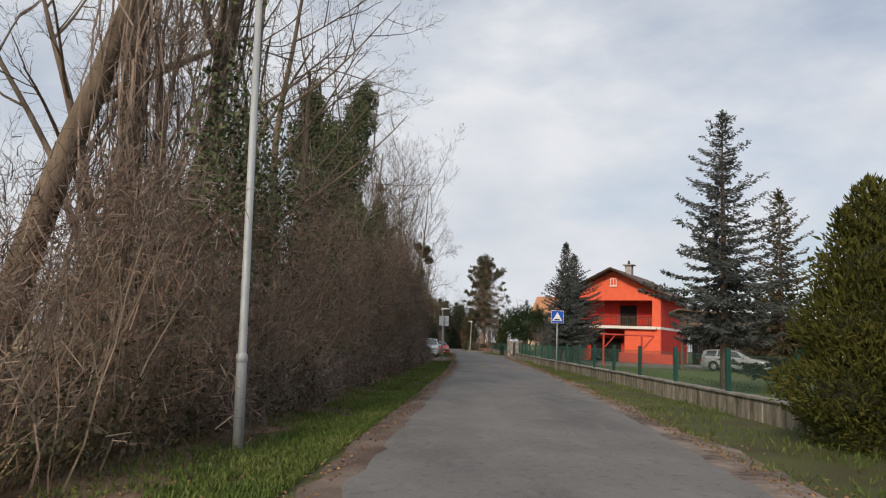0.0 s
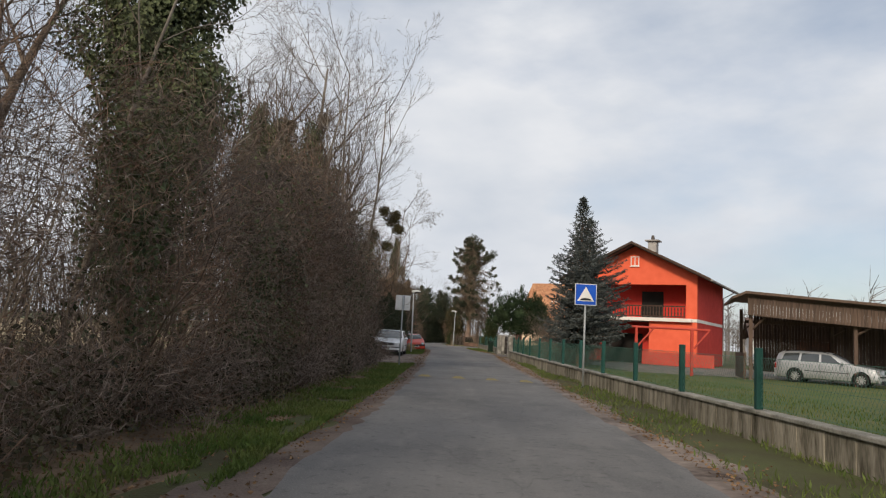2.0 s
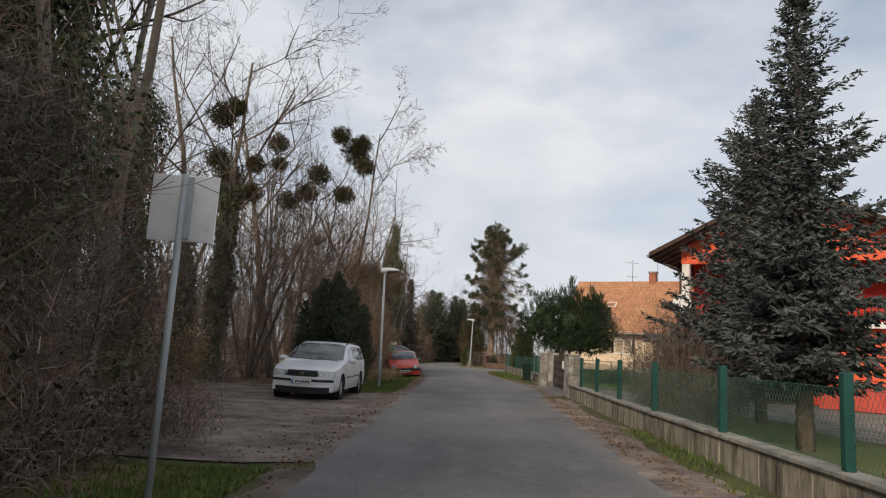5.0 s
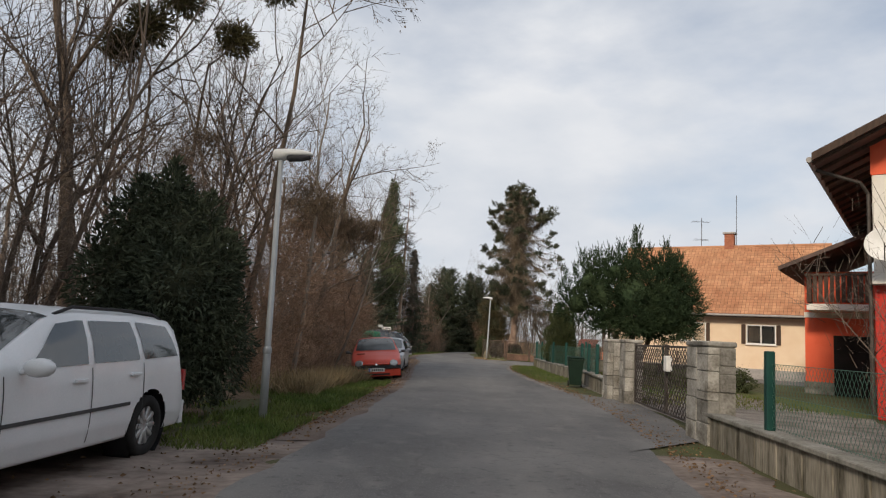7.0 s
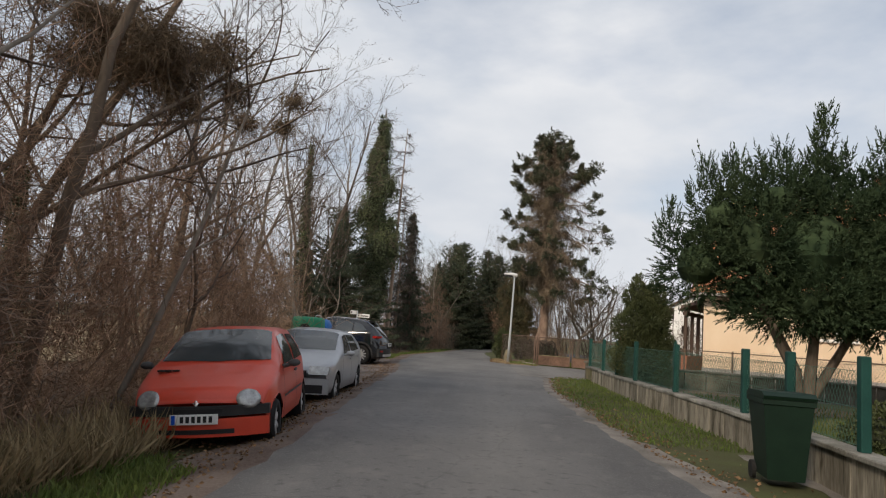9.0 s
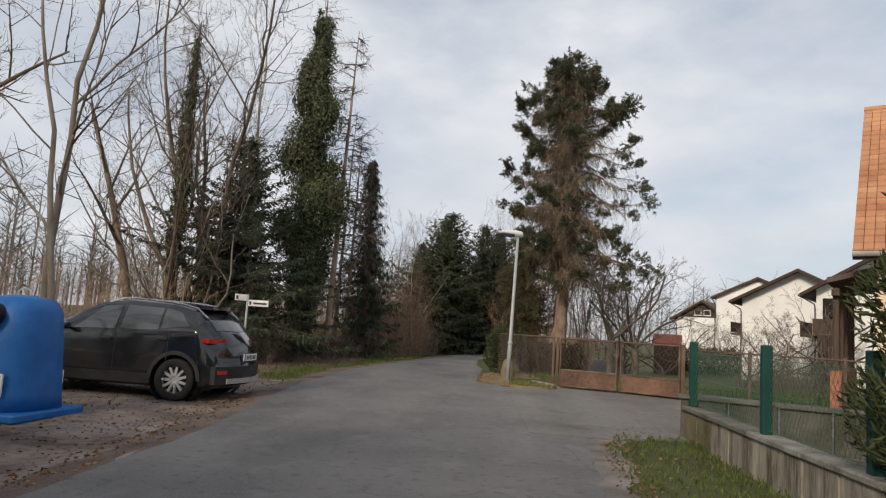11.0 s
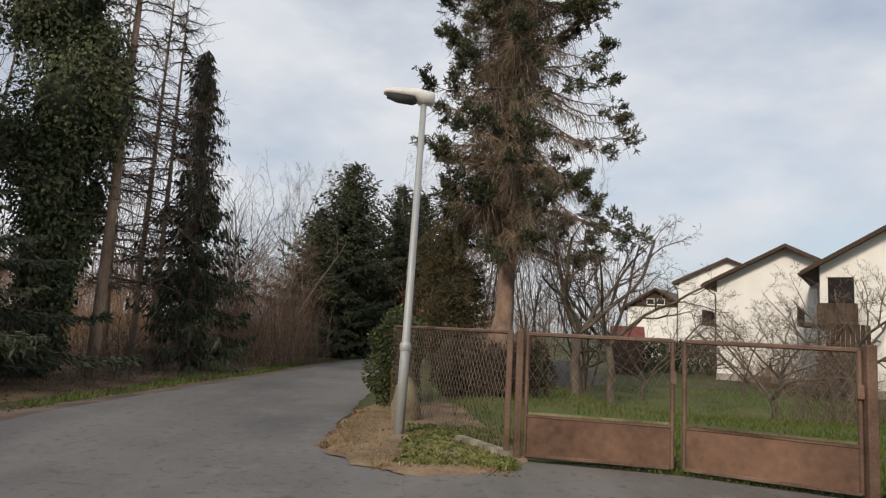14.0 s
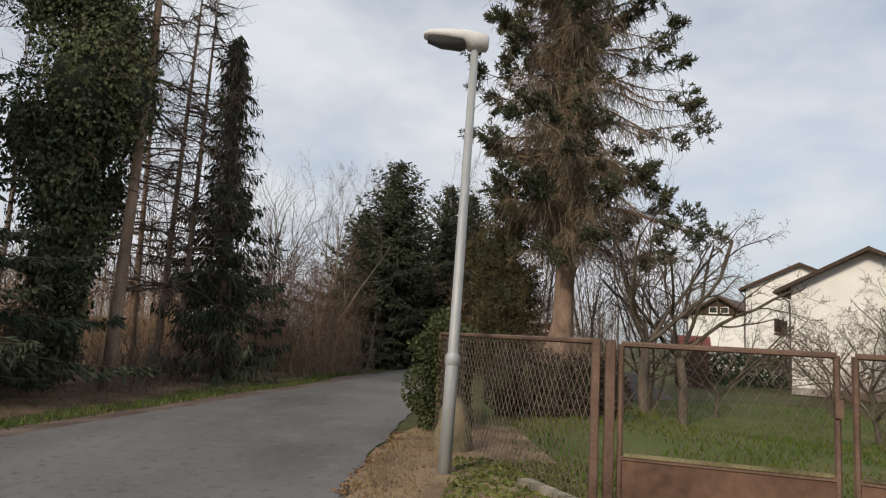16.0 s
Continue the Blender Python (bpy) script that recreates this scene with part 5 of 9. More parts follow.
part("window", Geo().box(4.2, 5.6, -0.1, -0.06, 1.1, 2.0), GLASS, barn)

# red swing frame on the lawn
sw = thing("swing_frame", pose(0, 0, 0), "red-painted wooden swing frame on the lawn", "swing frame")
part("crossbar", Geo().tube([(11.3, 47.3, 2.2), (14.4, 46.6, 2.2)], 0.055, 8), SWINGRED, sw)
for x, y, s in ((11.5, 47.25, 1), (14.0, 46.7, 1)):
    part("leg", Geo().box(x - 0.06, x + 0.06, y - 0.06, y + 0.06, 0, 2.2, chamfer=0.01), SWINGRED, sw)
    part("prop", Geo().tube([(x + 0.75, y - 0.2, 2.15), (x + 0.1, y, 1.3)], 0.045, 6), SWINGRED, sw)
    part("rail", Geo().tube([(x, y, 2.2), (x + 0.8, y - 0.2, 2.2)], 0.05, 6), SWINGRED, sw)

# ---- vehicles ----
class Shell:
    """A car body: x forward, y left, z up; d is the distance behind the nose."""

    def __init__(self, length, width, top, belt, wtop, floor=0.2, nose=0.12, tail=0.10):
        self.L, self.hw, self.top, self.belt, self.wtop, self.floor, self.nose, self.tail = length, width / 2, top, belt, wtop, floor, nose, tail

    def section(self, d):
        zt = np.interp(d, *zip(*self.top))
        zb = min(np.interp(d, *zip(*self.belt)), zt - 0.03)
        wt = np.interp(d, *zip(*self.wtop)) * self.hw
        e = min(d, self.L - d)
        w = self.hw * (1 - 0.10 * max(0, 1 - e / 0.5) ** 2)
        zl = self.floor + 0.08 * max(0, 1 - e / 0.25)
        wt = min(wt, w)
        h = zb - zl
        mid = 0.45
        return [(0, zl), (w * 0.8, zl), (w * 0.96, zl + 0.05), (w, zl + 0.28 * h), (w, zl + 0.6 * h), (w * 0.985, zl + 0.85 * h), (w * 0.965, zb), (w * 0.965 * (1 - mid) + wt * mid + 0.015, zb * (1 - mid) + zt * mid), (wt, zt - 0.05 * min(1, (zt - zb) * 4)), (wt * 0.8, zt - 0.012), (wt * 0.4, zt + 0.006), (0, zt + 0.012)]

    def at(self, d, v, side=1):
        s = self.section(min(max(d, 0), self.L))
        v = min(max(v, 0), 10.999)
        i = int(v)
        f = v - i
        y = s[i][0] * (1 - f) + s[i + 1][0] * f
        z = s[i][1] * (1 - f) + s[i + 1][1] * f
        fade = max(0, 1 - d / 0.9)
        back = max(0, 1 - (self.L - d) / 0.6)
        x = self.L / 2 - d - self.nose * 2 * (y / self.hw) ** 2 * fade + self.tail * 2 * (y / self.hw) ** 2 * back
        return Vector((x, y * side, z))

    def out(self, d, v, side=1, lift=0.006):
        p = self.at(d, v, side)
        a = self.at(d + 0.02, v, side) - self.at(d - 0.02, v, side)
        b = self.at(d, v + 0.05, side) - self.at(d, v - 0.05, side)
        n = a.cross(b)
        n = n.normalized() if n.length > 1e-9 else Vector((0, side, 0))
        if n.y * side < -0.05 or (abs(n.y) <= 0.2 and n.z < 0):
            n = -n
        return p + n * lift

    def patch(self, corners, side=1, nu=6, nv=5, lift=0.007):
        """A curved sheet on the body between four (d, v) corners, in order round."""
        g, v = Geo(), []
        (a, b, c, e) = corners
        for i in range(nu + 1):
            for j in range(nv + 1):
                s, t = i / nu, j / nv
                d = (a[0] * (1 - s) + b[0] * s) * (1 - t) + (e[0] * (1 - s) + c[0] * s) * t
                w = (a[1] * (1 - s) + b[1] * s) * (1 - t) + (e[1] * (1 - s) + c[1] * s) * t
                v.append(self.out(d, w, side, lift))
        g.add(v, [(i * (nv + 1) + j, (i + 1) * (nv + 1) + j, (i + 1) * (nv + 1) + j + 1, i * (nv + 1) + j + 1) for i in range(nu) for j in range(nv)])
        return g

    def across(self, d0, d1, v0, n=8, lift=0.007, d0e=None, d1e=None):
        """A sheet over the middle (windscreen, rear window) from side to side; d0e, d1e: the ends at the sides."""
        g, v = Geo(), []
        d0e, d1e = d0 if d0e is None else d0e, d1 if d1e is None else d1e
        for i in range(n + 1):
            s = i / n
            for side, js in ((1, range(0, 7)), (-1, range(5, -1, -1))):
                for j in js:
                    t = j / 6
                    a, b = d0e + (d0 - d0e) * t, d1e + (d1 - d1e) * t
                    v.append(self.out(a + (b - a) * s, v0 + (10.98 - v0) * t, side, lift))
        k = 13
        g.add(v, [(i * k + j, i * k + j + 1, (i + 1) * k + j + 1, (i + 1) * k + j) for i in range(n) for j in range(k - 1)])
        return g

    def body(self, axles, arch):
        g = Geo()
        ds = [0, 0.02, 0.05, 0.09] + frange(0.14, self.L - 0.14, 0.025) + [self.L - 0.09, self.L - 0.05, self.L - 0.02, self.L]
        rows = []
        vs = [0, 1] + [2 + k / 6 for k in range(19)] + [5.5, 6, 6.5, 7, 7.5, 8, 9, 10, 10.999]
        v, f = [], []
        for d in ds:
            row = []
            for side in (1, -1):
                for w in (vs if side > 0 else vs[::-1]):
                    p = self.at(d, w, side)
                    for ax in axles:
                        q = Vector((p.x - ax, p.z - arch[1]))
                        if 1.5 < w < 5.5 and abs(q.length - arch[0]) < 0.017:
                            q = q.normalized() * arch[0]
                            p.x, p.z = ax + q.x, arch[1] + q.y
                    v.append(p)
        k = 2 * len(vs)
        for i in range(len(ds) - 1):
            for j in range(k):
                q = (i * k + j, i * k + (j + 1) % k, (i + 1) * k + (j + 1) % k, (i + 1) * k + j)
                c = sum((v[n] for n in q), Vector()) / 4
                w = j if j < len(vs) else k - 1 - j
                if vs[w] < 5.5 and abs(c.y) > self.hw * 0.7 and any((Vector((c.x - ax, c.z - arch[1]))).length < arch[0] - 0.004 for ax in axles):
                    continue
                f.append(q)
        f += [tuple(range(k)), tuple(range((len(ds) - 1) * k + k - 1, (len(ds) - 1) * k - 1, -1))]
        return g.add(v, f)


def wheel(parent, x, y, r, rim, spokes, side):
    w = part("wheel", Geo().lathe([(r * 0.62, -0.095), (r * 0.93, -0.095), (r, -0.07), (r, 0.07), (r * 0.93, 0.095), (r * 0.66, 0.09), (r * 0.62, 0.06)], 28, pose(x, y, r, -90 * side, 0, 0)), RUBBER, parent, "black tyre", smooth=True)
    g = Geo().lathe([(0.0, 0.055), (r * 0.16, 0.06), (r * 0.2, 0.045), (r * 0.2, 0.02), (r * 0.6, 0.02), (r * 0.66, 0.085), (r * 0.69, 0.088), (r * 0.69, 0.0)], 24, pose(x, y, r, -90 * side, 0, 0))
    for k in range(spokes):
        m = pose(x, y, r, -90 * side, 0, 0) @ pose(0, 0, 0, 0, 0, 360 * k / spokes)
        g.box(r * 0.15, r * 0.64, -r * min(0.15, 0.75 / spokes), r * min(0.15, 0.75 / spokes), 0.03, 0.075, m, 0.010)
    # black ring painted as the shadow behind the spokes
    part("rim", g, rim, w, "silver wheel trim", smooth=False)
    g = Geo().lathe([(r * 0.2, 0.021), (r * 0.6, 0.0215)], 20, pose(x, y, r, -90 * side, 0, 0))
    part("brake_shadow", g, BLACK, w)


def face_box(parent, name, x, y0, y1, z0, z1, material, curve, hw, label="", depth=0.012, sink=0.05, n=8, slope=0.0, taper=0.0):
    """A lamp, grille or strip that follows the curve of the nose or tail. depth < 0: faces backwards."""
    g, v = Geo(), []
    s = 1 if depth > 0 else -1
    for i in range(n + 1):
        y = y0 + (y1 - y0) * i / n
        t = i / n
        za, zb = z0 + taper * t, z1 - taper * t * 0.3
        for z in (za, zb):
            xx = x - s * curve * 2 * (y / hw) ** 2 - s * slope * (z - z0)
            v += [(xx + depth, y, z), (xx - s * sink, y, z)]
    f = []
    for i in range(n):
        a, b = i * 4, i * 4 + 4
        f += [(a, b, b + 2, a + 2), (a + 1, a + 3, b + 3, b + 1), (a, a + 1, b + 1, b), (a + 2, b + 2, b + 3, a + 3)]
    f += [(0, 2, 3, 1), (n * 4, n * 4 + 1, n * 4 + 3, n * 4 + 2)]
    return part(name, g.add(v, f), material, parent, label, smooth=False)


def plate(parent, x, z, facing, curve=0.0):
    s = facing
    p = part("number_plate", Geo().box(min(x, x + 0.014 * s), max(x, x + 0.014 * s), -0.26, 0.26, z - 0.056, z + 0.056, chamfer=0.004), PLATE, parent, "white number plate")
    x2 = x + 0.016 * s
    part("blue_strip", Geo().box(min(x2, x), max(x2, x), -0.222 * s - 0.02, -0.222 * s + 0.02, z - 0.05, z + 0.05), BLUESIGN, p)
    for k in range(6):
        y = s * (0.20 - 0.062 * k) - s * 0.02
        part("plate_bar", Geo().box(min(x2, x), max(x2, x), y - 0.019, y + 0.019, z - 0.034, z + 0.034), BLACK, p)


def car(name, label, m, L, W, top, belt, wtop, paint, axles, r, windows, screen, rear, trim, spokes=8, rim=None, floor=0.2, nose=0.12, tail=0.10, roof_rails=False, group="parked cars", arch=None):
    sh = Shell(L, W, top, belt, wtop, floor, nose, tail)
    ob = thing(name, m, label, "car", group)
    ax = [L / 2 - a for a in axles]
    ar = (r + 0.055, r + 0.01)
    body = part("body", sh.body(ax, ar), paint, ob, smooth=True)
    for side in (1, -1):
        for k, c in enumerate(windows):
            part("side_window", sh.patch(c, side), CARGLASS, ob, smooth=True)
        d = trim.get("handles", ())
        for h in d:
            p = sh.out(h, 5.1, side, 0.02)
            part("door_handle", Geo().box(p.x - 0.09, p.x + 0.09, p.y - 0.012, p.y + 0.012, p.z - 0.016, p.z + 0.016, chamfer=0.006), trim.get("handle_mat", paint), ob)
        if "strip" in trim:
            a, b = trim["strip"]
            part("side_strip", sh.patch(((a, 3.62), (b, 3.62), (b, 3.76), (a, 3.76)), side, 20, 1, 0.012), PLASTIC, ob)
        for s0 in trim.get("seams", ()):
            part("door_gap", sh.patch(((s0, 2.3), (s0 + 0.012, 2.3), (s0 + 0.012, 6.0), (s0, 6.0)), side, 1, 8, 0.004), BLACK, ob)
        if "sill" in trim:
            part("sill_trim", sh.patch(((axles[0] + r + 0.07, 1.6), (axles[1] - r - 0.07, 1.6), (axles[1] - r - 0.07, 2.9), (axles[0] + r + 0.07, 2.9)), side, 12, 3, 0.012), trim.get("plastic", PLASTIC), ob)
            for a_ in ax:
                g = Geo()
                v = []
                for k in range(13):
                    t = math.pi * k / 12
                    for rr2 in (ar[0] - 0.005, ar[0] + 0.06):
                        v.append((a_ + rr2 * math.cos(t), side * (sh.hw + 0.006), ar[1] + rr2 * math.sin(t)))
                g.add(v, [(2 * k, 2 * k + 1, 2 * k + 3, 2 * k + 2) for k in range(12)])
                part("arch_trim", g, trim.get("plastic", PLASTIC), ob)
        md = trim["mirror"]
        p = sh.at(md, 6.1, side)
        mg = Geo()
        mg.lathe([(0.0, -0.06), (0.07, -0.055), (0.095, -0.02), (0.095, 0.03), (0.07, 0.045), (0.0, 0.045)], 12, pose(p.x, p.y + side * 0.14, p.z + 0.05, 0, -90, 0) @ Matrix.Diagonal((0.68, 1.1, 1, 1)) @ Matrix.Scale(trim.get("mirror_size", 0.9), 4))
        mg.tube([(p.x, p.y - side * 0.03, p.z + 0.0), (p.x, p.y + side * 0.1, p.z + 0.03)], 0.025, 6)
        part("mirror", mg, trim.get("mirror_mat", paint), ob, "door mirror", smooth=True)
        for a_ in ax:
            wheel(ob, a_, side * (sh.hw - 0.11), r, rim or RIM, spokes, side)
            part("wheel_well", Geo().lathe([(ar[0] + 0.02, -0.26), (ar[0] + 0.02, 0.0)], 24, pose(a_, side * (sh.hw - 0.02), ar[1], -90 * side, 0, 0)).box(a_ - ar[0], a_ + ar[0], min(side * 0.5 * sh.hw, side * 0.52 * sh.hw), max(side * 0.5 * sh.hw, side * 0.52 * sh.hw), floor, ar[1] + ar[0]), BLACK, ob)
        if roof_rails:
            a, b = roof_rails
            pts = [sh.out(a + (b - a) * k / 8, 8.4, side, 0.045 if 0 < k < 8 else 0.0) for k in range(9)]
            part("roof_rail", Geo().tube(pts, 0.016, 6), trim.get("rail_mat", BLACK), ob)
    part("windscreen", sh.across(*screen[:2], 8.15, d0e=screen[2], d1e=screen[3]), CARGLASS, ob, smooth=True)
    part("rear_window", sh.across(*rear[:2], 8.2, d0e=rear[2], d1e=rear[3]), CARGLASS, ob, smooth=True)
    return ob, sh, L / 2


# white estate car on the bare parking ground
def estate(label, m, paint, group="parked cars"):
    top = [(0, 0.68), (0.03, 0.76), (0.12, 0.81), (0.6, 0.89), (1.18, 0.965), (1.6, 1.22), (2.0, 1.425), (2.4, 1.485), (3.5, 1.49), (4.2, 1.455), (4.42, 1.36), (4.57, 1.02), (4.63, 0.82), (4.67, 0.58)]
    belt = [(0, 0.6), (0.2, 0.74), (1.2, 0.93), (4.3, 0.99), (4.67, 0.6)]
    wt = [(0, 0.88), (0.3, 0.92), (1.2, 0.92), (1.65, 0.84), (2.0, 0.785), (3.8, 0.77), (4.4, 0.76), (4.67, 0.8)]
    win = [((1.62, 6.15), (2.48, 6.15), (2.50, 7.75), (2.12, 7.75)), ((2.58, 6.15), (3.36, 6.15), (3.30, 7.75), (2.58, 7.75)), ((3.46, 6.15), (4.22, 6.2), (4.05, 7.7), (3.40, 7.75))]
    ob, sh, x = car("estate_car", label, m, 4.67, 1.74, top, belt, wt, paint, (0.90, 3.60), 0.315, win, (1.2, 2.06, 1.3, 2.08), (4.12, 4.55, 4.2, 4.5), {"handles": (2.35, 3.25), "strip": (1.33, 3.18), "seams": (1.42, 2.53, 3.42), "mirror": 1.62, "mirror_size": 1.15}, spokes=10, roof_rails=(2.2, 4.1), group=group)
    for s in (1, -1):
        face_box(ob, "headlamp", x - 0.015, *sorted((s * 0.41, s * 0.80)), 0.60, 0.745, HEADLAMP, 0.12, 0.87, "clear headlamp", depth=0.035, sink=0.09, slope=0.22)
        face_box(ob, "tail_lamp", -x + 0.02, *sorted((s * 0.55, s * 0.8)), 0.62, 0.86, TAILLAMP, 0.10, 0.87, "red tail lamp", -0.012)
    gr = face_box(ob, "grille", x - 0.010, -0.385, 0.385, 0.60, 0.755, BLACK, 0.12, 0.87, "black slatted grille", depth=0.032, sink=0.09, slope=0.2)
    for k in range(4):
        z = 0.628 + 0.034 * k
        face_box(gr, "slat", x - 0.010 - 0.2 * (z - 0.605), -0.38, 0.38, z - 0.005, z + 0.005, PLASTIC, 0.12, 0.87, depth=0.040, sink=0.0)
    part("badge", Geo().lathe([(0, 0.028), (0.055, 0.024), (0.06, 0.0)], 16, pose(x + 0.012, 0, 0.68, 0, 80, 0)), CHROME, gr)
    bp = face_box(ob, "bumper", x + 0.0, -0.775, 0.775, 0.24, 0.60, paint, 0.12, 0.87, depth=0.022)
    face_box(bp, "bumper_strip", x + 0.018, -0.777, 0.777, 0.475, 0.535, BLACK, 0.12, 0.87)
    face_box(bp, "air_intake", x + 0.013, -0.69, 0.69, 0.19, 0.345, BLACK, 0.12, 0.87)
    plate(ob, x + 0.03, 0.475, 1)
    part("wiper", Geo().segs([sh.out(1.22, 9.0, 1, 0.012), sh.out(1.22, 10.9, -1, 0.012)], [sh.out(1.28, 10.9, 1, 0.012), sh.out(1.28, 9.2, -1, 0.012)], 0.006, 0.006, 4), BLACK, ob)
    face_box(ob, "rear_bumper", -x + 0.02, -0.8, 0.8, 0.24, 0.5, paint, 0.10, 0.87, depth=-0.035)
    return ob


estate("white estate car parked on the bare ground", pose(-0.86, 55.85, -0.10, 0, 0, -92), CARWHITE)
estate("silver-grey estate car under the timber carport", pose(20.4, 46.4, 0.0, 0, 0, -42), CARSILVER, "cars in the yard")

# small red car
top = [(0, 0.56), (0.04, 0.66), (0.12, 0.72), (0.45, 0.84), (0.80, 0.95), (1.2, 1.22), (1.5, 1.375), (1.8, 1.41), (2.7, 1.40), (3.05, 1.31), (3.3, 0.98), (3.38, 0.75), (3.43, 0.52)]
belt = [(0, 0.5), (0.2, 0.66), (0.8, 0.87), (3.1, 0.92), (3.43, 0.55)]
wt = [(0, 0.84), (0.3, 0.88), (0.8, 0.86), (1.2, 0.78), (1.5, 0.72), (2.8, 0.72), (3.43, 0.8)]
win = [((1.18, 6.2), (2.05, 6.15), (2.05, 7.75), (1.5, 7.75)), ((2.15, 6.15), (2.95, 6.25), (2.8, 7.7), (2.15, 7.75))]
ob, sh, x = car("small_car", "small red hatchback parked on the verge, scuffed grey bumper", pose(0.13, 73.2, -0.24, 5, 0, -81), 3.43, 1.63, top, belt, wt, CARRED, (0.62, 2.97), 0.27, win, (0.83, 1.48, 0.90, 1.5), (3.02, 3.3, 3.05, 3.25), {"seams": (1.05, 2.1), "mirror": 1.12, "mirror_size": 0.75, "mirror_mat": PLASTIC, "handles": (2.0,), "handle_mat": PLASTIC, "strip": (1.0, 2.6)}, spokes=7)
for s in (1, -1):
    g = Geo().lathe([(0.0, 0.03), (0.07, 0.028), (0.105, 0.012), (0.11, -0.04)], 18, pose(x - 0.115, s * 0.555, 0.605, 0, 66, s * 16) @ Matrix.Diagonal((1.05, 1.25, 0.35, 1)))
    part("headlamp", g, HEADLAMP, ob, "round clear headlamp", smooth=True)
    face_box(ob, "tail_lamp", -x + 0.02, *sorted((s * 0.55, s * 0.74)), 0.6, 0.8, TAILLAMP, 0.10, 0.81, "red tail lamp", -0.012)
bp = face_box(ob, "bumper", x + 0.0, -0.77, 0.77, 0.20, 0.40, CARRED, 0.12, 0.81, "red lower bumper", depth=0.03)
face_box(bp, "bumper_band", x + 0.005, -0.775, 0.775, 0.425, 0.535, DARKPLASTIC, 0.12, 0.81, "faded dark grey bumper band", depth=0.035)
face_box(bp, "grille_slot", x + 0.035, -0.3, 0.3, 0.465, 0.51, BLACK, 0.12, 0.81, depth=0.01)
face_box(bp, "lower_slot", x + 0.025, -0.42, 0.42, 0.235, 0.285, BLACK, 0.12, 0.81)
part("badge", Geo().lathe([(0, 0.02), (0.035, 0.018), (0.04, 0.0)], 4, pose(x - 0.02, 0, 0.565, 0, 80, 0)), CHROME, ob)
for k in range(3):
    part("bonnet_vent", Geo().box(x - 0.72, x - 0.6, -0.62 + 0.09 * k, -0.55 + 0.09 * k, 0.885, 0.905), BLACK, ob)
plate(ob, x + 0.048, 0.40, 1)

# silver hatchback
top = [(0, 0.62), (0.05, 0.74), (0.2, 0.82), (0.7, 0.93), (1.05, 1.0), (1.5, 1.28), (1.85, 1.43), (2.2, 1.475), (3.2, 1.45), (3.6, 1.34), (3.85, 1.0), (3.93, 0.8), (3.98, 0.55)]
belt = [(0, 0.55), (0.2, 0.74), (1.0, 0.92), (3.6, 1.0), (3.98, 0.6)]
wt = [(0, 0.82), (0.3, 0.86), (1.0, 0.84), (1.5, 0.76), (1.9, 0.70), (3.3, 0.70), (3.98, 0.8)]
win = [((1.42, 6.2), (2.2, 6.15), (2.2, 7.75), (1.88, 7.75)), ((2.28, 6.15), (3.25, 6.2), (3.05, 7.7), (2.28, 7.75))]
trim = {"seams": (1.3, 2.25, 3.2), "mirror": 1.45, "handles": (2.1, 3.0)}
ob, sh, x = car("silver_car", "silver hatchback parked behind the red car", pose(-0.14, 78.0, -0.20, 0, 0, -88) @ Matrix.Scale(0.93, 4), 3.98, 1.68, top, belt, wt, CARSILVER, (0.8, 3.28), 0.30, win, (1.08, 1.8, 1.17, 1.83), (3.45, 3.8, 3.5, 3.75), trim, spokes=7)
for s in (1, -1):
    face_box(ob, "headlamp", x - 0.03, *sorted((s * 0.40, s * 0.76)), 0.60, 0.76, HEADLAMP, 0.12, 0.84, "clear headlamp", depth=0.06, sink=0.1, slope=0.35)
    face_box(ob, "tail_lamp", -x + 0.02, *sorted((s * 0.55, s * 0.76)), 0.65, 0.95, TAILLAMP, 0.10, 0.84, "red tail lamp", -0.012)
bp = face_box(ob, "bumper", x, -0.78, 0.78, 0.22, 0.52, CARSILVER, 0.12, 0.84, depth=0.03)
face_box(bp, "grille", x + 0.0, -0.36, 0.36, 0.54, 0.67, BLACK, 0.12, 0.84, "dark grille", depth=0.035)
face_box(bp, "air_intake", x + 0.022, -0.68, 0.68, 0.24, 0.40, BLACK, 0.12, 0.84)
plate(ob, x + 0.045, 0.44, 1)
ob2 = copy_thing(ob, pose(28.6, 69.5, 0, 0, 0, -120))
tagged(ob2, "silver car parked in the yard by the orange house", group="cars in the yard")

# black crossover, tail towards the road
top = [(0, 0.66), (0.05, 0.84), (0.2, 0.94), (0.8, 1.03), (1.2, 1.09), (1.65, 1.38), (2.0, 1.53), (2.4, 1.58), (3.2, 1.55), (3.65, 1.46), (3.9, 1.29), (4.1, 1.09), (4.2, 0.97), (4.27, 0.86), (4.30, 0.55)]
belt = [(0, 0.6), (0.2, 0.85), (1.2, 1.0), (3.0, 1.06), (3.8, 1.14), (4.3, 0.7)]
wt = [(0, 0.82), (0.3, 0.86), (1.2, 0.84), (1.65, 0.76), (2.0, 0.70), (3.4, 0.69), (4.0, 0.70), (4.3, 0.8)]
win = [((1.62, 6.2), (2.36, 6.15), (2.36, 7.75), (2.02, 7.75)), ((2.45, 6.15), (3.1, 6.15), (3.08, 7.75), (2.45, 7.75)), ((3.15, 6.2), (3.62, 6.4), (3.4, 7.6), (3.12, 7.75))]
trim = {"seams": (1.45, 2.4, 3.3), "mirror": 1.6, "handles": (2.25, 3.2), "sill": True, "handle_mat": DARKPLASTIC, "rail_mat": CHROME, "plastic": DARKPLASTIC}
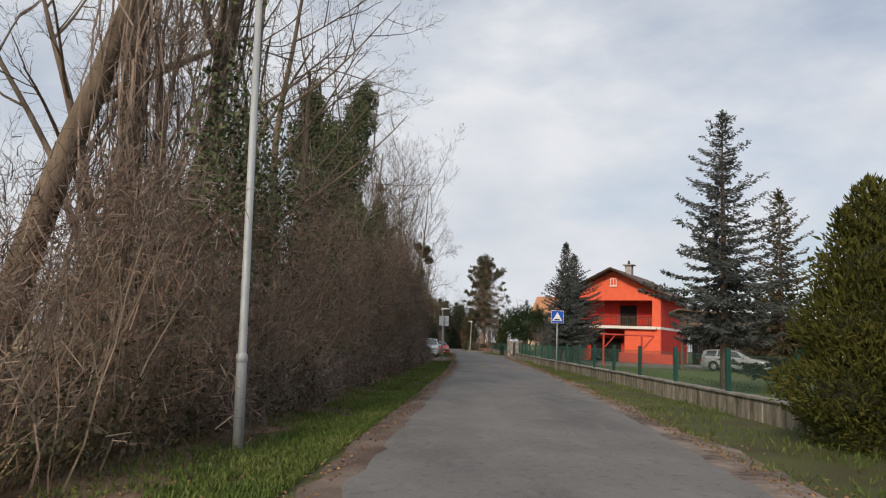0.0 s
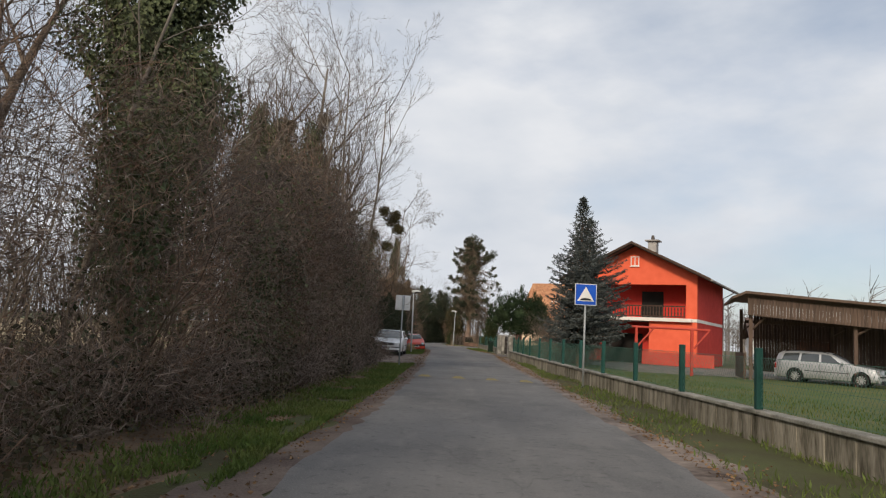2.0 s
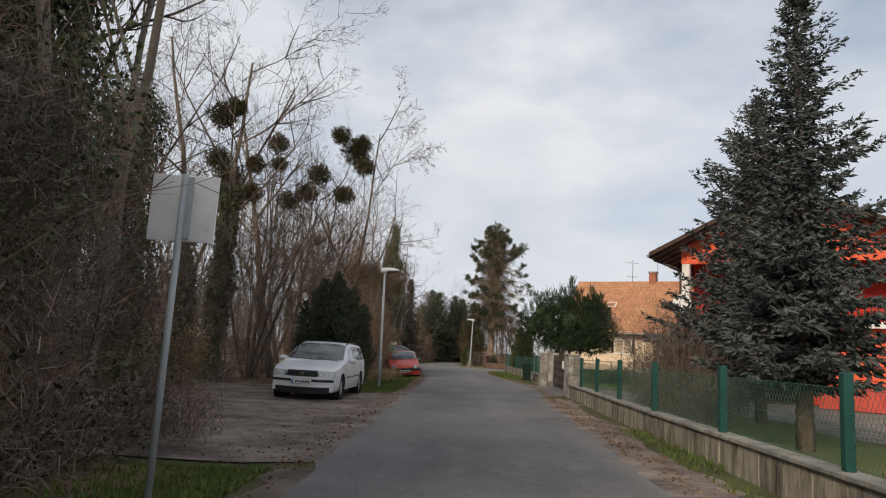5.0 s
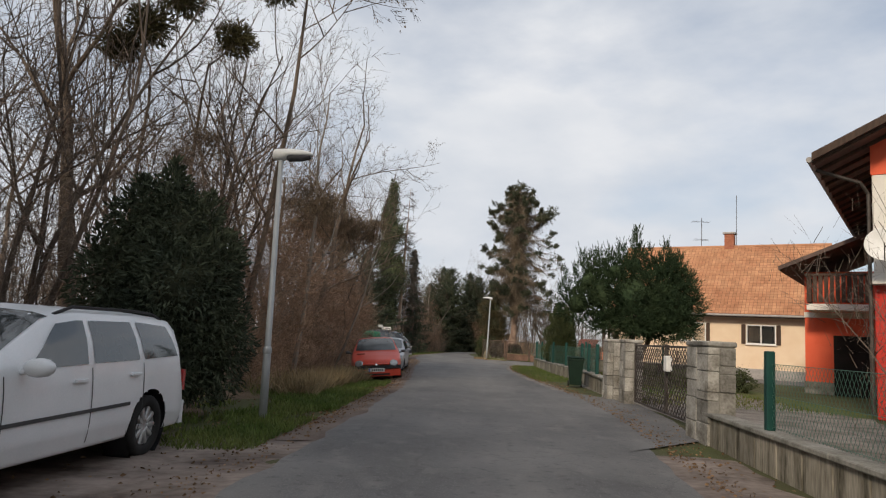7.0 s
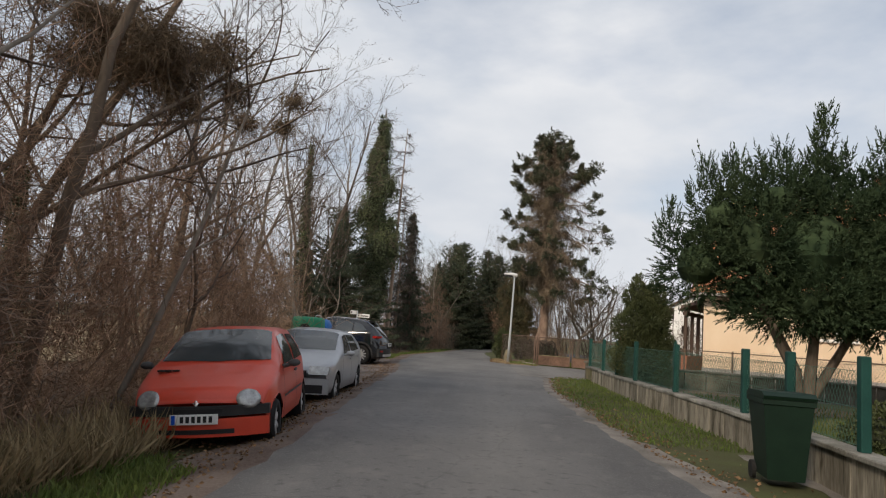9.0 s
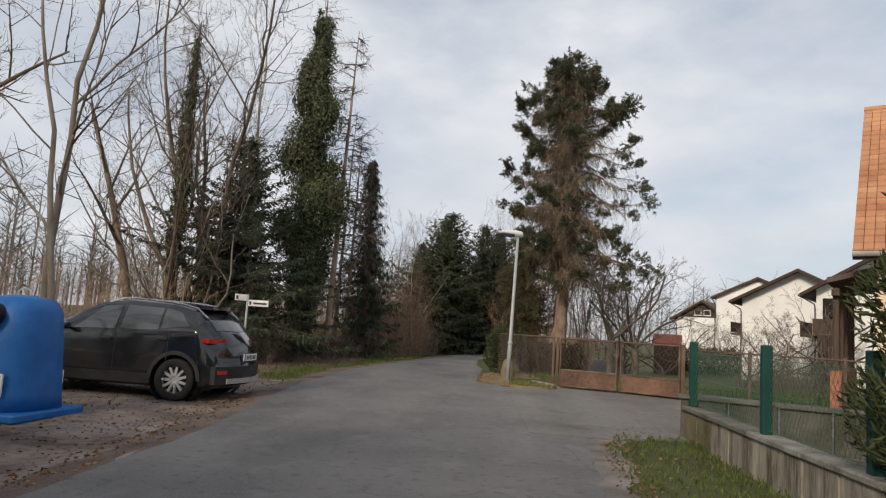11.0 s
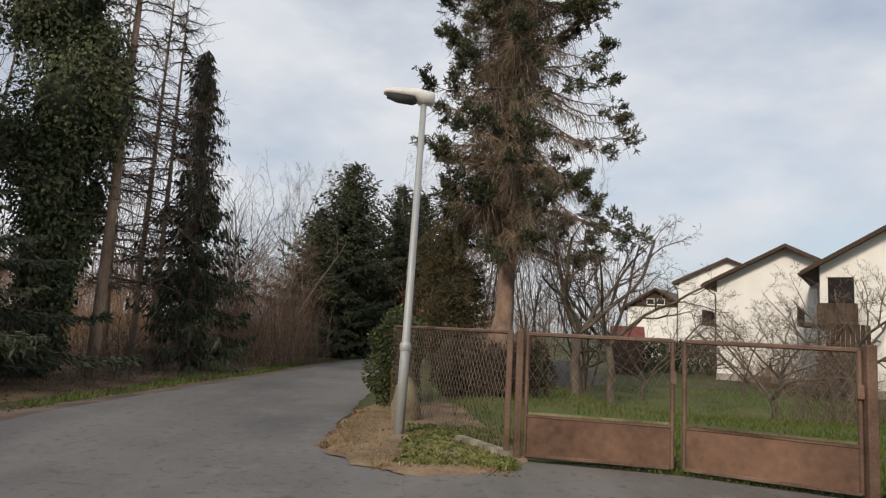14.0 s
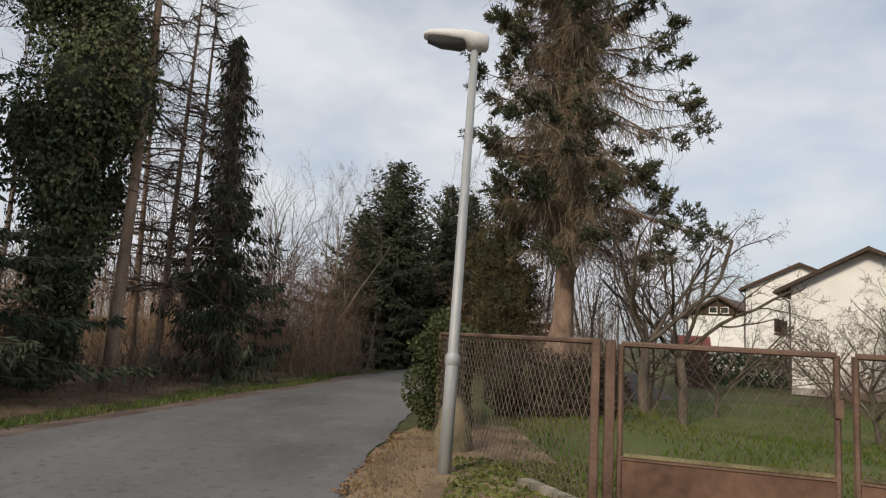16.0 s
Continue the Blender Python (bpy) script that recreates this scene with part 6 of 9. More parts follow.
ob, sh, x = car("crossover_car", "black crossover car parked across the bay, tail to the road", pose(-2.33, 88.45, -0.09, 0, 0, 178), 4.30, 1.80, top, belt, wt, CARBLACK, (0.86, 3.46), 0.335, win, (1.2, 1.95, 1.45, 2.0), (3.72, 4.08, 3.78, 4.02), trim, spokes=11, roof_rails=(2.05, 3.8), tail=0.12)
for s in (1, -1):
    face_box(ob, "tail_lamp", -x + 0.10, *sorted((s * 0.56, s * 0.88)), 0.93, 1.015, TAILLAMP, 0.12, 0.9, "red wrap-round tail lamp", -0.012, 0.11, taper=0.012)
    face_box(ob, "headlamp", x - 0.03, *sorted((s * 0.45, s * 0.8)), 0.66, 0.78, HEADLAMP, 0.12, 0.9, "headlamp", slope=0.4)
    face_box(ob, "reflector", -x + 0.015, *sorted((s * 0.62, s * 0.8)), 0.46, 0.52, TAILLAMP, 0.12, 0.9, "red reflector", -0.05)
bp = face_box(ob, "rear_bumper", -x + 0.0, -0.84, 0.84, 0.30, 0.58, DARKPLASTIC, 0.12, 0.9, "dark plastic rear bumper", depth=-0.03)
face_box(bp, "skid_plate", -x - 0.03, -0.62, 0.62, 0.31, 0.39, RIM, 0.12, 0.9, "silver skid plate", depth=-0.02)
face_box(ob, "spoiler", -x + 0.52, -0.55, 0.55, 1.47, 1.53, CARBLACK, 0.05, 0.9, depth=-0.10, sink=0.2)
plate(ob, -x - 0.012, 0.72, -1)


# ---- bins ----
bn = thing("wheelie_bin", pose(6.62, 71.55, gz(6.5, 71.3), 0, 0, -6) @ Matrix.Diagonal((0.84, 0.9, 0.95, 1)), "dark green wheeled rubbish bin against the wall", "bin")
g = Geo()
v = [(sx * w, sy * d_, z) for w, d_, z in ((0.21, 0.25, 0.08), (0.28, 0.33, 0.86), (0.30, 0.35, 0.87), (0.30, 0.35, 0.92)) for sx, sy in ((-1, -1), (1, -1), (1, 1), (-1, 1))]
g.add(v, [(3, 2, 1, 0)] + [(a * 4 + k, a * 4 + (k + 1) % 4, a * 4 + 4 + (k + 1) % 4, a * 4 + 4 + k) for a in range(3) for k in range(4)] + [(12, 13, 14, 15)])
part("body", g, BINGREEN, bn)
part("lid", Geo().prism([(-0.36, 0.925), (0.36, 0.925), (0.37, 0.95), (0.25, 0.99), (-0.3, 1.0), (-0.38, 0.96)], 0.6, "x", -0.3), BINGREEN, bn, "dark green hinged lid")
for s in (-1, 1):
    part("wheel", Geo().lathe([(0.0, -0.025), (0.1, -0.025), (0.1, 0.025), (0.0, 0.025)], 16, pose(s * 0.24, 0.27, 0.1, 0, 90, 0)), RUBBER, bn)
part("handle", Geo().tube([(-0.24, 0.4, 0.93), (0.24, 0.4, 0.93)], 0.018, 8), BINGREEN, bn)


def container(x, y, turn, material, label, prof, base):
    c = thing("recycling_container", pose(x, y, gz(x, y), 0, 0, turn), label, "container", "recycling containers")
    g = Geo()
    k, v = 16, []
    for r, z in prof:
        for i in range(k):
            t = 2 * math.pi * (i + 0.5) / k
            q = max(abs(math.cos(t)), abs(math.sin(t)))
            v.append((r * math.cos(t) / q ** 0.6, r * math.sin(t) / q ** 0.6, z))
    g.add(v, [(a * k + i, a * k + (i + 1) % k, (a + 1) * k + (i + 1) % k, (a + 1) * k + i) for a in range(len(prof) - 1) for i in range(k)] + [tuple(range(k - 1, -1, -1)), tuple(range((len(prof) - 1) * k, len(prof) * k))])
    part("shell", g, material, c, smooth=True)
    part("base_plate", Geo().box(-base, base, -base, base, 0.0, 0.1, chamfer=0.02), material, c)
    for s in (-1, 1):
        part("opening", Geo().lathe([(0.0, 0.03), (0.12, 0.03), (0.15, 0.05), (0.15, -0.08)], 18, pose(0, s * 0.50, 1.25, -s * 80, 0, 0)), BLACK, c, "round black opening")
        part("notice", Geo().box(-0.3, 0.3, min(s * 0.49, s * prof[1][0] * 1.03), max(s * 0.49, s * prof[1][0] * 1.03), 0.28, 0.55), WHITEPAINT, c, "faded white notice")
    part("lifting_ring", Geo().tube([(0.1 * math.cos(t), 0, 1.52 + 0.07 * math.sin(t)) for t in [2 * math.pi * i / 12 for i in range(13)]], 0.012, 6), GALV, c)


container(-1.64, 82.8, 5, LIDGREEN, "green recycling container behind the parked cars", [(0.40, 0.10), (0.42, 0.3), (0.43, 1.2), (0.45, 1.25), (0.44, 1.52), (0.41, 1.58), (0.2, 1.60)], 0.45)
container(-2.05, 85.3, -4, CONTBLUE, "blue recycling container beside the gravel bay", [(0.52, 0.10), (0.50, 0.3), (0.46, 0.9), (0.42, 1.3), (0.34, 1.45), (0.12, 1.5)], 0.6)

# ---- trees and plants ----
FACE_S = [(3, -3.4), (6.6, -2.7), (9, -2.15), (15, -2.0), (22, -1.7), (26, -1.3), (30, -1.0), (36, -0.8), (46, -0.6)]
TOP_S = [(3, 2.0), (6, 2.6), (9, 3.1), (14, 3.9), (20, 4.3), (28, 4.3), (31, 5.3), (38, 5.4), (42, 4.4), (46, 3.2)]
FACE_N = [(59, -1.5), (63, -1.1), (68, -0.75), (72, -0.9), (80, -0.9)]
TOP_N = [(59, 3.0), (64, 3.4), (70, 3.2), (80, 2.8)]


def grow(rng, start, heading, length, radius, depth, stems, twigs, wander=0.16, rise=0.05, kids=(4, 6), shrink=0.62, spread=0.85, steps=5, low=0.25, taper=0.45):
    """A limb as a bent line with side limbs; thick ones go to stems, the last ones to twigs as straight segments."""
    p, d = np.array(start, float), np.array(heading, float)
    d /= np.linalg.norm(d)
    pts, rad = [p.copy()], [radius]
    for i in range(steps):
        d = d + rng.normal(size=3) * wander + np.array([0, 0, rise])
        d /= np.linalg.norm(d)
        p = p + d * length / steps
        pts.append(p.copy())
        rad.append(radius * (1 - (1 - taper) * (i + 1) / steps))
    if radius > 0.018:
        stems.append((pts, rad))
    else:
        for i in range(steps):
            twigs.append((pts[i], pts[i + 1], rad[i], rad[i + 1]))
    if depth <= 0:
        return
    n = int(rng.integers(kids[0], kids[1] + 1))
    for k in range(n):
        t = low + (1 - low) * (k + rng.random()) / n
        i = min(int(t * steps), steps - 1)
        f = t * steps - i
        q = pts[i] * (1 - f) + pts[i + 1] * f
        along = pts[i + 1] - pts[i]
        along = along / (np.linalg.norm(along) + 1e-9)
        side = np.cross(along, rng.normal(size=3))
        side /= np.linalg.norm(side) + 1e-9
        h = along * (1 - 0.35 * spread) + side * spread * rng.uniform(0.7, 1.1)
        grow(rng, q, h, length * shrink * rng.uniform(0.7, 1.1) * (1.15 - 0.45 * t), max(0.0035, rad[i] * 0.52), depth - 1, stems, twigs, wander * 1.12, rise, kids, shrink, spread, 2 if depth == 1 else max(3, steps - 1), 0.2, taper)


def limb_mesh(g, stems):
    for pts, rad in stems:
        g.tube(pts, rad, 9 if rad[0] > 0.09 else 6 if rad[0] > 0.04 else 4, caps=False)


def twig_mesh(g, twigs, thick=1.0, rng=None):
    """Twigs as stems; the finest as slivers."""
    rng = rng or np.random.default_rng(5)
    for fine in (False, True):
        t = [q for q in twigs if (q[2] < 0.0075) == fine]
        if t:
            ends = [q[0] for q in t], [q[1] for q in t], np.array([q[2] for q in t]) * thick, np.array([q[3] for q in t]) * thick
            g.slivers(*ends, rng) if fine else g.segs(*ends)


def tip_points(twigs, rng, n):
    idx = rng.integers(0, len(twigs), n)
    return np.array([twigs[i][1] for i in idx]), np.array([twigs[i][1] - twigs[i][0] for i in idx])


def ball_leaves(g, rng, centre, radii, n, size, droop=0.0, shell=0.55, width=0.6, flat=False):
    """Leaves scattered through an uneven lump, denser towards its skin; flat: laid along the skin like ivy."""
    d = rng.normal(size=(n, 3))
    d /= np.linalg.norm(d, axis=1, keepdims=True)
    r = shell + (1 - shell) * rng.random(n) ** 0.7
    r *= 1 + 0.22 * np.sin(d[:, 0] * 5 + centre[0] * 3) * np.cos(d[:, 2] * 4 + centre[1])
    at = np.array(centre) + d * r[:, None] * np.array(radii)
    if flat:
        g.leaves(at, d * 0.35 + rng.normal(size=(n, 3)) * 0.5 - np.array([0, 0, 0.9]), size * rng.uniform(0.6, 1.3, n), width, rng, d)
        return
    way = d + rng.normal(size=(n, 3)) * 0.7 - np.array([0, 0, droop])
    g.leaves(at, way, size * rng.uniform(0.6, 1.3, n), width, rng)


def bare_tree(seed, h, r, label, m, bark=None, lean=0.06, depth=4, crown=0.3, ivy=0.0, kids=(4, 6), spread=0.85, forks=1, thick=1.7, deadleaf=0, crook=0.09, az=None, vines=0):
    rng = np.random.default_rng(seed)
    top = thing("bare_tree", m, label, "tree", "leafless trees")
    stems, twigs = [], []
    for k in range(forks):
        a = rng.uniform(0, 2 * math.pi) if az is None else az
        ln = (lean, lean * 0.5)[k == 0] + (0.22 if forks > 1 else 0)
        grow(rng, (0.12 * math.cos(a) * (forks > 1), 0.12 * math.sin(a) * (forks > 1), -0.2), (ln * math.cos(a), ln * math.sin(a), 1), h * rng.uniform(0.85, 1.05), r * (1, 0.8)[forks > 1], depth, stems, twigs, crook, 0.05, kids, 0.5, spread, 9, crown, 0.22)
    g = Geo()
    limb_mesh(g, [s for s in stems if s[1][0] > 0.45 * r])
    part("trunk", g, bark or BARK, top, smooth=True)
    g = Geo()
    limb_mesh(g, [s for s in stems if s[1][0] <= 0.45 * r])
    if g.n:
        part("limb_frame", g, bark or BARK, top, smooth=True)
    g = Geo()
    twig_mesh(g, twigs, thick)
    part("twig_crown", g, TWIG, top)
    if ivy:
        g = Geo()
        n = int(ivy * 5200)
        z = rng.random(n) ** 0.8 * h * min(0.85, 0.35 + ivy * 0.15)
        a = rng.uniform(0, 2 * math.pi, n)
        main = np.array(stems[0][0])
        cx, cy = np.interp(z, main[:, 2], main[:, 0]), np.interp(z, main[:, 2], main[:, 1])
        rr_ = (0.14 + 0.22 * min(ivy, 2.6) * rng.random(n) * (0.7 + 0.4 * np.sin(z * 1.7 + seed) + 0.3 * np.sin(z * 3.9 + a * 2))).clip(0.1)
        at = np.stack([cx + rr_ * np.cos(a), cy + rr_ * np.sin(a), z], 1)
        g.leaves(at, np.stack([np.cos(a), np.sin(a), -0.7 + 0 * a], 1) + rng.normal(size=(n, 3)) * 0.5, 0.11 * rng.uniform(0.6, 1.4, n), 0.8, rng)
        part("ivy", g, IVY, top, "dark ivy climbing the trunk")
    if vines:
        main, a, b, ra = np.array(stems[0][0]), [], [], []
        for k in range(vines):
            ang, off, top_z = rng.uniform(0, 6.3), rng.uniform(0.22, 0.75), rng.uniform(0.25, 0.8) * h
            zz = np.linspace(-0.1, top_z, 15)
            turn = ang + np.cumsum(rng.normal(size=15) * 0.22)
            wide = off * (1.15 - 0.7 * zz / h) + np.cumsum(rng.normal(size=15) * 0.03)
            line = np.stack([np.interp(zz, main[:, 2], main[:, 0]) + wide * np.cos(turn), np.interp(zz, main[:, 2], main[:, 1]) + wide * np.sin(turn), zz], 1)
            a.append(line[:-1]), b.append(line[1:]), ra.append(np.full(14, rng.uniform(0.006, 0.02)))
        a, b, ra = np.concatenate(a), np.concatenate(b), np.concatenate(ra)
        g = Geo().segs(a, b, ra, ra * 0.95)
        who = rng.integers(0, len(a), vines * 45)
        e = rng.normal(size=(len(who), 3)) + np.array([0, 0, -0.2])
        g.slivers(a[who], a[who] + e * rng.uniform(0.08, 0.3, (len(who), 1)), 0.005, 0.002, rng)
        part("vine_stems", g, DARKBRUSH, top, "rope-like bare vine stems round the trunk")
    if deadleaf:
        tp, td = tip_points(twigs, rng, deadleaf)
        g = Geo()
        g.leaves(tp, td + rng.normal(size=tp.shape) * 0.05 - np.array([0, 0, 0.05]), 0.07, 0.6, rng)
        part("withered_leaves", g, DEADLEAF, top, "withered brown leaves")
    return top


def conifer(seed, h, spread, label, m, needle, low=0.6, droop=0.35, boughs=200, sprays=20, prof=0.85, bark=None, name="spruce_tree", ragged=0.2, size=0.15, belly=0.06, hang=0.3):
    """Boughs set singly up the stem, bending down and up again at the tip, each clothed with small sprays."""
    rng = np.random.default_rng(seed)
    top = thing(name, m, label, "tree", "conifers")
    part("trunk", Geo().tube([(0, 0, -0.2), (0, 0, h * 0.5), (0, 0, h * 0.985)], [0.016 * h + 0.02, 0.010 * h, 0.008], 9), bark or REDBARK, top, smooth=True)
    b0, b1, rad, at, way, sz = [], [], [], [], [], []
    for k in range(boughs):
        t = ((k + rng.random()) / boughs) ** 1.12
        z = low + (h - low) * t * 0.985
        a = k * 2.39996 + rng.normal() * 0.3
        lobe = 1 + ragged * (1.4 * noise.noise((math.cos(a) * 1.3 + seed, math.sin(a) * 1.3, z * 0.9)) + 0.6 * rng.normal())
        R = max(0.07, spread * ((1 - t) ** prof + 0.015) * min(1.0, 0.6 + t / belly * 0.4) * max(0.35, lobe))
        dz = R * (0.55 * t ** 1.5 - droop * (1 - t))
        steps = max(2, int(R / 0.22))
        prev = np.array([0, 0, z])
        side = np.array([-math.sin(a), math.cos(a), 0])
        bend = rng.normal() * 0.12
        for s in range(1, steps + 1):
            f = s / steps
            p = np.array([math.cos(a) * R * f, math.sin(a) * R * f, z + dz * f ** 1.1 + 0.16 * R * f ** 3]) + side * bend * R * f * f
            b0.append(prev), b1.append(p), rad.append(0.013 * (1.15 - f) + 0.003)
            out = (p - prev) / (np.linalg.norm(p - prev) + 1e-9)
            u, sd = rng.random((sprays, 1)), rng.choice([-1, 1], sprays)[:, None]
            base = prev * (1 - u) + p * u
            wid = 0.05 + 0.30 * R * (1 - f) * (0.3 + f)
            q = rng.random((sprays, 1))
            at.append(base + sd * side * wid * q + np.array([0, 0, -hang * 0.5]) * wid * q + rng.normal(size=(sprays, 3)) * 0.03)
            way.append(out * 0.8 + sd * side * 0.75 + rng.normal(size=(sprays, 3)) * 0.4 + np.array([0, 0, -hang]))
            sz.append(size * (1.25 - 0.5 * t) * (1.1 - 0.35 * f) * rng.uniform(0.6, 1.3, sprays))
            prev = p
    k2 = 60
    at.append(np.stack([0 * np.ones(k2), 0 * np.ones(k2), h * (0.93 + 0.07 * rng.random(k2))], 1))
    way.append(rng.normal(size=(k2, 3)) * 0.5 + np.array([0, 0, 0.8]))
    sz.append(size * 0.8 * rng.uniform(0.6, 1.2, k2))
    part("bough_frame", Geo().segs(b0, b1, np.array(rad), np.array(rad) * 0.7, 3), bark or REDBARK, top)
    part("needle_crown", Geo().leaves(np.concatenate(at), np.concatenate(way), np.concatenate(sz), 0.36, rng), needle, top)
    return top


def leafy_mass(name, seed, label, category, m, lumps, material, n, size, trunk=None, group="", width=0.5, flat=False, leaders=(), core=0.58, droop=0.1):
    """A dense evergreen crown: inner lumps under many overlapping sprays, with pointed leaders."""
    rng = np.random.default_rng(seed)
    top = thing(name, m, label, category, group)
    if trunk:
        g = Geo()
        for t in trunk:
            g.tube(t[0], t[1], 8, caps=False)
        part("trunk", g, BARK, top, smooth=True)
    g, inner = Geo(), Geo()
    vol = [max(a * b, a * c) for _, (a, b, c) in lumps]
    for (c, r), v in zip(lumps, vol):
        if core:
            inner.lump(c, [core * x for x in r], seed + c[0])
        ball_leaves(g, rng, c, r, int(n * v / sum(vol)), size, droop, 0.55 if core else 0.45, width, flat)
    for x, y, z, hh in leaders:
        k = int(260 * hh)
        u, a = rng.random(k), rng.uniform(0, 6.3, k)
        rr_ = 0.30 * (1 - u) ** 0.8 * rng.random(k)
        g.leaves(np.stack([x + rr_ * np.cos(a), y + rr_ * np.sin(a), z + hh * u], 1), np.stack([np.cos(a), np.sin(a), 0.5 + u], 1) + rng.normal(size=(k, 3)) * 0.3, size * rng.uniform(0.8, 1.6, k), width, rng)
    part("crown", g, material, top)
    # solid dark lumps, added so the crown reads as shaded inside
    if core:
        part("inner_foliage", inner, INNER, top, "solid lumps that stand for the shaded inside of the crown")
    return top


def brush(name, seed, patches, material, label, count, h, r=0.009, side=9, lean=0.12, lo=0.12, wander=0.10, fine=60):
    """A thicket: upright thin stems with forked side twigs and fine spray between them, one mesh."""
    rng = np.random.default_rng(seed)
    tot = sum(p[4] for p in patches)
    n = [int(count * p[4] / tot) for p in patches]
    box = np.repeat(np.array([p[:4] for p in patches], float), n, axis=0)
    hh = np.repeat([p[5] for p in patches], n)
    k = len(box)
    x = box[:, 0] + (box[:, 1] - box[:, 0]) * rng.random(k)
    y = box[:, 2] + (box[:, 3] - box[:, 2]) * rng.random(k)
    at = np.stack([x, y, np.array([gz(u, w) for u, w in zip(x, y)]) - 0.05], 1)
    ln = h * hh * rng.uniform(0.35, 1.1, k)
    rad = r * rng.uniform(0.5, 1.7, k)
    d = np.concatenate([rng.normal(size=(k, 2)) * lean, np.ones((k, 1))], 1)
    a, b, ra, rb, fa, fb, fr = [], [], [], [], [], [], []
    steps = 6
    for s in range(steps):
        d = d + rng.normal(size=(k, 3)) * wander * np.array([1, 1, 0.4])
        d /= np.linalg.norm(d, axis=1, keepdims=True)
        q = at + d * (ln / steps)[:, None]
        f0, f1 = 1 - 0.8 * s / steps, 1 - 0.8 * (s + 1) / steps
        a.append(at), b.append(q), ra.append(rad * f0), rb.append(rad * f1)
        per = max(1, round(side / steps))
        for _ in range(per):
            f = rng.random((k, 1))
            o = at * (1 - f) + q * f
            keep = ((s + f[:, 0]) / steps > lo) & (rng.random(k) < side / steps / per)
            e = d * 0.9 + rng.normal(size=(k, 3)) * 0.5
            e /= np.linalg.norm(e, axis=1, keepdims=True)
            l2 = (np.minimum(ln, 3.5) * rng.uniform(0.07, 0.24, k))[:, None]
            mid = o + e * l2 * 0.5
            for fork in (0, 1):
                e2 = e + rng.normal(size=(k, 3)) * 0.35
                end = mid + e2 / np.linalg.norm(e2, axis=1, keepdims=True) * l2 * rng.uniform(0.4, 0.7, (k, 1))
                kk = keep if fork == 0 else keep & (rng.random(k) < 0.6)
                fa.append(mid[kk]), fb.append(end[kk]), fr.append(rad[kk] * 0.24)
            fa.append(o[keep]), fb.append(mid[keep]), fr.append(rad[keep] * 0.34)
        at = q
    m = k * fine
    if m:
        who, s, f = rng.integers(0, k, m), rng.integers(0, steps, m), rng.random((m, 1))
        A, B = np.stack(a), np.stack(b)
        o = A[s, who] * (1 - f) + B[s, who] * f + rng.normal(size=(m, 3)) * np.array([0.28, 0.28, 0.15])
        e = rng.normal(size=(m, 3)) * 0.55 + np.array([0, 0, 0.8])
        fa.append(o), fb.append(o + e * rng.uniform(0.08, 0.30, (m, 1))), fr.append(rng.uniform(0.0025, 0.0055, m))
    g = Geo()
    g.segs(np.concatenate(a), np.concatenate(b), np.concatenate(ra), np.concatenate(rb))
    fr = np.concatenate(fr)
    g.slivers(np.concatenate(fa), np.concatenate(fb), fr, fr * 0.45, rng)
    return tagged(part(name, g, material), label, "thicket", kind="stuff")


def tangle(name, seed, at, way, material, label, per=45, ln=(0.15, 0.5), spread=0.24, r=(0.0028, 0.0065)):
    """Matted fine twigs: clumps of short bent shoots, each clump combed its own way."""
    rng = np.random.default_rng(seed)
    m = len(at) * per
    who = np.repeat(np.arange(len(at)), per)
    o = at[who] + rng.normal(size=(m, 3)) * spread
    o[:, 2] = np.abs(o[:, 2])
    d = way[who] + rng.normal(size=(m, 3)) * 0.42
    d /= np.linalg.norm(d, axis=1, keepdims=True)
    l2 = rng.uniform(*ln, (m, 1)) * 0.5
    mid = o + d * l2
    d2 = d + rng.normal(size=(m, 3)) * 0.55
    d2 /= np.linalg.norm(d2, axis=1, keepdims=True)
    rad = rng.uniform(*r, m)
    g = Geo().slivers(np.concatenate([o, mid]), np.concatenate([mid, mid + d2 * l2]), np.concatenate([rad, rad * 0.8]), np.concatenate([rad * 0.8, rad * 0.35]), rng)
    return tagged(part(name, g, material), label, "thicket", kind="stuff")


def hedge_spots(seed, k, y0, y1, face, height, depth=1.0, low=0.0, zpow=0.85, open_to=0.0):
    """Clump centres behind a wavering thicket face, under a broken top; gappy where y is less than open_to."""
    rng = np.random.default_rng(seed)
    y = rng.uniform(y0, y1, k)
    fx = np.interp(y, *zip(*face)) - 0.25 - 0.2 * np.sin(y * 1.15 + seed) - 0.12 * np.sin(y * 2.9)
    top = np.interp(y, *zip(*height)) * (1 + 0.16 * np.sin(y * 1.7 + seed) + 0.12 * np.sin(y * 4.1) + 0.08 * rng.normal(size=k))
    z = low + (top - low) * rng.random(k) ** zpow
    x = fx - np.abs(rng.normal(size=k)) * depth - 0.35 * (z / 4.0) ** 2 * rng.random(k)
    way = rng.normal(size=(k, 3)) * np.array([0.6, 0.75, 0.5]) + np.array([0.15, 0, 0.5])
    gr = np.array([gz(u, w) for u, w in zip(x, y)])
    gap = np.array([noise.noise((v * 0.75, w * 0.8, 7.0)) for v, w in zip(y, z)])
    keep = (gap + 0.25 * rng.normal(size=k) > 0.12 * np.minimum(z / 1.5, 1) - 0.15) | (y > open_to + 4 * rng.normal(size=k)) | (z < 0.7)
    return np.stack([x, y, z + gr], 1)[keep], way[keep]


def at_ground(x, y, turn=0.0, s=1.0, sink=0.0):
    return Matrix.Translation((x, y, gz(x, y) - sink)) @ Matrix.Rotation(radians(turn), 4, "Z") @ Matrix.Scale(s, 4)


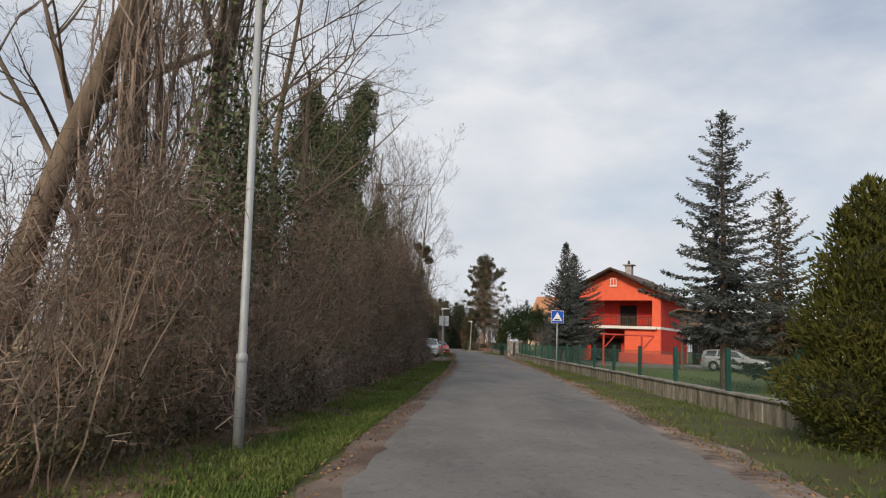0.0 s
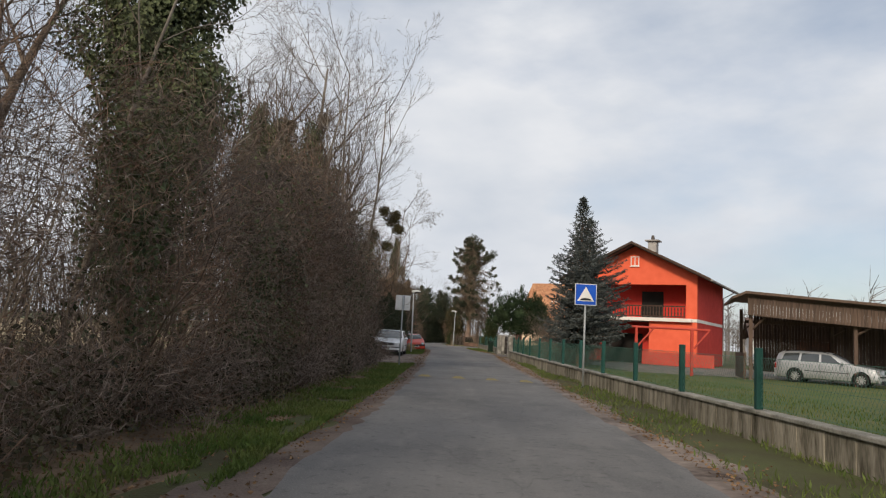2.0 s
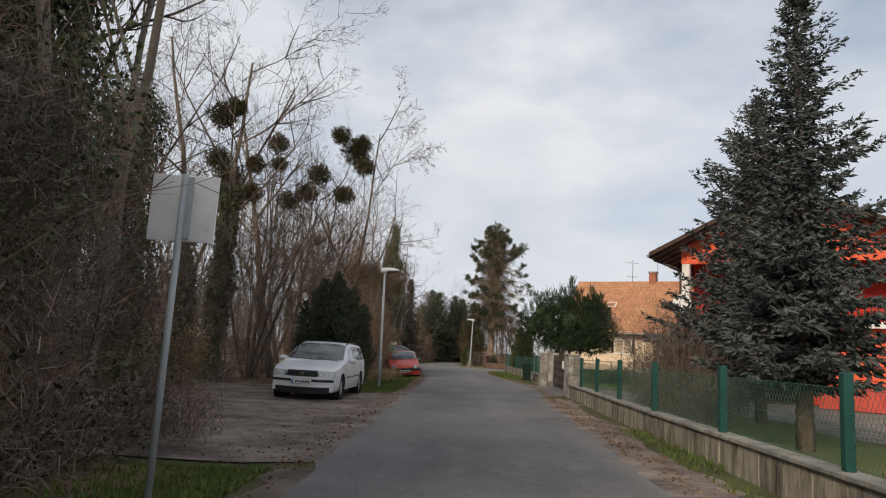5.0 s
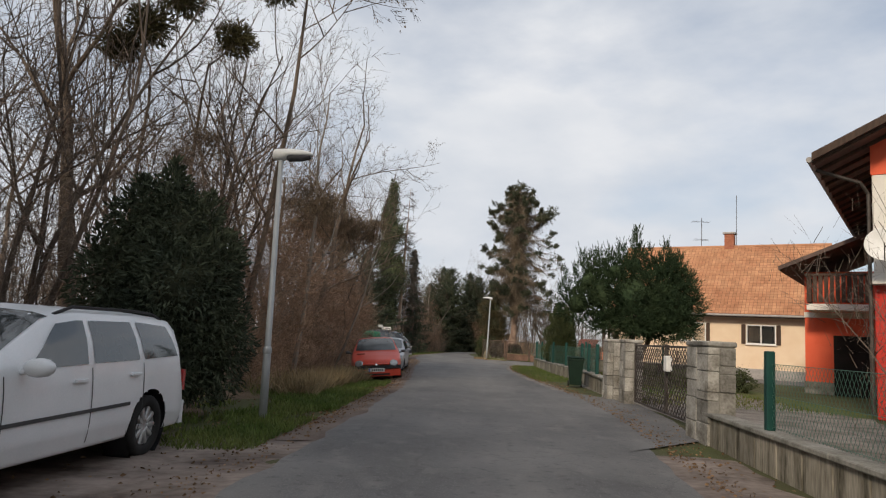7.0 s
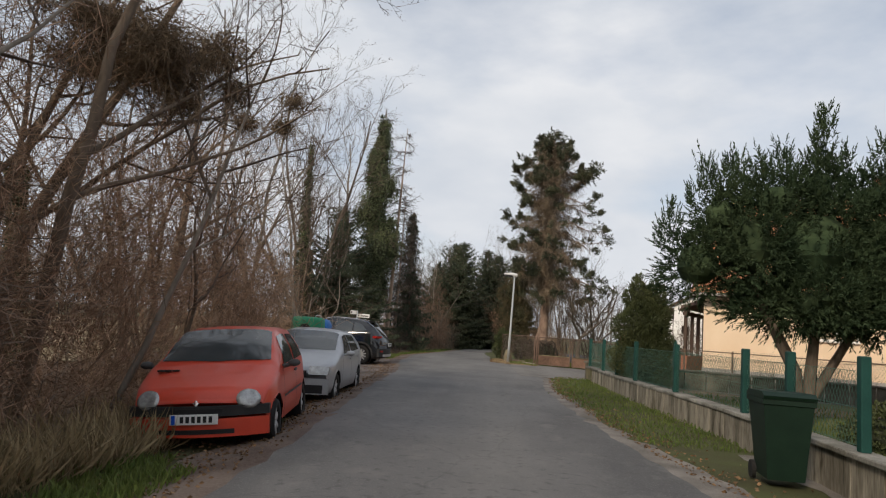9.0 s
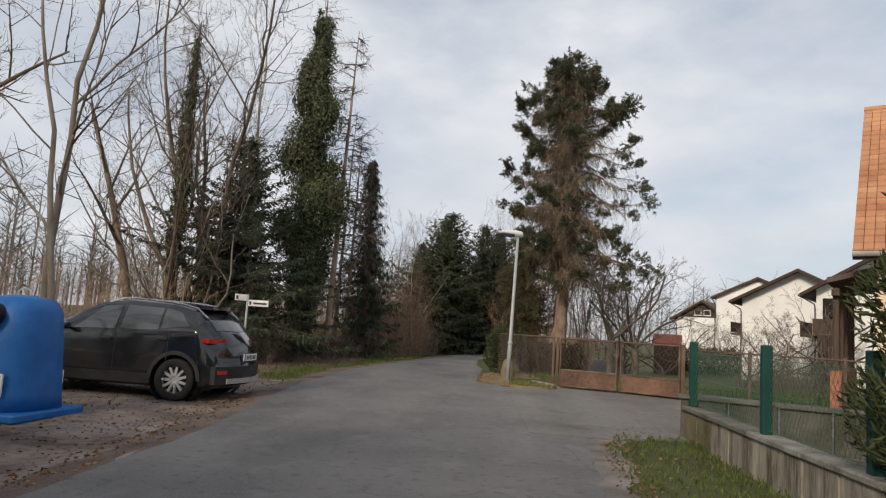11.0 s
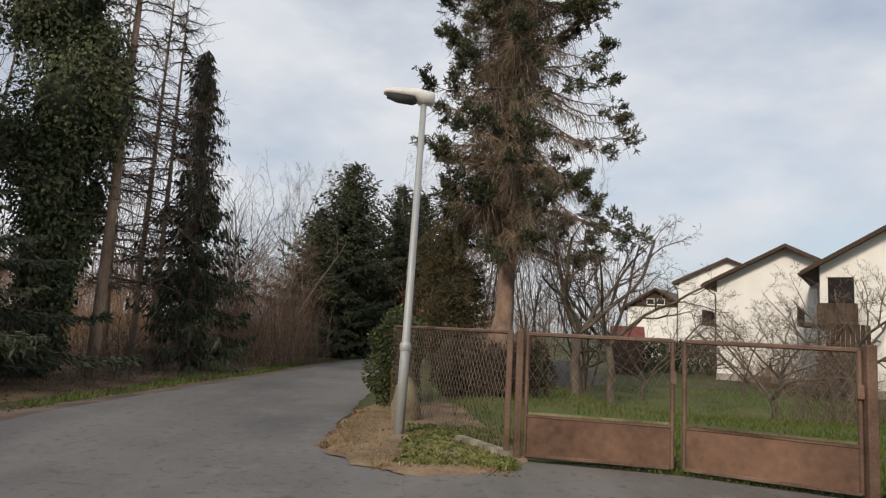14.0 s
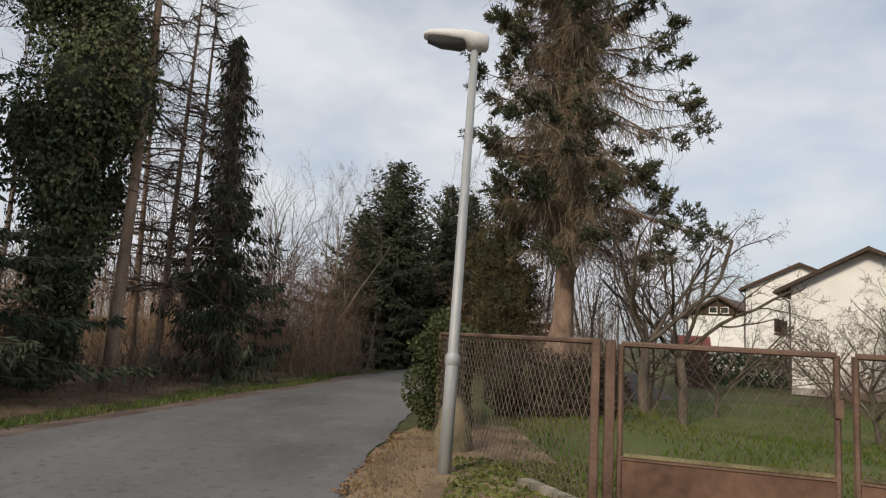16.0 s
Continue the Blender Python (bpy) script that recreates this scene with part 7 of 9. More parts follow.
# leafless trees along the west side
def mistletoe_on(tree, seed, base, balls):
    """Round clumps at given places in the crown."""
    rng = np.random.default_rng(seed)
    for x, y, z, r in balls:
        g, c = Geo(), (x - base[0], y - base[1] + rng.normal() * 0.3, z)
        ball_leaves(g, rng, c, (r, r, r * 0.9), int(2300 * r / 0.5), 0.12, 0.15, 0.02, 0.26)
        part("mistletoe", g, MISTLE, tree, "round olive-green mistletoe clump")


tall = bare_tree(11, 13.5, 0.26, "tall leafless tree with a rugged brown trunk", at_ground(-6.25, 9.4), crown=0.40, depth=4, kids=(4, 6), lean=0.36, az=0.0, crook=0.05, bark=BARKWARM)
stout = bare_tree(17, 13.0, 0.25, "leaning leafless tree with a vine-hung trunk", at_ground(-4.9, 9.9), crown=0.46, depth=4, kids=(4, 6), lean=0.30, az=0.0, crook=0.05, vines=60)
bare_tree(20, 13.5, 0.24, "leaning leafless tree draped with bare vines", at_ground(-5.25, 12.2), crown=0.42, depth=4, kids=(4, 6), lean=0.32, az=0.1, crook=0.05, vines=50)
fork = bare_tree(12, 13.0, 0.16, "forked leafless tree rising from the thicket", at_ground(-7.6, 17.0), forks=3, crown=0.34, depth=4, kids=(4, 6), crook=0.13)
bare_tree(21, 12.5, 0.16, "upright leafless tree with level limbs and ivy at its foot", at_ground(-4.95, 19.0), crown=0.34, depth=4, kids=(4, 6), lean=0.03, az=0.0, crook=0.04, spread=1.0, ivy=0.45, bark=BARKWARM)
slim = bare_tree(13, 11.5, 0.10, "slender leafless tree with upright twigs", at_ground(-3.4, 40.0), crown=0.22, depth=4, kids=(5, 6), spread=0.6, bark=PALEBARK)
clump = bare_tree(14, 9.5, 0.085, "many-stemmed leafless tree in the thicket", at_ground(-4.6, 40.5), forks=5, crown=0.25, depth=3, kids=(5, 7), spread=0.6)
bare_tree(22, 13.6, 0.12, "tall leafless tree fanning into fine upright twigs", at_ground(-2.5, 45.9), forks=4, crown=0.28, depth=4, kids=(5, 6), spread=0.5, lean=0.02, crook=0.05, ivy=0.35, bark=PALEBARK)
forked = bare_tree(23, 15.5, 0.22, "tall straight leafless tree forking high up", at_ground(-5.8, 50.1), crown=0.5, depth=4, kids=(5, 6), lean=0.02, az=0.0, crook=0.04, spread=0.8, bark=PALEBARK)
mistletoe_on(forked, 231, (-5.8, 50.1), ((-6.4, 48.6, 11.6, 0.35), (-5.0, 50.6, 12.6, 0.3)))
misty = bare_tree(15, 11.6, 0.17, "ivy-wrapped leafless tree hung with round mistletoe clumps", at_ground(-5.4, 59.4), crown=0.42, depth=4, kids=(5, 7), spread=0.95, ivy=1.5, crook=0.04, thick=2.2, lean=0.02, az=3.1)
mistletoe_on(misty, 151, (-5.4, 59.4), ((-5.68, 59.4, 9.1, 0.5), (-5.3, 59.4, 9.5, 0.36), (-5.85, 59.4, 7.66, 0.45), (-5.4, 59.4, 7.1, 0.5), (-5.85, 59.4, 6.2, 0.46), (-5.2, 59.4, 6.25, 0.42), (-4.55, 59.4, 6.5, 0.36), (-4.5, 59.4, 7.5, 0.3), (-6.6, 59.4, 4.9, 0.34)))
leaning = bare_tree(26, 11.0, 0.19, "leaning leafless tree with mistletoe in its crown", at_ground(-4.1, 62.8), crown=0.36, depth=4, kids=(5, 6), lean=0.40, az=3.0, crook=0.06, spread=0.95, bark=BARKWARM, thick=2.2)
mistletoe_on(leaning, 152, (-4.1, 62.8), ((-4.7, 62.8, 9.3, 0.42), (-4.75, 62.8, 8.6, 0.32), (-3.1, 62.8, 8.25, 0.48), (-4.2, 62.8, 7.05, 0.42), (-3.4, 62.8, 7.3, 0.46)))
upright = bare_tree(27, 11.2, 0.10, "leafless tree heavy with mistletoe at its top", at_ground(-2.1, 65.6), crown=0.38, depth=4, kids=(5, 7), lean=0.02, az=0.0, crook=0.05, spread=0.95, bark=BARKWARM, deadleaf=900, thick=2.2)
mistletoe_on(upright, 153, (-2.1, 65.6), ((-1.9, 64.2, 9.7, 0.6), (-2.45, 64.2, 10.2, 0.42), (-1.35, 64.0, 8.9, 0.42), (-2.1, 64.2, 7.6, 0.42), (-1.6, 64.2, 10.0, 0.4)))
ivied = bare_tree(16, 12.0, 0.15, "leafless tree wrapped in dark ivy", at_ground(-5.6, 56.6), crown=0.35, depth=4, kids=(5, 6), ivy=0.9)
for src, spots in (
    (tall, [(-9.4, 12.5, 120, 1.0), (-9.8, 21.0, 200, 1.0), (-11.0, 31.0, 60, 1.0), (-9.5, 44.0, 30, 0.95), (-9.6, 90.0, 300, 0.9), (-10.5, 103.0, 200, 0.85)]),
    (stout, [(-5.6, 18.2, 40, 0.85), (-4.4, 22.6, 200, 0.8)]),
    (fork, [(-8.2, 27.0, 80, 0.9), (-7.6, 36.0, 210, 0.85), (-8.5, 62.0, 150, 0.9), (-5.2, 79.5, 40, 0.62), (-11, 70, 70, 0.9), (-9.0, 107.0, 10, 0.8), (-6.3, 100.0, 120, 0.95)]),
    (slim, [(-4.9, 43.0, 190, 1.0), (-1.5, 68.3, 20, 0.78), (-2.6, 69.6, 130, 0.7), (-4.8, 75.0, 140, 0.8), (-5.8, 86.5, 200, 1.0), (-3.6, 88.0, 100, 0.72), (-7.2, 93.0, 250, 1.1), (-6.2, 31.0, 70, 0.85), (-4.4, 98.0, 40, 1.0), (-1.4, 114.2, 10, 0.55), (0.3, 121.0, 60, 0.6), (4.4, 122.0, 150, 0.7), (-2.6, 118.2, 280, 0.6), (-3.6, 24.0, 310, 0.62)]),
    (clump, [(-5.8, 39.5, 160, 1.0), (-3.8, 43.6, 280, 1.05), (-3.6, 66.4, 30, 0.95), (-4.8, 61.6, 330, 0.95), (-5.2, 65.4, 140, 0.95), (-7.4, 22.5, 300, 0.95), (-5.6, 36.0, 100, 0.85), (-3.9, 78.5, 200, 0.7), (-6.5, 51.5, 80, 1.0), (-6.6, 97.5, 20, 1.0), (-4.8, 83.5, 70, 0.8), (-5.5, 110.5, 130, 0.65), (3.2, 126, 40, 0.9), (9.5, 122.0, 200, 0.8), (-2.6, 110.5, 15, 0.52), (-3.5, 115.5, 240, 0.7), (5.2, 115.0, 75, 0.6), (6.8, 118.5, 300, 0.85), (-1.2, 119.0, 160, 0.75), (10.8, 116.0, 120, 0.8)]),
    (ivied, [(-4.9, 48.2, 140, 0.95), (-7.5, 79.0, 100, 0.8), (-6.6, 100.5, 70, 0.9)]),
):
    for x, y, turn, s in spots:
        copy_thing(src, at_ground(x, y, turn, s))

# crooked trees overhung with creeper behind the red car
old = bare_tree(18, 9.5, 0.14, "crooked tan-barked tree leaning over the verge", at_ground(-2.5, 72.2), bark=BARKWARM, forks=3, crown=0.24, depth=4, kids=(4, 6), lean=0.04, crook=0.10, spread=0.9)
for x, y, turn, sc in ((-4.6, 73.4, 200, 0.95), (-4.9, 67.5, 250, 0.9)):
    copy_thing(old, at_ground(x, y, turn, sc))
bare_tree(30, 6.0, 0.06, "thin pale trunk leaning over the verge at the bend", at_ground(-1.5, 112.2), bark=PALEBARK, crown=0.3, depth=3, kids=(4, 6), lean=1.1, az=0.1, crook=0.06)
bare_tree(28, 5.6, 0.055, "thin tan trunk leaning towards the road", at_ground(-1.4, 72.6), bark=PALEBARK, crown=0.3, depth=3, kids=(4, 6), lean=0.75, az=0.15, crook=0.06)
bare_tree(29, 5.0, 0.05, "thin leaning stem beside the parked cars", at_ground(-1.9, 75.2), bark=BARKWARM, crown=0.25, depth=3, kids=(4, 6), lean=0.5, az=0.0, crook=0.12)

bare_tree(19, 6.3, 0.06, "pale many-stemmed bare shrub behind the gravel bay", at_ground(-5.35, 96.2), bark=PALEBARK, forks=8, crown=0.2, depth=3, kids=(4, 6), spread=0.7, lean=0.3, crook=0.14)

# ivy-smothered tree
rng = np.random.default_rng(31)
lumps = [((0.1, 0, 3.4), (1.1, 1.0, 1.8)), ((0.3, 0, 5.4), (1.4, 1.2, 1.7)), ((1.3, -0.5, 6.0), (0.9, 0.9, 1.5)), ((-0.2, 0.1, 7.6), (1.65, 1.4, 1.6)), ((0.9, -0.1, 9.2), (1.15, 1.0, 1.4)), ((-1.1, 0.2, 9.8), (0.95, 0.9, 1.5)), ((1.3, 0, 11.0), (0.8, 0.8, 1.2)), ((-0.9, 0, 11.6), (0.65, 0.6, 1.2)), ((0.2, 0, 10.0), (0.9, 0.9, 1.3)), ((1.5, 0.2, 12.1), (0.6, 0.5, 0.8))]
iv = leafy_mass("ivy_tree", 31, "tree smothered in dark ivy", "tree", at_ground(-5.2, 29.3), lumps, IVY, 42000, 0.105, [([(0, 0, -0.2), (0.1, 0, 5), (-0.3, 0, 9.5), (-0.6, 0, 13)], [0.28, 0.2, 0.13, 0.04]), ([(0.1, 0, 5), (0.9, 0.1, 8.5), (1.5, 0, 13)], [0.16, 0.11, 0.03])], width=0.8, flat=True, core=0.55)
stems, twigs = [], []
for k in range(9):
    grow(rng, (rng.normal() * 0.8, rng.normal() * 0.6, 10.5), (rng.normal() * 0.5, rng.normal() * 0.5, 1), 3.4, 0.04, 2, stems, twigs, 0.15, 0.05, (3, 5), 0.6, 0.8, 5, 0.3)
g = Geo()
limb_mesh(g, stems)
twig_mesh(g, twigs, 1.5)
part("bare_crown", g, TWIG, iv)
iv2 = leafy_mass("ivy_tree", 32, "ivy-covered stump of a tree at the clearing's edge", "tree", at_ground(-4.3, 46.6), [((0, 0, 1.5), (0.9, 0.9, 1.6)), ((0.2, 0, 3.6), (1.2, 1.1, 1.7)), ((-0.3, 0, 5.8), (1.3, 1.2, 1.8)), ((0.1, 0.2, 8.0), (1.1, 1.1, 1.7))], IVY, 15000, 0.12, [([(0, 0, -0.2), (0, 0, 9)], [0.2, 0.06])], width=0.7, flat=True, core=0.5)

for x, y, t, sc in ((-5.9, 53.4, 80, 0.85),):
    copy_thing(iv2, at_ground(x, y, t, sc))
copy_thing(iv, at_ground(-7.2, 47.5, 70, 0.95))
copy_thing(iv, at_ground(-5.2, 45.4, 160, 0.85))
rng = np.random.default_rng(33)
n = 16000
yv = rng.uniform(5, 45, n)
xv = np.interp(yv, *zip(*FACE_S)) + 0.1 - 0.2 * np.sin(yv * 0.9) - np.abs(rng.normal(size=n)) * 0.8
zv = np.abs(rng.normal(size=n)) * 0.45 + 0.04
g = Geo()
g.leaves(np.stack([xv, yv, zv], 1), rng.normal(size=(n, 3)) - np.array([0, 0, 0.4]), 0.07 * rng.uniform(0.5, 1.4, n), 0.7, rng)
tagged(part("bramble_leaves", g, BRAMBLE), "dark bramble leaves along the foot of the thicket", "bramble", kind="stuff")
rng = np.random.default_rng(34)
n, k = 26000, 52
cy = 9 + 36 * rng.random(k) ** 1.3
cx = np.interp(cy, *zip(*FACE_S)) - 0.5 - rng.random(k) ** 1.5 * 1.6
cz, who = rng.uniform(0.2, 4.0, k), rng.integers(0, k, n)
at = np.stack([cx[who], cy[who], cz[who]], 1) + rng.normal(size=(n, 3)) * np.array([0.22, 0.28, 0.75])
at[:, 2] = np.abs(at[:, 2]) + 0.03
g = Geo()
g.leaves(at, rng.normal(size=(n, 3)) - np.array([0, 0, 0.4]), 0.09 * rng.uniform(0.5, 1.3, n), 0.75, rng)
tagged(part("climbing_ivy", g, IVY), "dark ivy climbing among the thicket stems", "ivy", kind="stuff")
leafy_mass("dry_bush", 42, "pale straw-coloured dry bush at the clearing's edge", "shrub", at_ground(-5.0, 55.2), [((0, 0, 0.6), (1.0, 0.9, 0.8)), ((-0.7, 0.2, 1.0), (0.8, 0.8, 0.9)), ((0.5, 0.1, 1.1), (0.6, 0.6, 0.7))], STRAW, 5200, 0.09, width=0.4, core=0)
# evergreens
leafy_mass("evergreen_shrub", 41, "large dark green evergreen shrub", "shrub", at_ground(-1.3, 60.1), [((-0.1, 0, 0.9), (1.15, 1.1, 1.0)), ((0.35, -0.2, 1.9), (0.85, 1.0, 0.95)), ((-0.7, 0.2, 1.9), (0.8, 0.9, 1.0)), ((0.2, 0, 2.8), (0.55, 0.7, 0.7)), ((-0.45, 0, 2.9), (0.5, 0.6, 0.7)), ((0.7, 0.1, 1.1), (0.6, 0.7, 0.8)), ((-1.0, 0.3, 1.0), (0.6, 0.7, 0.8)), ((-0.1, 0.1, 3.3), (0.3, 0.4, 0.5)), ((0.75, 0, 2.3), (0.35, 0.5, 0.5))], NEEDLE, 30000, 0.12, [([(0, 0, -0.1), (0.1, 0, 2.6)], [0.09, 0.03]), ([(-0.3, 0.1, -0.1), (-0.7, 0.1, 2.4)], [0.07, 0.03])], width=0.3, leaders=((-0.1, 0, 3.3, 0.6), (0.5, 0, 2.9, 0.5), (-0.6, 0, 3.1, 0.5), (0.9, 0, 2.3, 0.5), (-1.2, 0, 2.2, 0.6)))
conifer(51, 8.85, 2.0, "tall blue-grey spruce on the lawn behind the wall", at_ground(8.8, 20.5), BLUENEEDLE, low=1.6, droop=0.16, boughs=100, sprays=32, prof=0.66, size=0.155, ragged=0.3)
conifer(58, 7.5, 1.9, "olive-brown spruce behind the tall spruce", at_ground(12.9, 25.2), BROWNGREEN, low=0.5, droop=0.15, boughs=110, sprays=18, prof=0.7, size=0.2, ragged=0.35)
conifer(52, 8.75, 2.0, "blue-grey spruce close behind the wall", at_ground(9.0, 48.5), BLUENEEDLE, low=1.1, droop=0.14, boughs=170, sprays=24, prof=0.78, size=0.18, ragged=0.24)
conifer(56, 8.6, 2.75, "broad blue-grey spruce before the orange house", at_ground(10.65, 53.9), BLUENEEDLE, low=1.7, droop=0.14, boughs=170, sprays=24, prof=0.78, size=0.18, ragged=0.24)
dk = conifer(53, 8.2, 2.9, "dark green spruce at the bend of the road", at_ground(0.75, 116.3), NEEDLE, low=0.1, droop=0.3, boughs=250, sprays=13, prof=0.62, size=0.27, ragged=0.35, hang=0.6)
for x, y, turn, s in ((3.6, 120.5, 250, 0.95), (-0.4, 124.0, 80, 1.1), (2.6, 120.5, 200, 1.0), (-1.6, 121.5, 300, 0.85), (5.2, 119.0, 130, 0.72)):
    copy_thing(dk, at_ground(x, y, turn, s))
conifer(55, 7.4, 2.7, "drooping dark spruce behind the street sign", at_ground(-4.75, 98.7), NEEDLE, low=0.05, droop=0.5, boughs=200, sprays=24, prof=0.55, size=0.2, ragged=0.5, hang=0.7)


def ragged_spruce(seed, h, m):
    """A half-dead spruce: dark drooping sprays below, brown hanging twigs above."""
    rng = np.random.default_rng(seed)
    top = thing("spruce_tree", m, "ragged half-bare spruce with drooping boughs at the road side", "tree", "conifers")
    part("trunk", Geo().tube([(0, 0, -0.2), (-0.1, 0, h * 0.5), (-0.25, 0, h)], [0.15, 0.09, 0.01], 9), REDBARK, top, smooth=True)
    at, way, sz, dead, b0, b1 = [], [], [], [], [], []
    for k in range(210):
        t = ((k + rng.random()) / 210) ** 0.95
        z, a = 0.25 + h * 0.97 * t, k * 2.4 + rng.normal() * 0.4
        R = float(np.interp(t, (0, 0.1, 0.35, 0.55, 0.8, 1.0), (1.2, 1.45, 1.25, 0.75, 0.6, 0.15))) * rng.uniform(0.4, 1.25)
        base = np.array([-0.25 * t, 0, z])
        out = np.array([math.cos(a), math.sin(a), 0.0])
        prev = base
        for s in range(1, 6):
            f = s / 5
            p = base + out * R * f + np.array([0, 0, -0.45 * R * f + 0.3 * R * f ** 3])
            b0.append(prev), b1.append(p)
            q = 17 if t < 0.3 else 11 if t < 0.55 else 3
            o = prev + (p - prev) * rng.random((q, 1)) + rng.normal(size=(q, 3)) * 0.05
            e = np.array([0, 0, -0.9]) + out * 0.5 + rng.normal(size=(q, 3)) * 0.35
            at.append(o), way.append(e), sz.append(rng.uniform(0.12, 0.26, q))
            for _ in range(5 if t > 0.45 else 1):
                o = prev + (p - prev) * rng.random()
                l2 = rng.uniform(0.2, 0.6)
                o2 = o + np.array([rng.normal() * 0.12, rng.normal() * 0.12, -l2])
                dead.append((o, o2, 0.006, 0.003))
            prev = p
    part("bough_frame", Geo().segs(b0, b1, 0.009, 0.006, 3), REDBARK, top)
    part("needle_crown", Geo().leaves(np.concatenate(at), np.concatenate(way), np.concatenate(sz), 0.30, rng), NEEDLE, top)
    g = Geo()
    twig_mesh(g, dead, 1.2)
    part("twig_curtain", g, DARKBRUSH, top, "brown hanging dead twigs")


ragged_spruce(57, 8.5, at_ground(-1.75, 105.5))


def ivy_column(seed, h, r, label, m, n=14000):
    """A tall stem hidden in uneven ivy, with bare boughs poking out."""
    rng = np.random.default_rng(seed)
    lumps, z = [], 0.4
    while z < h * 0.95:
        k = r * float(np.interp(z / h, (0, 0.12, 0.24, 0.36, 0.6, 0.8, 1.0), (0.5, 0.46, 0.62, 1.0, 0.92, 0.55, 0.12))) * rng.uniform(0.75, 1.1) + 0.06
        a = rng.uniform(0, 6.3)
        lumps.append(((0.3 * k * math.cos(a), 0.3 * k * math.sin(a), z), (k * 0.8, k * 0.8, k * rng.uniform(0.8, 1.2))))
        for _ in range(2):
            a = rng.uniform(0, 6.3)
            lumps.append(((0.75 * k * math.cos(a), 0.75 * k * math.sin(a), z + rng.uniform(-0.3, 0.3)), (0.42 * k, 0.42 * k, 0.75 * k)))
        z += k * 0.55
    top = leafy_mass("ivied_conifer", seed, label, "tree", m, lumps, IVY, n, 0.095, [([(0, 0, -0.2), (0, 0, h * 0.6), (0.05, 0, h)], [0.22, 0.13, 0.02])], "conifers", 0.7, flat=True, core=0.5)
    tw = []
    for k in range(150):
        z = rng.uniform(0.25, 0.99) * h
        a, R = rng.uniform(0, 6.3), r * (1.25 - z / h) * rng.uniform(0.8, 1.5) + 0.3
        p, d = np.array([0, 0, z]), np.array([math.cos(a), math.sin(a), 0.15])
        for s_ in range(4):
            q = p + d * R / 4
            tw.append((p, q, 0.014 * (1 - s_ / 5), 0.014 * (1 - (s_ + 1) / 5)))
            for _ in range(2):
                e = d * 0.6 + rng.normal(size=3) * 0.5 + np.array([0, 0, -0.25])
                tw.append((q, q + e * 0.35, 0.006, 0.003))
            d = d + rng.normal(size=3) * 0.14 + np.array([0, 0, -0.06])
            d /= np.linalg.norm(d)
            p = q
    g = Geo()
    twig_mesh(g, tw, 1.2)
    part("twig_crown", g, TWIG, top)
    return top


ivy_column(54, 14.0, 1.32, "tall narrow conifer grown over with ivy", at_ground(-3.6, 101.9), 48000)
ivy_column(58, 11.0, 0.26, "ivy-clad bare tree behind the gravel bay", at_ground(-6.5, 97.6), 4500)


def larch(seed, h, m, r=0.16):
    rng = np.random.default_rng(seed)
    top = thing("larch_tree", m, "bare larch with thin drooping branches", "tree", "larches")
    part("trunk", Geo().tube([(0, 0, -0.2), (0.03, 0, 0.6), (0.013 * h, 0, h * 0.5), (0.024 * h, 0.05, h)], [r * 1.15, r, r * 0.66, 0.012], 9), LARCHBARK, top, smooth=True)
    tw = []
    for k in range(int(h * 6.5)):
        z = rng.uniform(1.8, h * 0.98)
        a, R = rng.uniform(0, 6.3), ((1 - z / h) * 2.3 + 0.5) * rng.uniform(0.5, 1.15)
        p = np.array([0.025 * z, 0, z])
        d = np.array([math.cos(a), math.sin(a), rng.uniform(-0.25, 0.3)])
        for s in range(5):
            q = p + d * R / 5
            tw.append((p, q, 0.021 * (1 - s / 6), 0.021 * (1 - (s + 1) / 6)))
            for _ in range(5):
                e = d * 0.6 + rng.normal(size=3) * 0.6 + np.array([0, 0, -0.3])
                e /= np.linalg.norm(e)
                l2 = rng.uniform(0.15, 0.5)
                tw.append((q, q + e * l2, 0.006, 0.003))
            d = d + np.array([0, 0, -0.2 if s < 2 else 0.24]) + rng.normal(size=3) * 0.16
            d /= np.linalg.norm(d)
            p = q
    g = Geo()
    twig_mesh(g, tw, 1.2)
    part("twig_crown", g, TWIG, top)
    return top


larch(61, 13.0, at_ground(-2.62, 102.35), 0.125)
la = larch(62, 10.5, at_ground(-3.0, 104.9), 0.085)
copy_thing(la, at_ground(-2.55, 105.0, 70, 0.95))
copy_thing(la, at_ground(-4.4, 106.5, 200, 1.0))


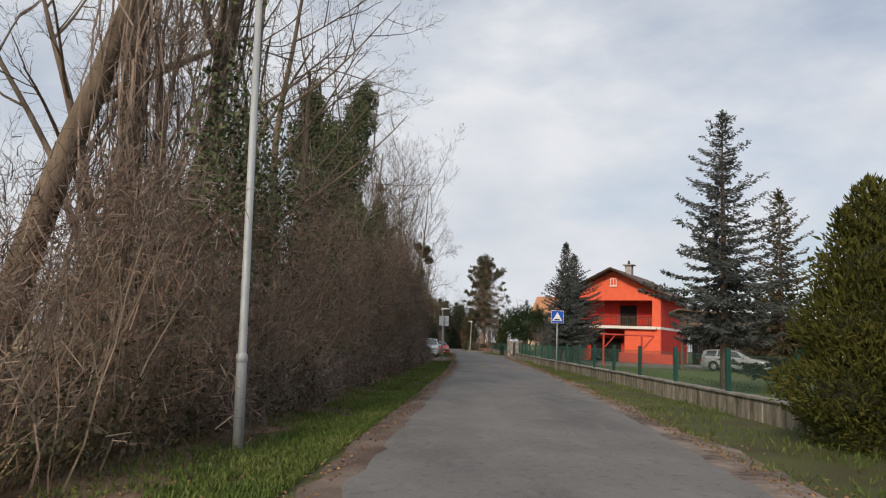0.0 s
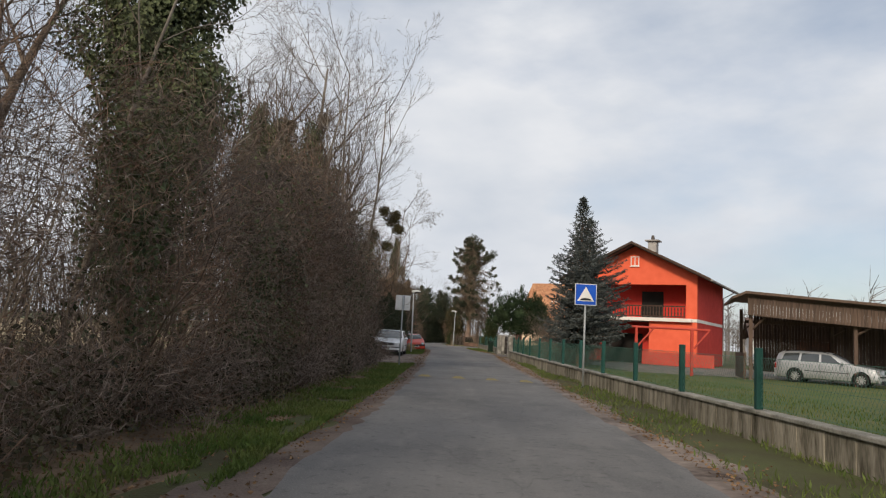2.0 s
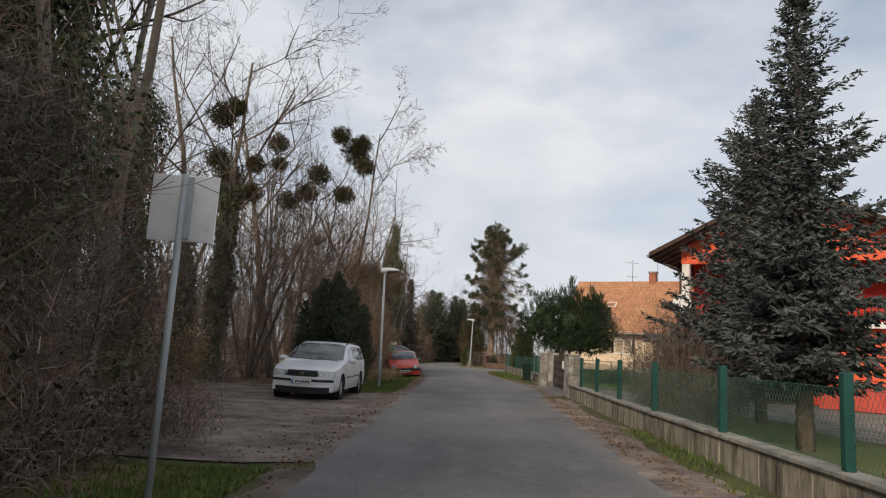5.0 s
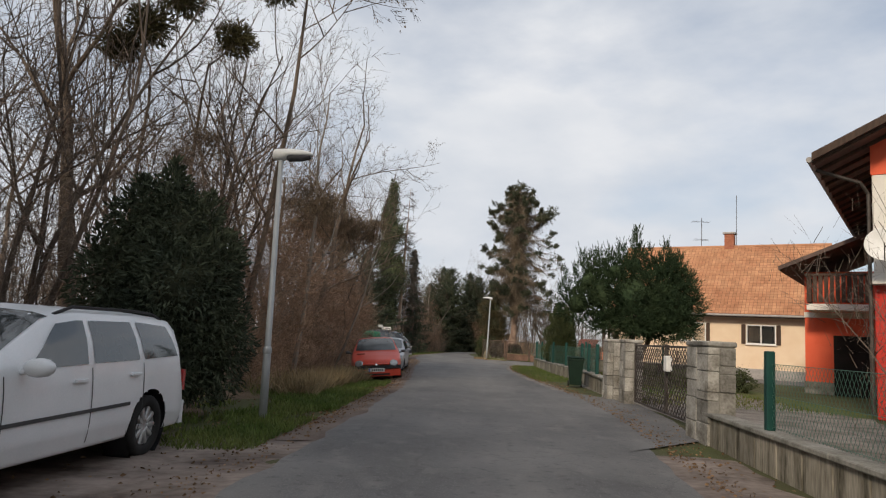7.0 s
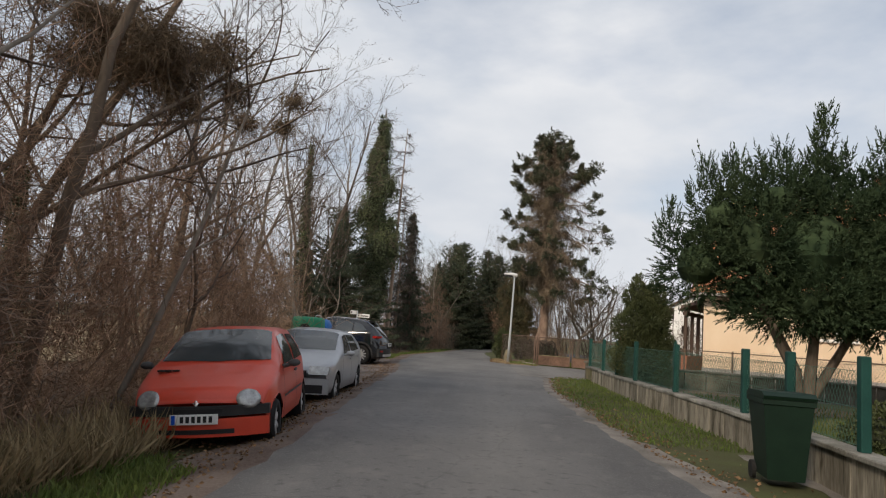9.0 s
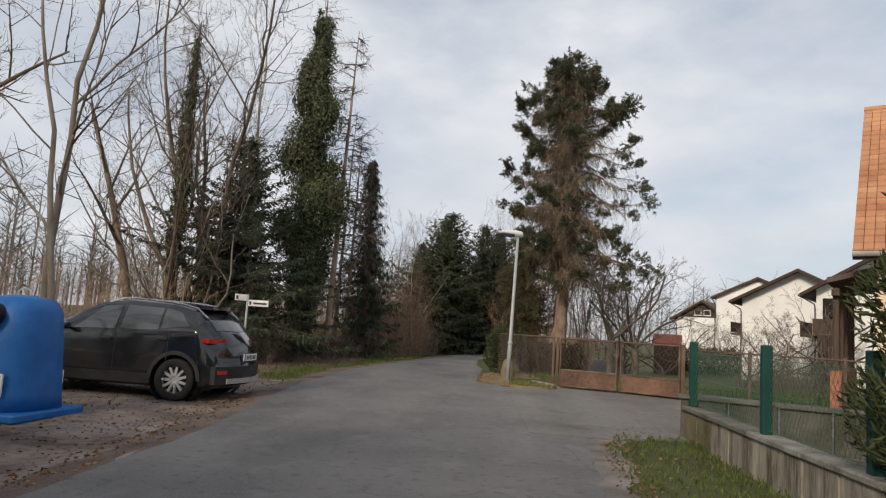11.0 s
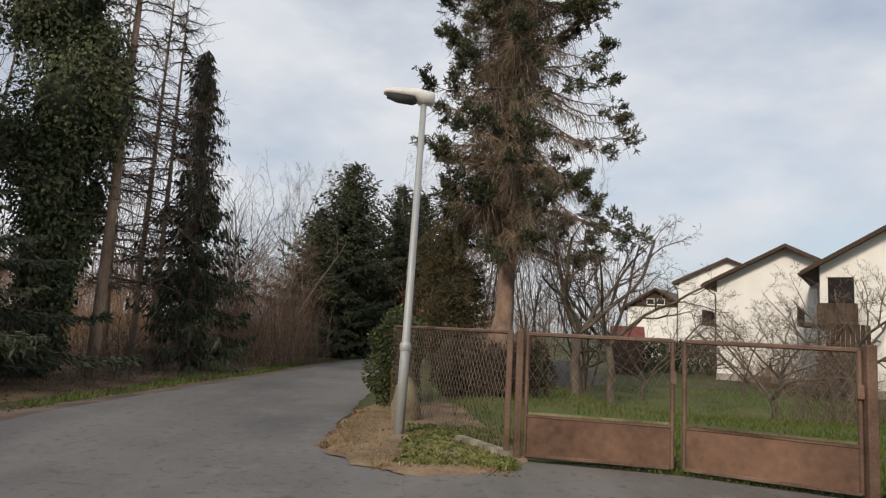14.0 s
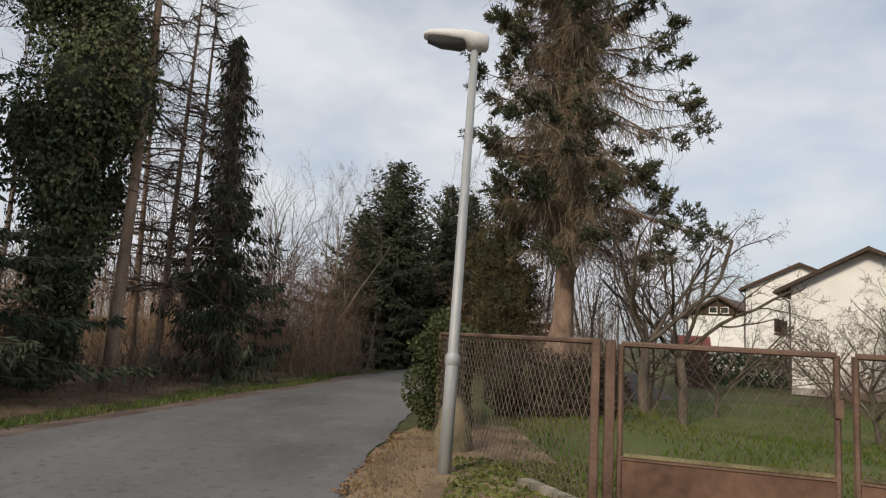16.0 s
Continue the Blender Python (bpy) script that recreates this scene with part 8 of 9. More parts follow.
def pine(m):
    """An old pine: a stout trunk, long boughs, dead twigs hanging inside, needles only as brushes at the bough ends."""
    rng = np.random.default_rng(71)
    top = thing("pine_tree", m, "tall old pine with a brown twiggy crown and dark needle tufts", "tree")
    part("trunk", Geo().tube([(0, 0, -0.2), (0.02, 0, 0.5), (0.1, 0, 4), (0.0, 0.1, 9), (0.15, 0, 13), (0.1, 0, 15.2)], [0.42, 0.34, 0.28, 0.2, 0.11, 0.04], 12), REDBARK, top, smooth=True)
    part("root_fork", Geo().tube([(-0.75, 0.05, -0.1), (-0.35, 0, 0.9), (-0.02, 0, 2.2)], [0.2, 0.18, 0.14], 8), REDBARK, top, smooth=True)
    stems, hang, shoots = [], [], []

    def reach(a, z):
        right = np.interp(z, (4, 5, 8.5, 11, 13.5, 15.3), (2.6, 4.4, 4.2, 3.3, 2.3, 0.7))
        left = np.interp(z, (4, 6, 8, 12, 13.5, 15.3), (1.4, 2.3, 3.1, 3.0, 1.9, 0.7))
        f = 0.5 + 0.5 * math.cos(a)
        return right * f + left * (1 - f)

    def shoot(p, d, n=1):
        for _ in range(n):
            e = d + rng.normal(size=3) * 0.55 + np.array([0, 0, 0.45])
            shoots.append((p + rng.normal(size=3) * 0.10, e / np.linalg.norm(e)))

    n = 150
    for k in range(n):
        z = 4.3 + 10.6 * (k / n) ** 0.95
        a = k * 2.4 + rng.normal() * 0.3
        R = reach(a, z) * rng.uniform(0.55, 1.05)
        p = np.array([0.05, 0, z])
        d = np.array([math.cos(a), math.sin(a), 0.0 if z < 10 else 0.3])
        pts = [p.copy()]
        steps = 7
        for s in range(steps):
            d = d + rng.normal(size=3) * 0.15 + np.array([0, 0, -0.09 if s < 4 else 0.13])
            d /= np.linalg.norm(d)
            p = p + d * R / steps
            pts.append(p.copy())
            f = (s + 1) / steps
            for _ in range(int(30 * (1.25 - f))):
                o = p - d * R / steps * rng.random()
                e = rng.normal(size=3) * 0.45 + d * 0.35 + np.array([0, 0, -0.35])
                l2 = rng.uniform(0.3, 1.4) * (1.15 - 0.4 * f)
                for q in range(3):
                    e = e / np.linalg.norm(e) + np.array([0, 0, -0.35]) + rng.normal(size=3) * 0.22
                    o2 = o + e / np.linalg.norm(e) * l2 / 3
                    hang.append((o, o2, 0.0100 - 0.002 * q, 0.0082 - 0.002 * q))
                    o = o2
            if s >= 3:
                side = np.cross(d, (0, 0, 1)) * rng.choice([-1, 1])
                b = p + (side * 0.8 + d * 0.5) * rng.uniform(0.25, 0.6)
                stems.append(([p, (p + b) / 2 + np.array([0, 0, -0.03]), b], [0.013, 0.01, 0.006]))
                keep = 0 if s < 5 else 0.7 if math.cos(a) < -0.1 and z > 7 else 0.5 if z > 11.5 else 0.45
                if rng.random() < keep * (0.45 + 0.55 * f):
                    shoot(b, side + d, 8)
                if rng.random() < keep * f:
                    shoot(p, d, 6)
        if rng.random() < (0.75 if z > 10 or math.cos(a) < 0 else 0.45):
            shoot(p, d, 13)
        stems.append((pts, [0.045 * (1 - 0.12 * s) * (0.7 + 0.3 * R / 4) for s in range(steps + 1)]))
    for c, r, q in (((0.1, 0, 15.2), 0.6, 60), ((-0.5, 0.1, 14.5), 0.5, 40), ((0.6, 0, 14.4), 0.5, 40), ((3.1, 0.2, 13.1), 0.5, 46), ((2.7, 0.1, 12.5), 0.4, 28), ((4.2, -0.3, 4.6), 0.5, 40), ((3.6, -0.5, 5.0), 0.6, 40), ((4.1, 0, 8.1), 0.4, 26)):
        for _ in range(q):
            e = rng.normal(size=3)
            e /= np.linalg.norm(e)
            shoot(np.array(c) + e * r * np.array([1, 1, 0.6]) * rng.uniform(0.5, 1), e)
    stems.append(([np.array(p) for p in ((0.1, 0, 10.5), (1.6, 0.1, 11.6), (3.0, 0.2, 13.1))], [0.09, 0.07, 0.03]))
    stems.append(([np.array(p) for p in ((0.1, 0, 5.6), (2.0, -0.2, 5.3), (4.1, -0.3, 4.6))], [0.08, 0.06, 0.02]))
    g = Geo()
    limb_mesh(g, stems)
    part("branch_frame", g, REDBARK, top, smooth=True)
    g = Geo()
    twig_mesh(g, hang, 1.0)
    part("twig_curtain", g, mat("dead_pine_twigs", (0.115, 0.088, 0.062), (0.255, 0.198, 0.14), 0.8, 8, 0.95, bump=0, island=0.4), top, "brown hanging twigs")
    base, way = np.array([q[0] for q in shoots]), np.array([q[1] for q in shoots])
    per = 17
    who, u = np.repeat(np.arange(len(base)), per), np.tile(np.linspace(0, 1, per), len(base))[:, None]
    needles = Geo().leaves(base[who] + way[who] * 0.24 * u, way[who] * 0.8 + rng.normal(size=(len(who), 3)) * 0.75, 0.16 * rng.uniform(0.7, 1.2, len(who)), 0.26, rng)
    part("needle_crown", needles, PINENEEDLE, top, "dark needle tufts")


pine(at_ground(6.75, 110.5))
leafy_mass("arborvitae", 87, "brownish olive arborvitae with see-through crown beside the pine", "tree", at_ground(4.9, 113.6), [((0, 0, 1.2), (1.2, 1.2, 1.3)), ((0.2, 0, 2.8), (1.3, 1.2, 1.3)), ((-0.3, 0, 4.2), (1.0, 1.0, 1.1)), ((0.5, 0, 5.2), (0.8, 0.8, 1.0)), ((0.1, 0, 6.2), (0.5, 0.5, 0.8))], BROWNGREEN, 15000, 0.16, [([(0, 0, -0.1), (0, 0, 4.5)], [0.14, 0.04])], width=0.3, core=0.5)


def yew(m):
    """A broad yew: lumps of dark crown, their skin made of short leafy shoots that all reach up and out."""
    rng = np.random.default_rng(81)
    top = thing("yew_tree", m, "broad dark yew with pointed leaders behind the wall", "tree")
    g = Geo()
    for pts, rad in (([(0, 0, -0.2), (-0.1, 0, 1.0), (-0.8, 0, 2.4), (-1.2, 0, 3.6)], [0.14, 0.12, 0.09, 0.04]), ([(0.1, 0, -0.2), (0.2, 0, 1.1), (0.4, 0, 3.0)], [0.13, 0.11, 0.05]), ([(0.2, 0.1, 0.4), (0.9, 0.1, 1.6), (1.6, 0, 3.0)], [0.1, 0.08, 0.04])):
        g.tube(pts, rad, 8, caps=False)
    part("trunk", g, BARK, top, smooth=True)
    lumps = [((-2.0, 0, 3.0), (0.75, 0.9, 0.75)), ((-1.1, 0, 3.4), (1.0, 1.2, 1.0)), ((0.2, 0, 3.4), (1.4, 1.4, 1.35)), ((1.5, 0.1, 3.4), (1.35, 1.4, 1.3)), ((2.2, 0.2, 3.1), (0.9, 1.1, 1.0)), ((-1.6, 0, 4.0), (0.5, 0.7, 0.6)), ((-0.5, 0, 4.4), (0.7, 0.8, 0.55)), ((0.3, 0, 4.7), (0.5, 0.6, 0.6)), ((1.4, 0, 4.5), (0.65, 0.8, 0.55)), ((2.0, 0, 4.1), (0.5, 0.65, 0.6)), ((0.1, 0, 2.3), (1.5, 1.5, 0.5)), ((1.7, 0, 2.2), (1.0, 1.2, 0.5))]
    inner, at, way = Geo(), [], []
    for c, r in lumps:
        inner.lump(c, [0.55 * x for x in r], 81 + c[0])
        k = int(430 * max(r[0] * r[1], r[0] * r[2]))
        d = rng.normal(size=(k, 3))
        d /= np.linalg.norm(d, axis=1, keepdims=True)
        lobe = 1 + 0.2 * np.sin(d[:, :1] * 6 + c[0] * 3) * np.cos(d[:, 2:] * 5 + c[2])
        at.append(np.array(c) + d * np.array(r) * lobe * rng.uniform(0.62, 1.0, (k, 1)))
        way.append(d * 0.9 + np.array([0, 0, 0.3]) + rng.normal(size=(k, 3)) * 0.3)
    for x, z, hh in ((-2.5, 3.3, 0.9), (-1.9, 4.1, 1.1), (-1.5, 4.2, 0.8), (-1.1, 4.3, 1.0), (-0.7, 4.6, 0.8), (-0.2, 4.6, 1.0), (0.25, 4.9, 1.2), (0.55, 4.9, 0.7), (0.9, 4.6, 0.8), (1.5, 4.6, 1.0), (1.9, 4.4, 0.8), (2.2, 4.2, 1.0), (2.7, 3.6, 0.8)):
        k = int(46 * hh)
        u, a = rng.random(k), rng.uniform(0, 6.3, k)
        w = 0.26 * (1 - u) ** 0.7
        at.append(np.stack([x + w * np.cos(a), w * np.sin(a) + rng.normal() * 0.3, z + hh * u], 1))
        way.append(np.stack([np.cos(a) * 0.5, np.sin(a) * 0.5, 0.9 + u], 1))
    at, way = np.concatenate(at), np.concatenate(way)
    way /= np.linalg.norm(way, axis=1, keepdims=True)
    per = 22
    who, u = np.repeat(np.arange(len(at)), per), np.tile(np.linspace(0, 1, per), len(at))[:, None]
    ln = rng.uniform(0.2, 0.48, len(at))[who][:, None]
    g = Geo().leaves(at[who] + way[who] * ln * u, way[who] * 0.9 + rng.normal(size=(len(who), 3)) * 0.75 * (1.1 - u), 0.105 * (1.2 - 0.5 * u[:, 0]) * rng.uniform(0.7, 1.2, len(who)), 0.24, rng)
    part("crown", g, YEW, top)
    # lumps in the leaf colour, added as the shaded inside of the yew
    part("inner_foliage", inner, YEW, top, "solid lumps that stand for the shaded inside of the crown")


yew(at_ground(9.6, 78.0))
low = leafy_mass("garden_shrub", 88, "low dark evergreen shrub beside the gravel drive", "shrub", at_ground(9.2, 74.2), [((0, 0, 0.3), (0.6, 0.5, 0.4)), ((0.3, 0.1, 0.45), (0.4, 0.4, 0.35))], HEDGE, 3600, 0.07, group="low shrubs", width=0.6)
for k, x in enumerate((10.3, 11.4, 12.4)):
    copy_thing(low, at_ground(x, 74.0 + 0.25 * (k % 2), 70 * k, 0.9 + 0.12 * k))
leafy_mass("thuja", 82, "rounded conical thuja behind the fence", "shrub", at_ground(7.5, 82.2), [((0, 0, 0.9), (0.78, 0.75, 0.95)), ((-0.15, 0, 1.7), (0.62, 0.6, 0.8)), ((0.2, 0, 1.8), (0.5, 0.5, 0.8)), ((-0.2, 0, 2.5), (0.35, 0.35, 0.5)), ((0.25, 0, 2.4), (0.3, 0.3, 0.5))], HEDGE, 20000, 0.10, width=0.28, droop=-0.9, leaders=((-0.2, 0, 2.7, 0.4), (0.25, 0, 2.6, 0.4)))
for k, (x, y, s) in enumerate(((6.35, 9.7, 0.74), (7.05, 9.3, 0.92), (8.3, 9.8, 1.15), (6.9, 7.4, 1.0), (6.7, 5.0, 1.0))):
    if k == 0:
        tj = leafy_mass("thuja_hedge_plant", 83, "bushy olive-green thuja hedge plant", "hedge", at_ground(x, y), [((0, 0, 0.8), (1.1, 1.1, 0.9)), ((0.1, 0, 1.7), (0.95, 0.95, 0.9)), ((0.1, 0, 2.5), (0.7, 0.7, 0.8)), ((0.15, 0, 3.2), (0.4, 0.4, 0.6)), ((0.4, 0, 3.3), (0.2, 0.2, 0.5))], THUJA, 24000, 0.11, group="thuja hedge", width=0.3, droop=-0.9, leaders=((0.1, 0, 3.3, 0.6), (-0.3, 0, 2.9, 0.5), (0.4, 0.2, 3.4, 0.5)))
    else:
        copy_thing(tj, at_ground(x, y, 70 * k, s))

# corner verge: hedge bush, boulder, ground cover
leafy_mass("corner_bush", 84, "clipped small-leaved bush on the corner", "shrub", at_ground(4.0, 99.1), [((0, 0, 0.55), (0.45, 0.7, 0.7)), ((0.05, 0.2, 1.1), (0.40, 0.6, 0.42)), ((0.0, -0.3, 1.05), (0.38, 0.36, 0.4))], HEDGE, 11000, 0.055, width=0.7, leaders=((0, -0.2, 1.3, 0.3),))
rng = np.random.default_rng(85)
g = Geo()
prof = []
for i in range(7):
    for k in range(12):
        t, u = i / 6, 2 * math.pi * k / 12
        r = (0.22 - 0.12 * t ** 1.6) * (1 + 0.14 * math.sin(3 * u + i) + rng.normal() * 0.04) * (1 if i < 6 else 0.4)
        prof.append((4.22 + r * math.cos(u) + 0.06 * t, 97.25 + 0.8 * r * math.sin(u), -0.08 + 0.68 * t))
g.add(prof, [(i * 12 + k, i * 12 + (k + 1) % 12, (i + 1) * 12 + (k + 1) % 12, (i + 1) * 12 + k) for i in range(6) for k in range(12)] + [tuple(range(72, 84))])
tagged(part("boulder", g, BOULDER, smooth=True), "upright rough boulder beside the lamp post", "boulder")
leafy_mass("garden_hedge", 86, "dark brown winter hedge along the garden", "hedge", at_ground(5.4, 100.8), [((-0.5 + 0.36 * k, 0.5 + 0.10 * k, 0.5), (0.36, 0.35, 0.62)) for k in range(6)], DARKHEDGE, 12000, 0.065)


# fruit trees and shrubs of the far garden
SHEDRED = mat("red_roofing", (0.15, 0.04, 0.03), (0.24, 0.08, 0.055), 2, 40, 0.8, bump=0.4, depth=0.01)
ORCHARD = mat("orchard_bark", (0.0665, 0.0546, 0.0448), (0.161, 0.1344, 0.1106), 4, 24, 0.95, bump=0.8, depth=0.02, stretch=(1, 1, 0.4))


def fruit_tree(seed, h, label, m, r=0.13, fork=1.6, limb=0.44):
    rng = np.random.default_rng(seed)
    top = thing("fruit_tree", m, label, "tree", "fruit trees")
    stems, twigs = [], []
    trunk = [np.array(p) for p in ((0, 0, -0.1), (0.05, 0, 0.56 * fork), (-0.03, 0.05, fork))]
    stems.append((trunk, [r, r * 0.85, r * 0.75]))
    for k in range(5):
        a = k * 1.26 + rng.normal() * 0.2
        grow(rng, trunk[-1], (math.cos(a), math.sin(a), rng.uniform(0.45, 1.3)), h * 0.62, r * limb, 4, stems, twigs, 0.17, 0.06, (4, 5), 0.56, 0.85, 7, 0.25)
    g = Geo()
    limb_mesh(g, stems)
    part("limb_frame", g, ORCHARD, top, smooth=True)
    g = Geo()
    twig_mesh(g, twigs, 1.25)
    part("twig_crown", g, TWIG, top)
    return top


ft = fruit_tree(91, 4.9, "old bare apple tree with crooked limbs", at_ground(10.5, 111.0, 30, 1.25))
copy_thing(ft, at_ground(9.2, 110.2, 170, 1.05))
young = fruit_tree(92, 4.6, "small bare fruit tree with many thin upright stems", at_ground(20.6, 119.5, 0, 1.45), 0.075, 0.55, 0.5)
for x, y, turn, sc in ((22.6, 117.5, 330, 1.35), (14.8, 108.5, 60, 0.75), (12.5, 114.0, 250, 0.9), (11.6, 120.0, 20, 0.9), (18.2, 118.0, 140, 0.8)):
    copy_thing(young, at_ground(x, y, turn, sc))
brush("garden_shrubs", 95, [(13.5, 16.5, 104, 107, 1, 1.0), (17.0, 19.5, 107, 110, 1, 1.1), (21, 24, 118, 120, 1, 1.0), (12, 20, 88.5, 90, 1.0, 0.6)], TWIG, "twiggy bare garden shrubs", 150, 1.7, 0.009, 30, 0.3)
brush("garden_shrubs", 97, [(21.8, 24.5, 125.0, 127.0, 1, 1.0), (25.0, 27.5, 120.5, 122.0, 0.7, 0.8)], REDBRUSH, "russet bare shrubs before the white houses", 110, 2.4, 0.010, 30, 0.25, fine=60)
shed = thing("garden_shed", pose(15.6, 131.4, gz(16, 131), 0, 0, -15), "small dark shed with a brick-red roof at the garden's end", "shed")
part("wall", Geo().box(0.15, 2.05, 0.15, 2.0, 0, 2.25), DARKWOOD, shed)
part("roof", Geo().prism([(0, 2.25), (2.3, 3.0), (2.3, 3.1), (0, 2.35)], 2.2, "x", 0), SHEDRED, shed, "brick-red roof")
g, rng = Geo(), np.random.default_rng(96)
for k in range(14):
    for f in (0.25, 0.62, 0.95):
        ball_leaves(g, rng, (17.4 + 0.48 * k, 134.4, gz(17.4 + 0.48 * k, 134.4) + 1.8 * f * (1 + 0.06 * (k % 3))), (0.38 - 0.16 * f, 0.35, 0.42), 650, 0.12, -0.5, 0.4, 0.4)
tagged(part("far_hedge", g, YEW), "row of small dark thujas at the back of the garden", "hedge", kind="stuff")

# thickets: west side in depth
tangle("thicket", 101, *hedge_spots(1, 1500, 4, 46, FACE_S, TOP_S, 0.9, open_to=18.5), DARKBRUSH, "dense matted purple-brown thicket beside the road", per=46)
tangle("thicket", 102, *hedge_spots(2, 560, 5, 46, FACE_S, TOP_S, 0.7, open_to=18.5), REDBRUSH, "russet dry shoots in the thicket", per=36, ln=(0.2, 0.6))
tangle("thicket", 103, *hedge_spots(3, 300, 9, 46, FACE_S, TOP_S, 0.8, low=1.2, open_to=18.5), BRUSH, "olive-brown twigs at the top of the thicket", per=36, ln=(0.2, 0.6))
tangle("bramble_thicket", 109, *hedge_spots(9, 620, 8, 46, [(y, x + 0.28) for y, x in FACE_S], [(y, 0.75) for y, _ in TOP_S], 0.55), DARKBRUSH, "low dark bramble tangle at the foot of the thicket", per=40, ln=(0.15, 0.45), spread=0.18)
brush("thicket_stems", 112, [(-4.2, -2.9, 4, 9, 0.9, 0.7), (-3.6, -2.5, 9, 30, 2.2, 0.9), (-2.6, -1.3, 30, 45, 1.6, 1.0)], BRUSH, "arching bare stems in the thicket", 230, 4.2, 0.011, 14, 0.30, 0.15, 0.20, fine=10)
brush("thicket_stems", 113, [(-3.8, -2.8, 5, 10, 1.0, 0.9), (-3.0, -2.2, 10, 30, 2.4, 1.0), (-2.2, -1.5, 30, 44, 0.6, 0.9)], PALEBRUSH, "pale tan stalks along the edge of the thicket", 360, 3.4, 0.010, 8, 0.12, 0.3, 0.10, fine=4)
rng = np.random.default_rng(116)
at = np.concatenate([np.stack([bx + 0.16 * z + rng.normal(size=n) * 0.36, by + rng.normal(size=n) * 0.4, z], 1) for bx, by, n, hi in ((-4.9, 9.9, 120, 6.0), (-5.2, 12.2, 100, 6.0), (-3.9, 8.6, 60, 3.0)) for z in [hi * rng.random(n) ** 1.2]])
tangle("vine_curtain", 116, at, rng.normal(size=at.shape) * 0.22 + np.array([0, 0, 1.0]), DARKBRUSH, "matted brown vine shoots hanging about the leaning trunks", per=24, ln=(0.3, 0.9), spread=0.2)
brush("thicket_stems", 114, [(-7.5, -4.2, 17, 27, 0.9, 1.0), (-7.5, -3.8, 27, 45, 0.5, 0.85)], TWIG, "tall thin saplings further back in the thicket", 110, 7.0, 0.018, 44, 0.12, 0.3, 0.12, fine=6)
brush("undergrowth", 115, [(-4.8, -2.7, 96.5, 101.5, 1, 1), (-3.2, -1.6, 101.5, 108, 1, 1)], TWIG, "dark leafless undergrowth at the foot of the roadside trees", 120, 1.4, 0.009, 20, 0.3, fine=60)
tangle("thicket", 121, *hedge_spots(11, 260, 107.5, 117, [(107, -1.6), (112, -0.6), (117, 0.6)], [(107, 2.4), (117, 4.2)], 1.3), REDBRUSH, "russet-brown scrub at the bend", per=44, ln=(0.2, 0.6))
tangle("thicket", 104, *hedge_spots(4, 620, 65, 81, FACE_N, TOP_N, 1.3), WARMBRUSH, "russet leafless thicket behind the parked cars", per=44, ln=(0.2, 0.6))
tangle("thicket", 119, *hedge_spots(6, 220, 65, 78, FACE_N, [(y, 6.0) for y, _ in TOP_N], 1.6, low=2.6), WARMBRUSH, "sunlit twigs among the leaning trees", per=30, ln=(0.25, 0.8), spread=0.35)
tangle("thicket", 105, *hedge_spots(5, 160, 65, 81, FACE_N, [(y, z * 1.3) for y, z in TOP_N], 2.2), BRUSH, "dark brown twigs deep in the thicket", per=40)
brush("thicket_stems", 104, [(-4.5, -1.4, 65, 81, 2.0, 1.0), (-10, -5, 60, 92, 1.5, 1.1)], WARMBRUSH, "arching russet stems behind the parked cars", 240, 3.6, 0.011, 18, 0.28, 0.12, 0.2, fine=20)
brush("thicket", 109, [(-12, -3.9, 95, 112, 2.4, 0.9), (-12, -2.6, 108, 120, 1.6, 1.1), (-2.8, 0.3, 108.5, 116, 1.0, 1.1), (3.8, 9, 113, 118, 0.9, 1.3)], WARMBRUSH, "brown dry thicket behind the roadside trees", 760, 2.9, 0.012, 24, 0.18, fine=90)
brush("thicket", 111, [(-8, -2.8, 96, 108, 1.0, 1.0), (-2.6, 0.6, 108, 117, 1.0, 1.0)], PALEBRUSH, "pale dry stalks behind the roadside trees", 240, 2.4, 0.010, 18, 0.2, fine=40)
brush("yard_shrub", 110, [(7.6, 9.0, 51.5, 55.5, 1.2, 0.75), (8.4, 10.2, 54.0, 57.5, 1.3, 0.95), (9.6, 11.8, 56.5, 60.5, 1.3, 1.1), (11.5, 13.5, 60, 63.5, 0.8, 1.1)], TWIG, "dense dark bare shrubs behind the wall", 260, 3.0, 0.012, 30, 0.2, fine=140)
brush("tall_thicket", 108, [(-8, -4.8, 47, 58, 1.2, 1.0), (-7.5, -4.4, 60, 68, 1.0, 1.0), (-8.5, -5, 68, 84, 0.5, 0.7)], TWIG, "tall thin leafless saplings behind the parking ground", 120, 7.4, 0.017, 46, 0.12, 0.3, 0.1, fine=10)
tangle("thicket", 117, *hedge_spots(7, 330, 54, 67, [(54, -4.9), (58, -4.2), (62, -2.6), (67, -1.2)], [(54, 3.4), (60, 4.4), (67, 4.2)], 1.3), DARKBRUSH, "dark matted brush behind the parking ground", per=46, ln=(0.2, 0.6))
tangle("thicket", 118, *hedge_spots(8, 150, 57, 67, [(57, -4.2), (62, -2.4), (67, -1.2)], [(57, 6.5), (67, 6.0)], 1.5, low=3.0), BRUSH, "brown twigs in the crowns behind the parking ground", per=40, ln=(0.25, 0.8), spread=0.35)
brush("thicket", 113, [(-8.5, -4.2, 57, 64, 1.0, 1.0), (-8.5, -5.5, 50, 57, 0.6, 0.8)], TWIG, "dark leafless brush behind the parked car", 190, 3.6, 0.012, 26, 0.2, fine=70)
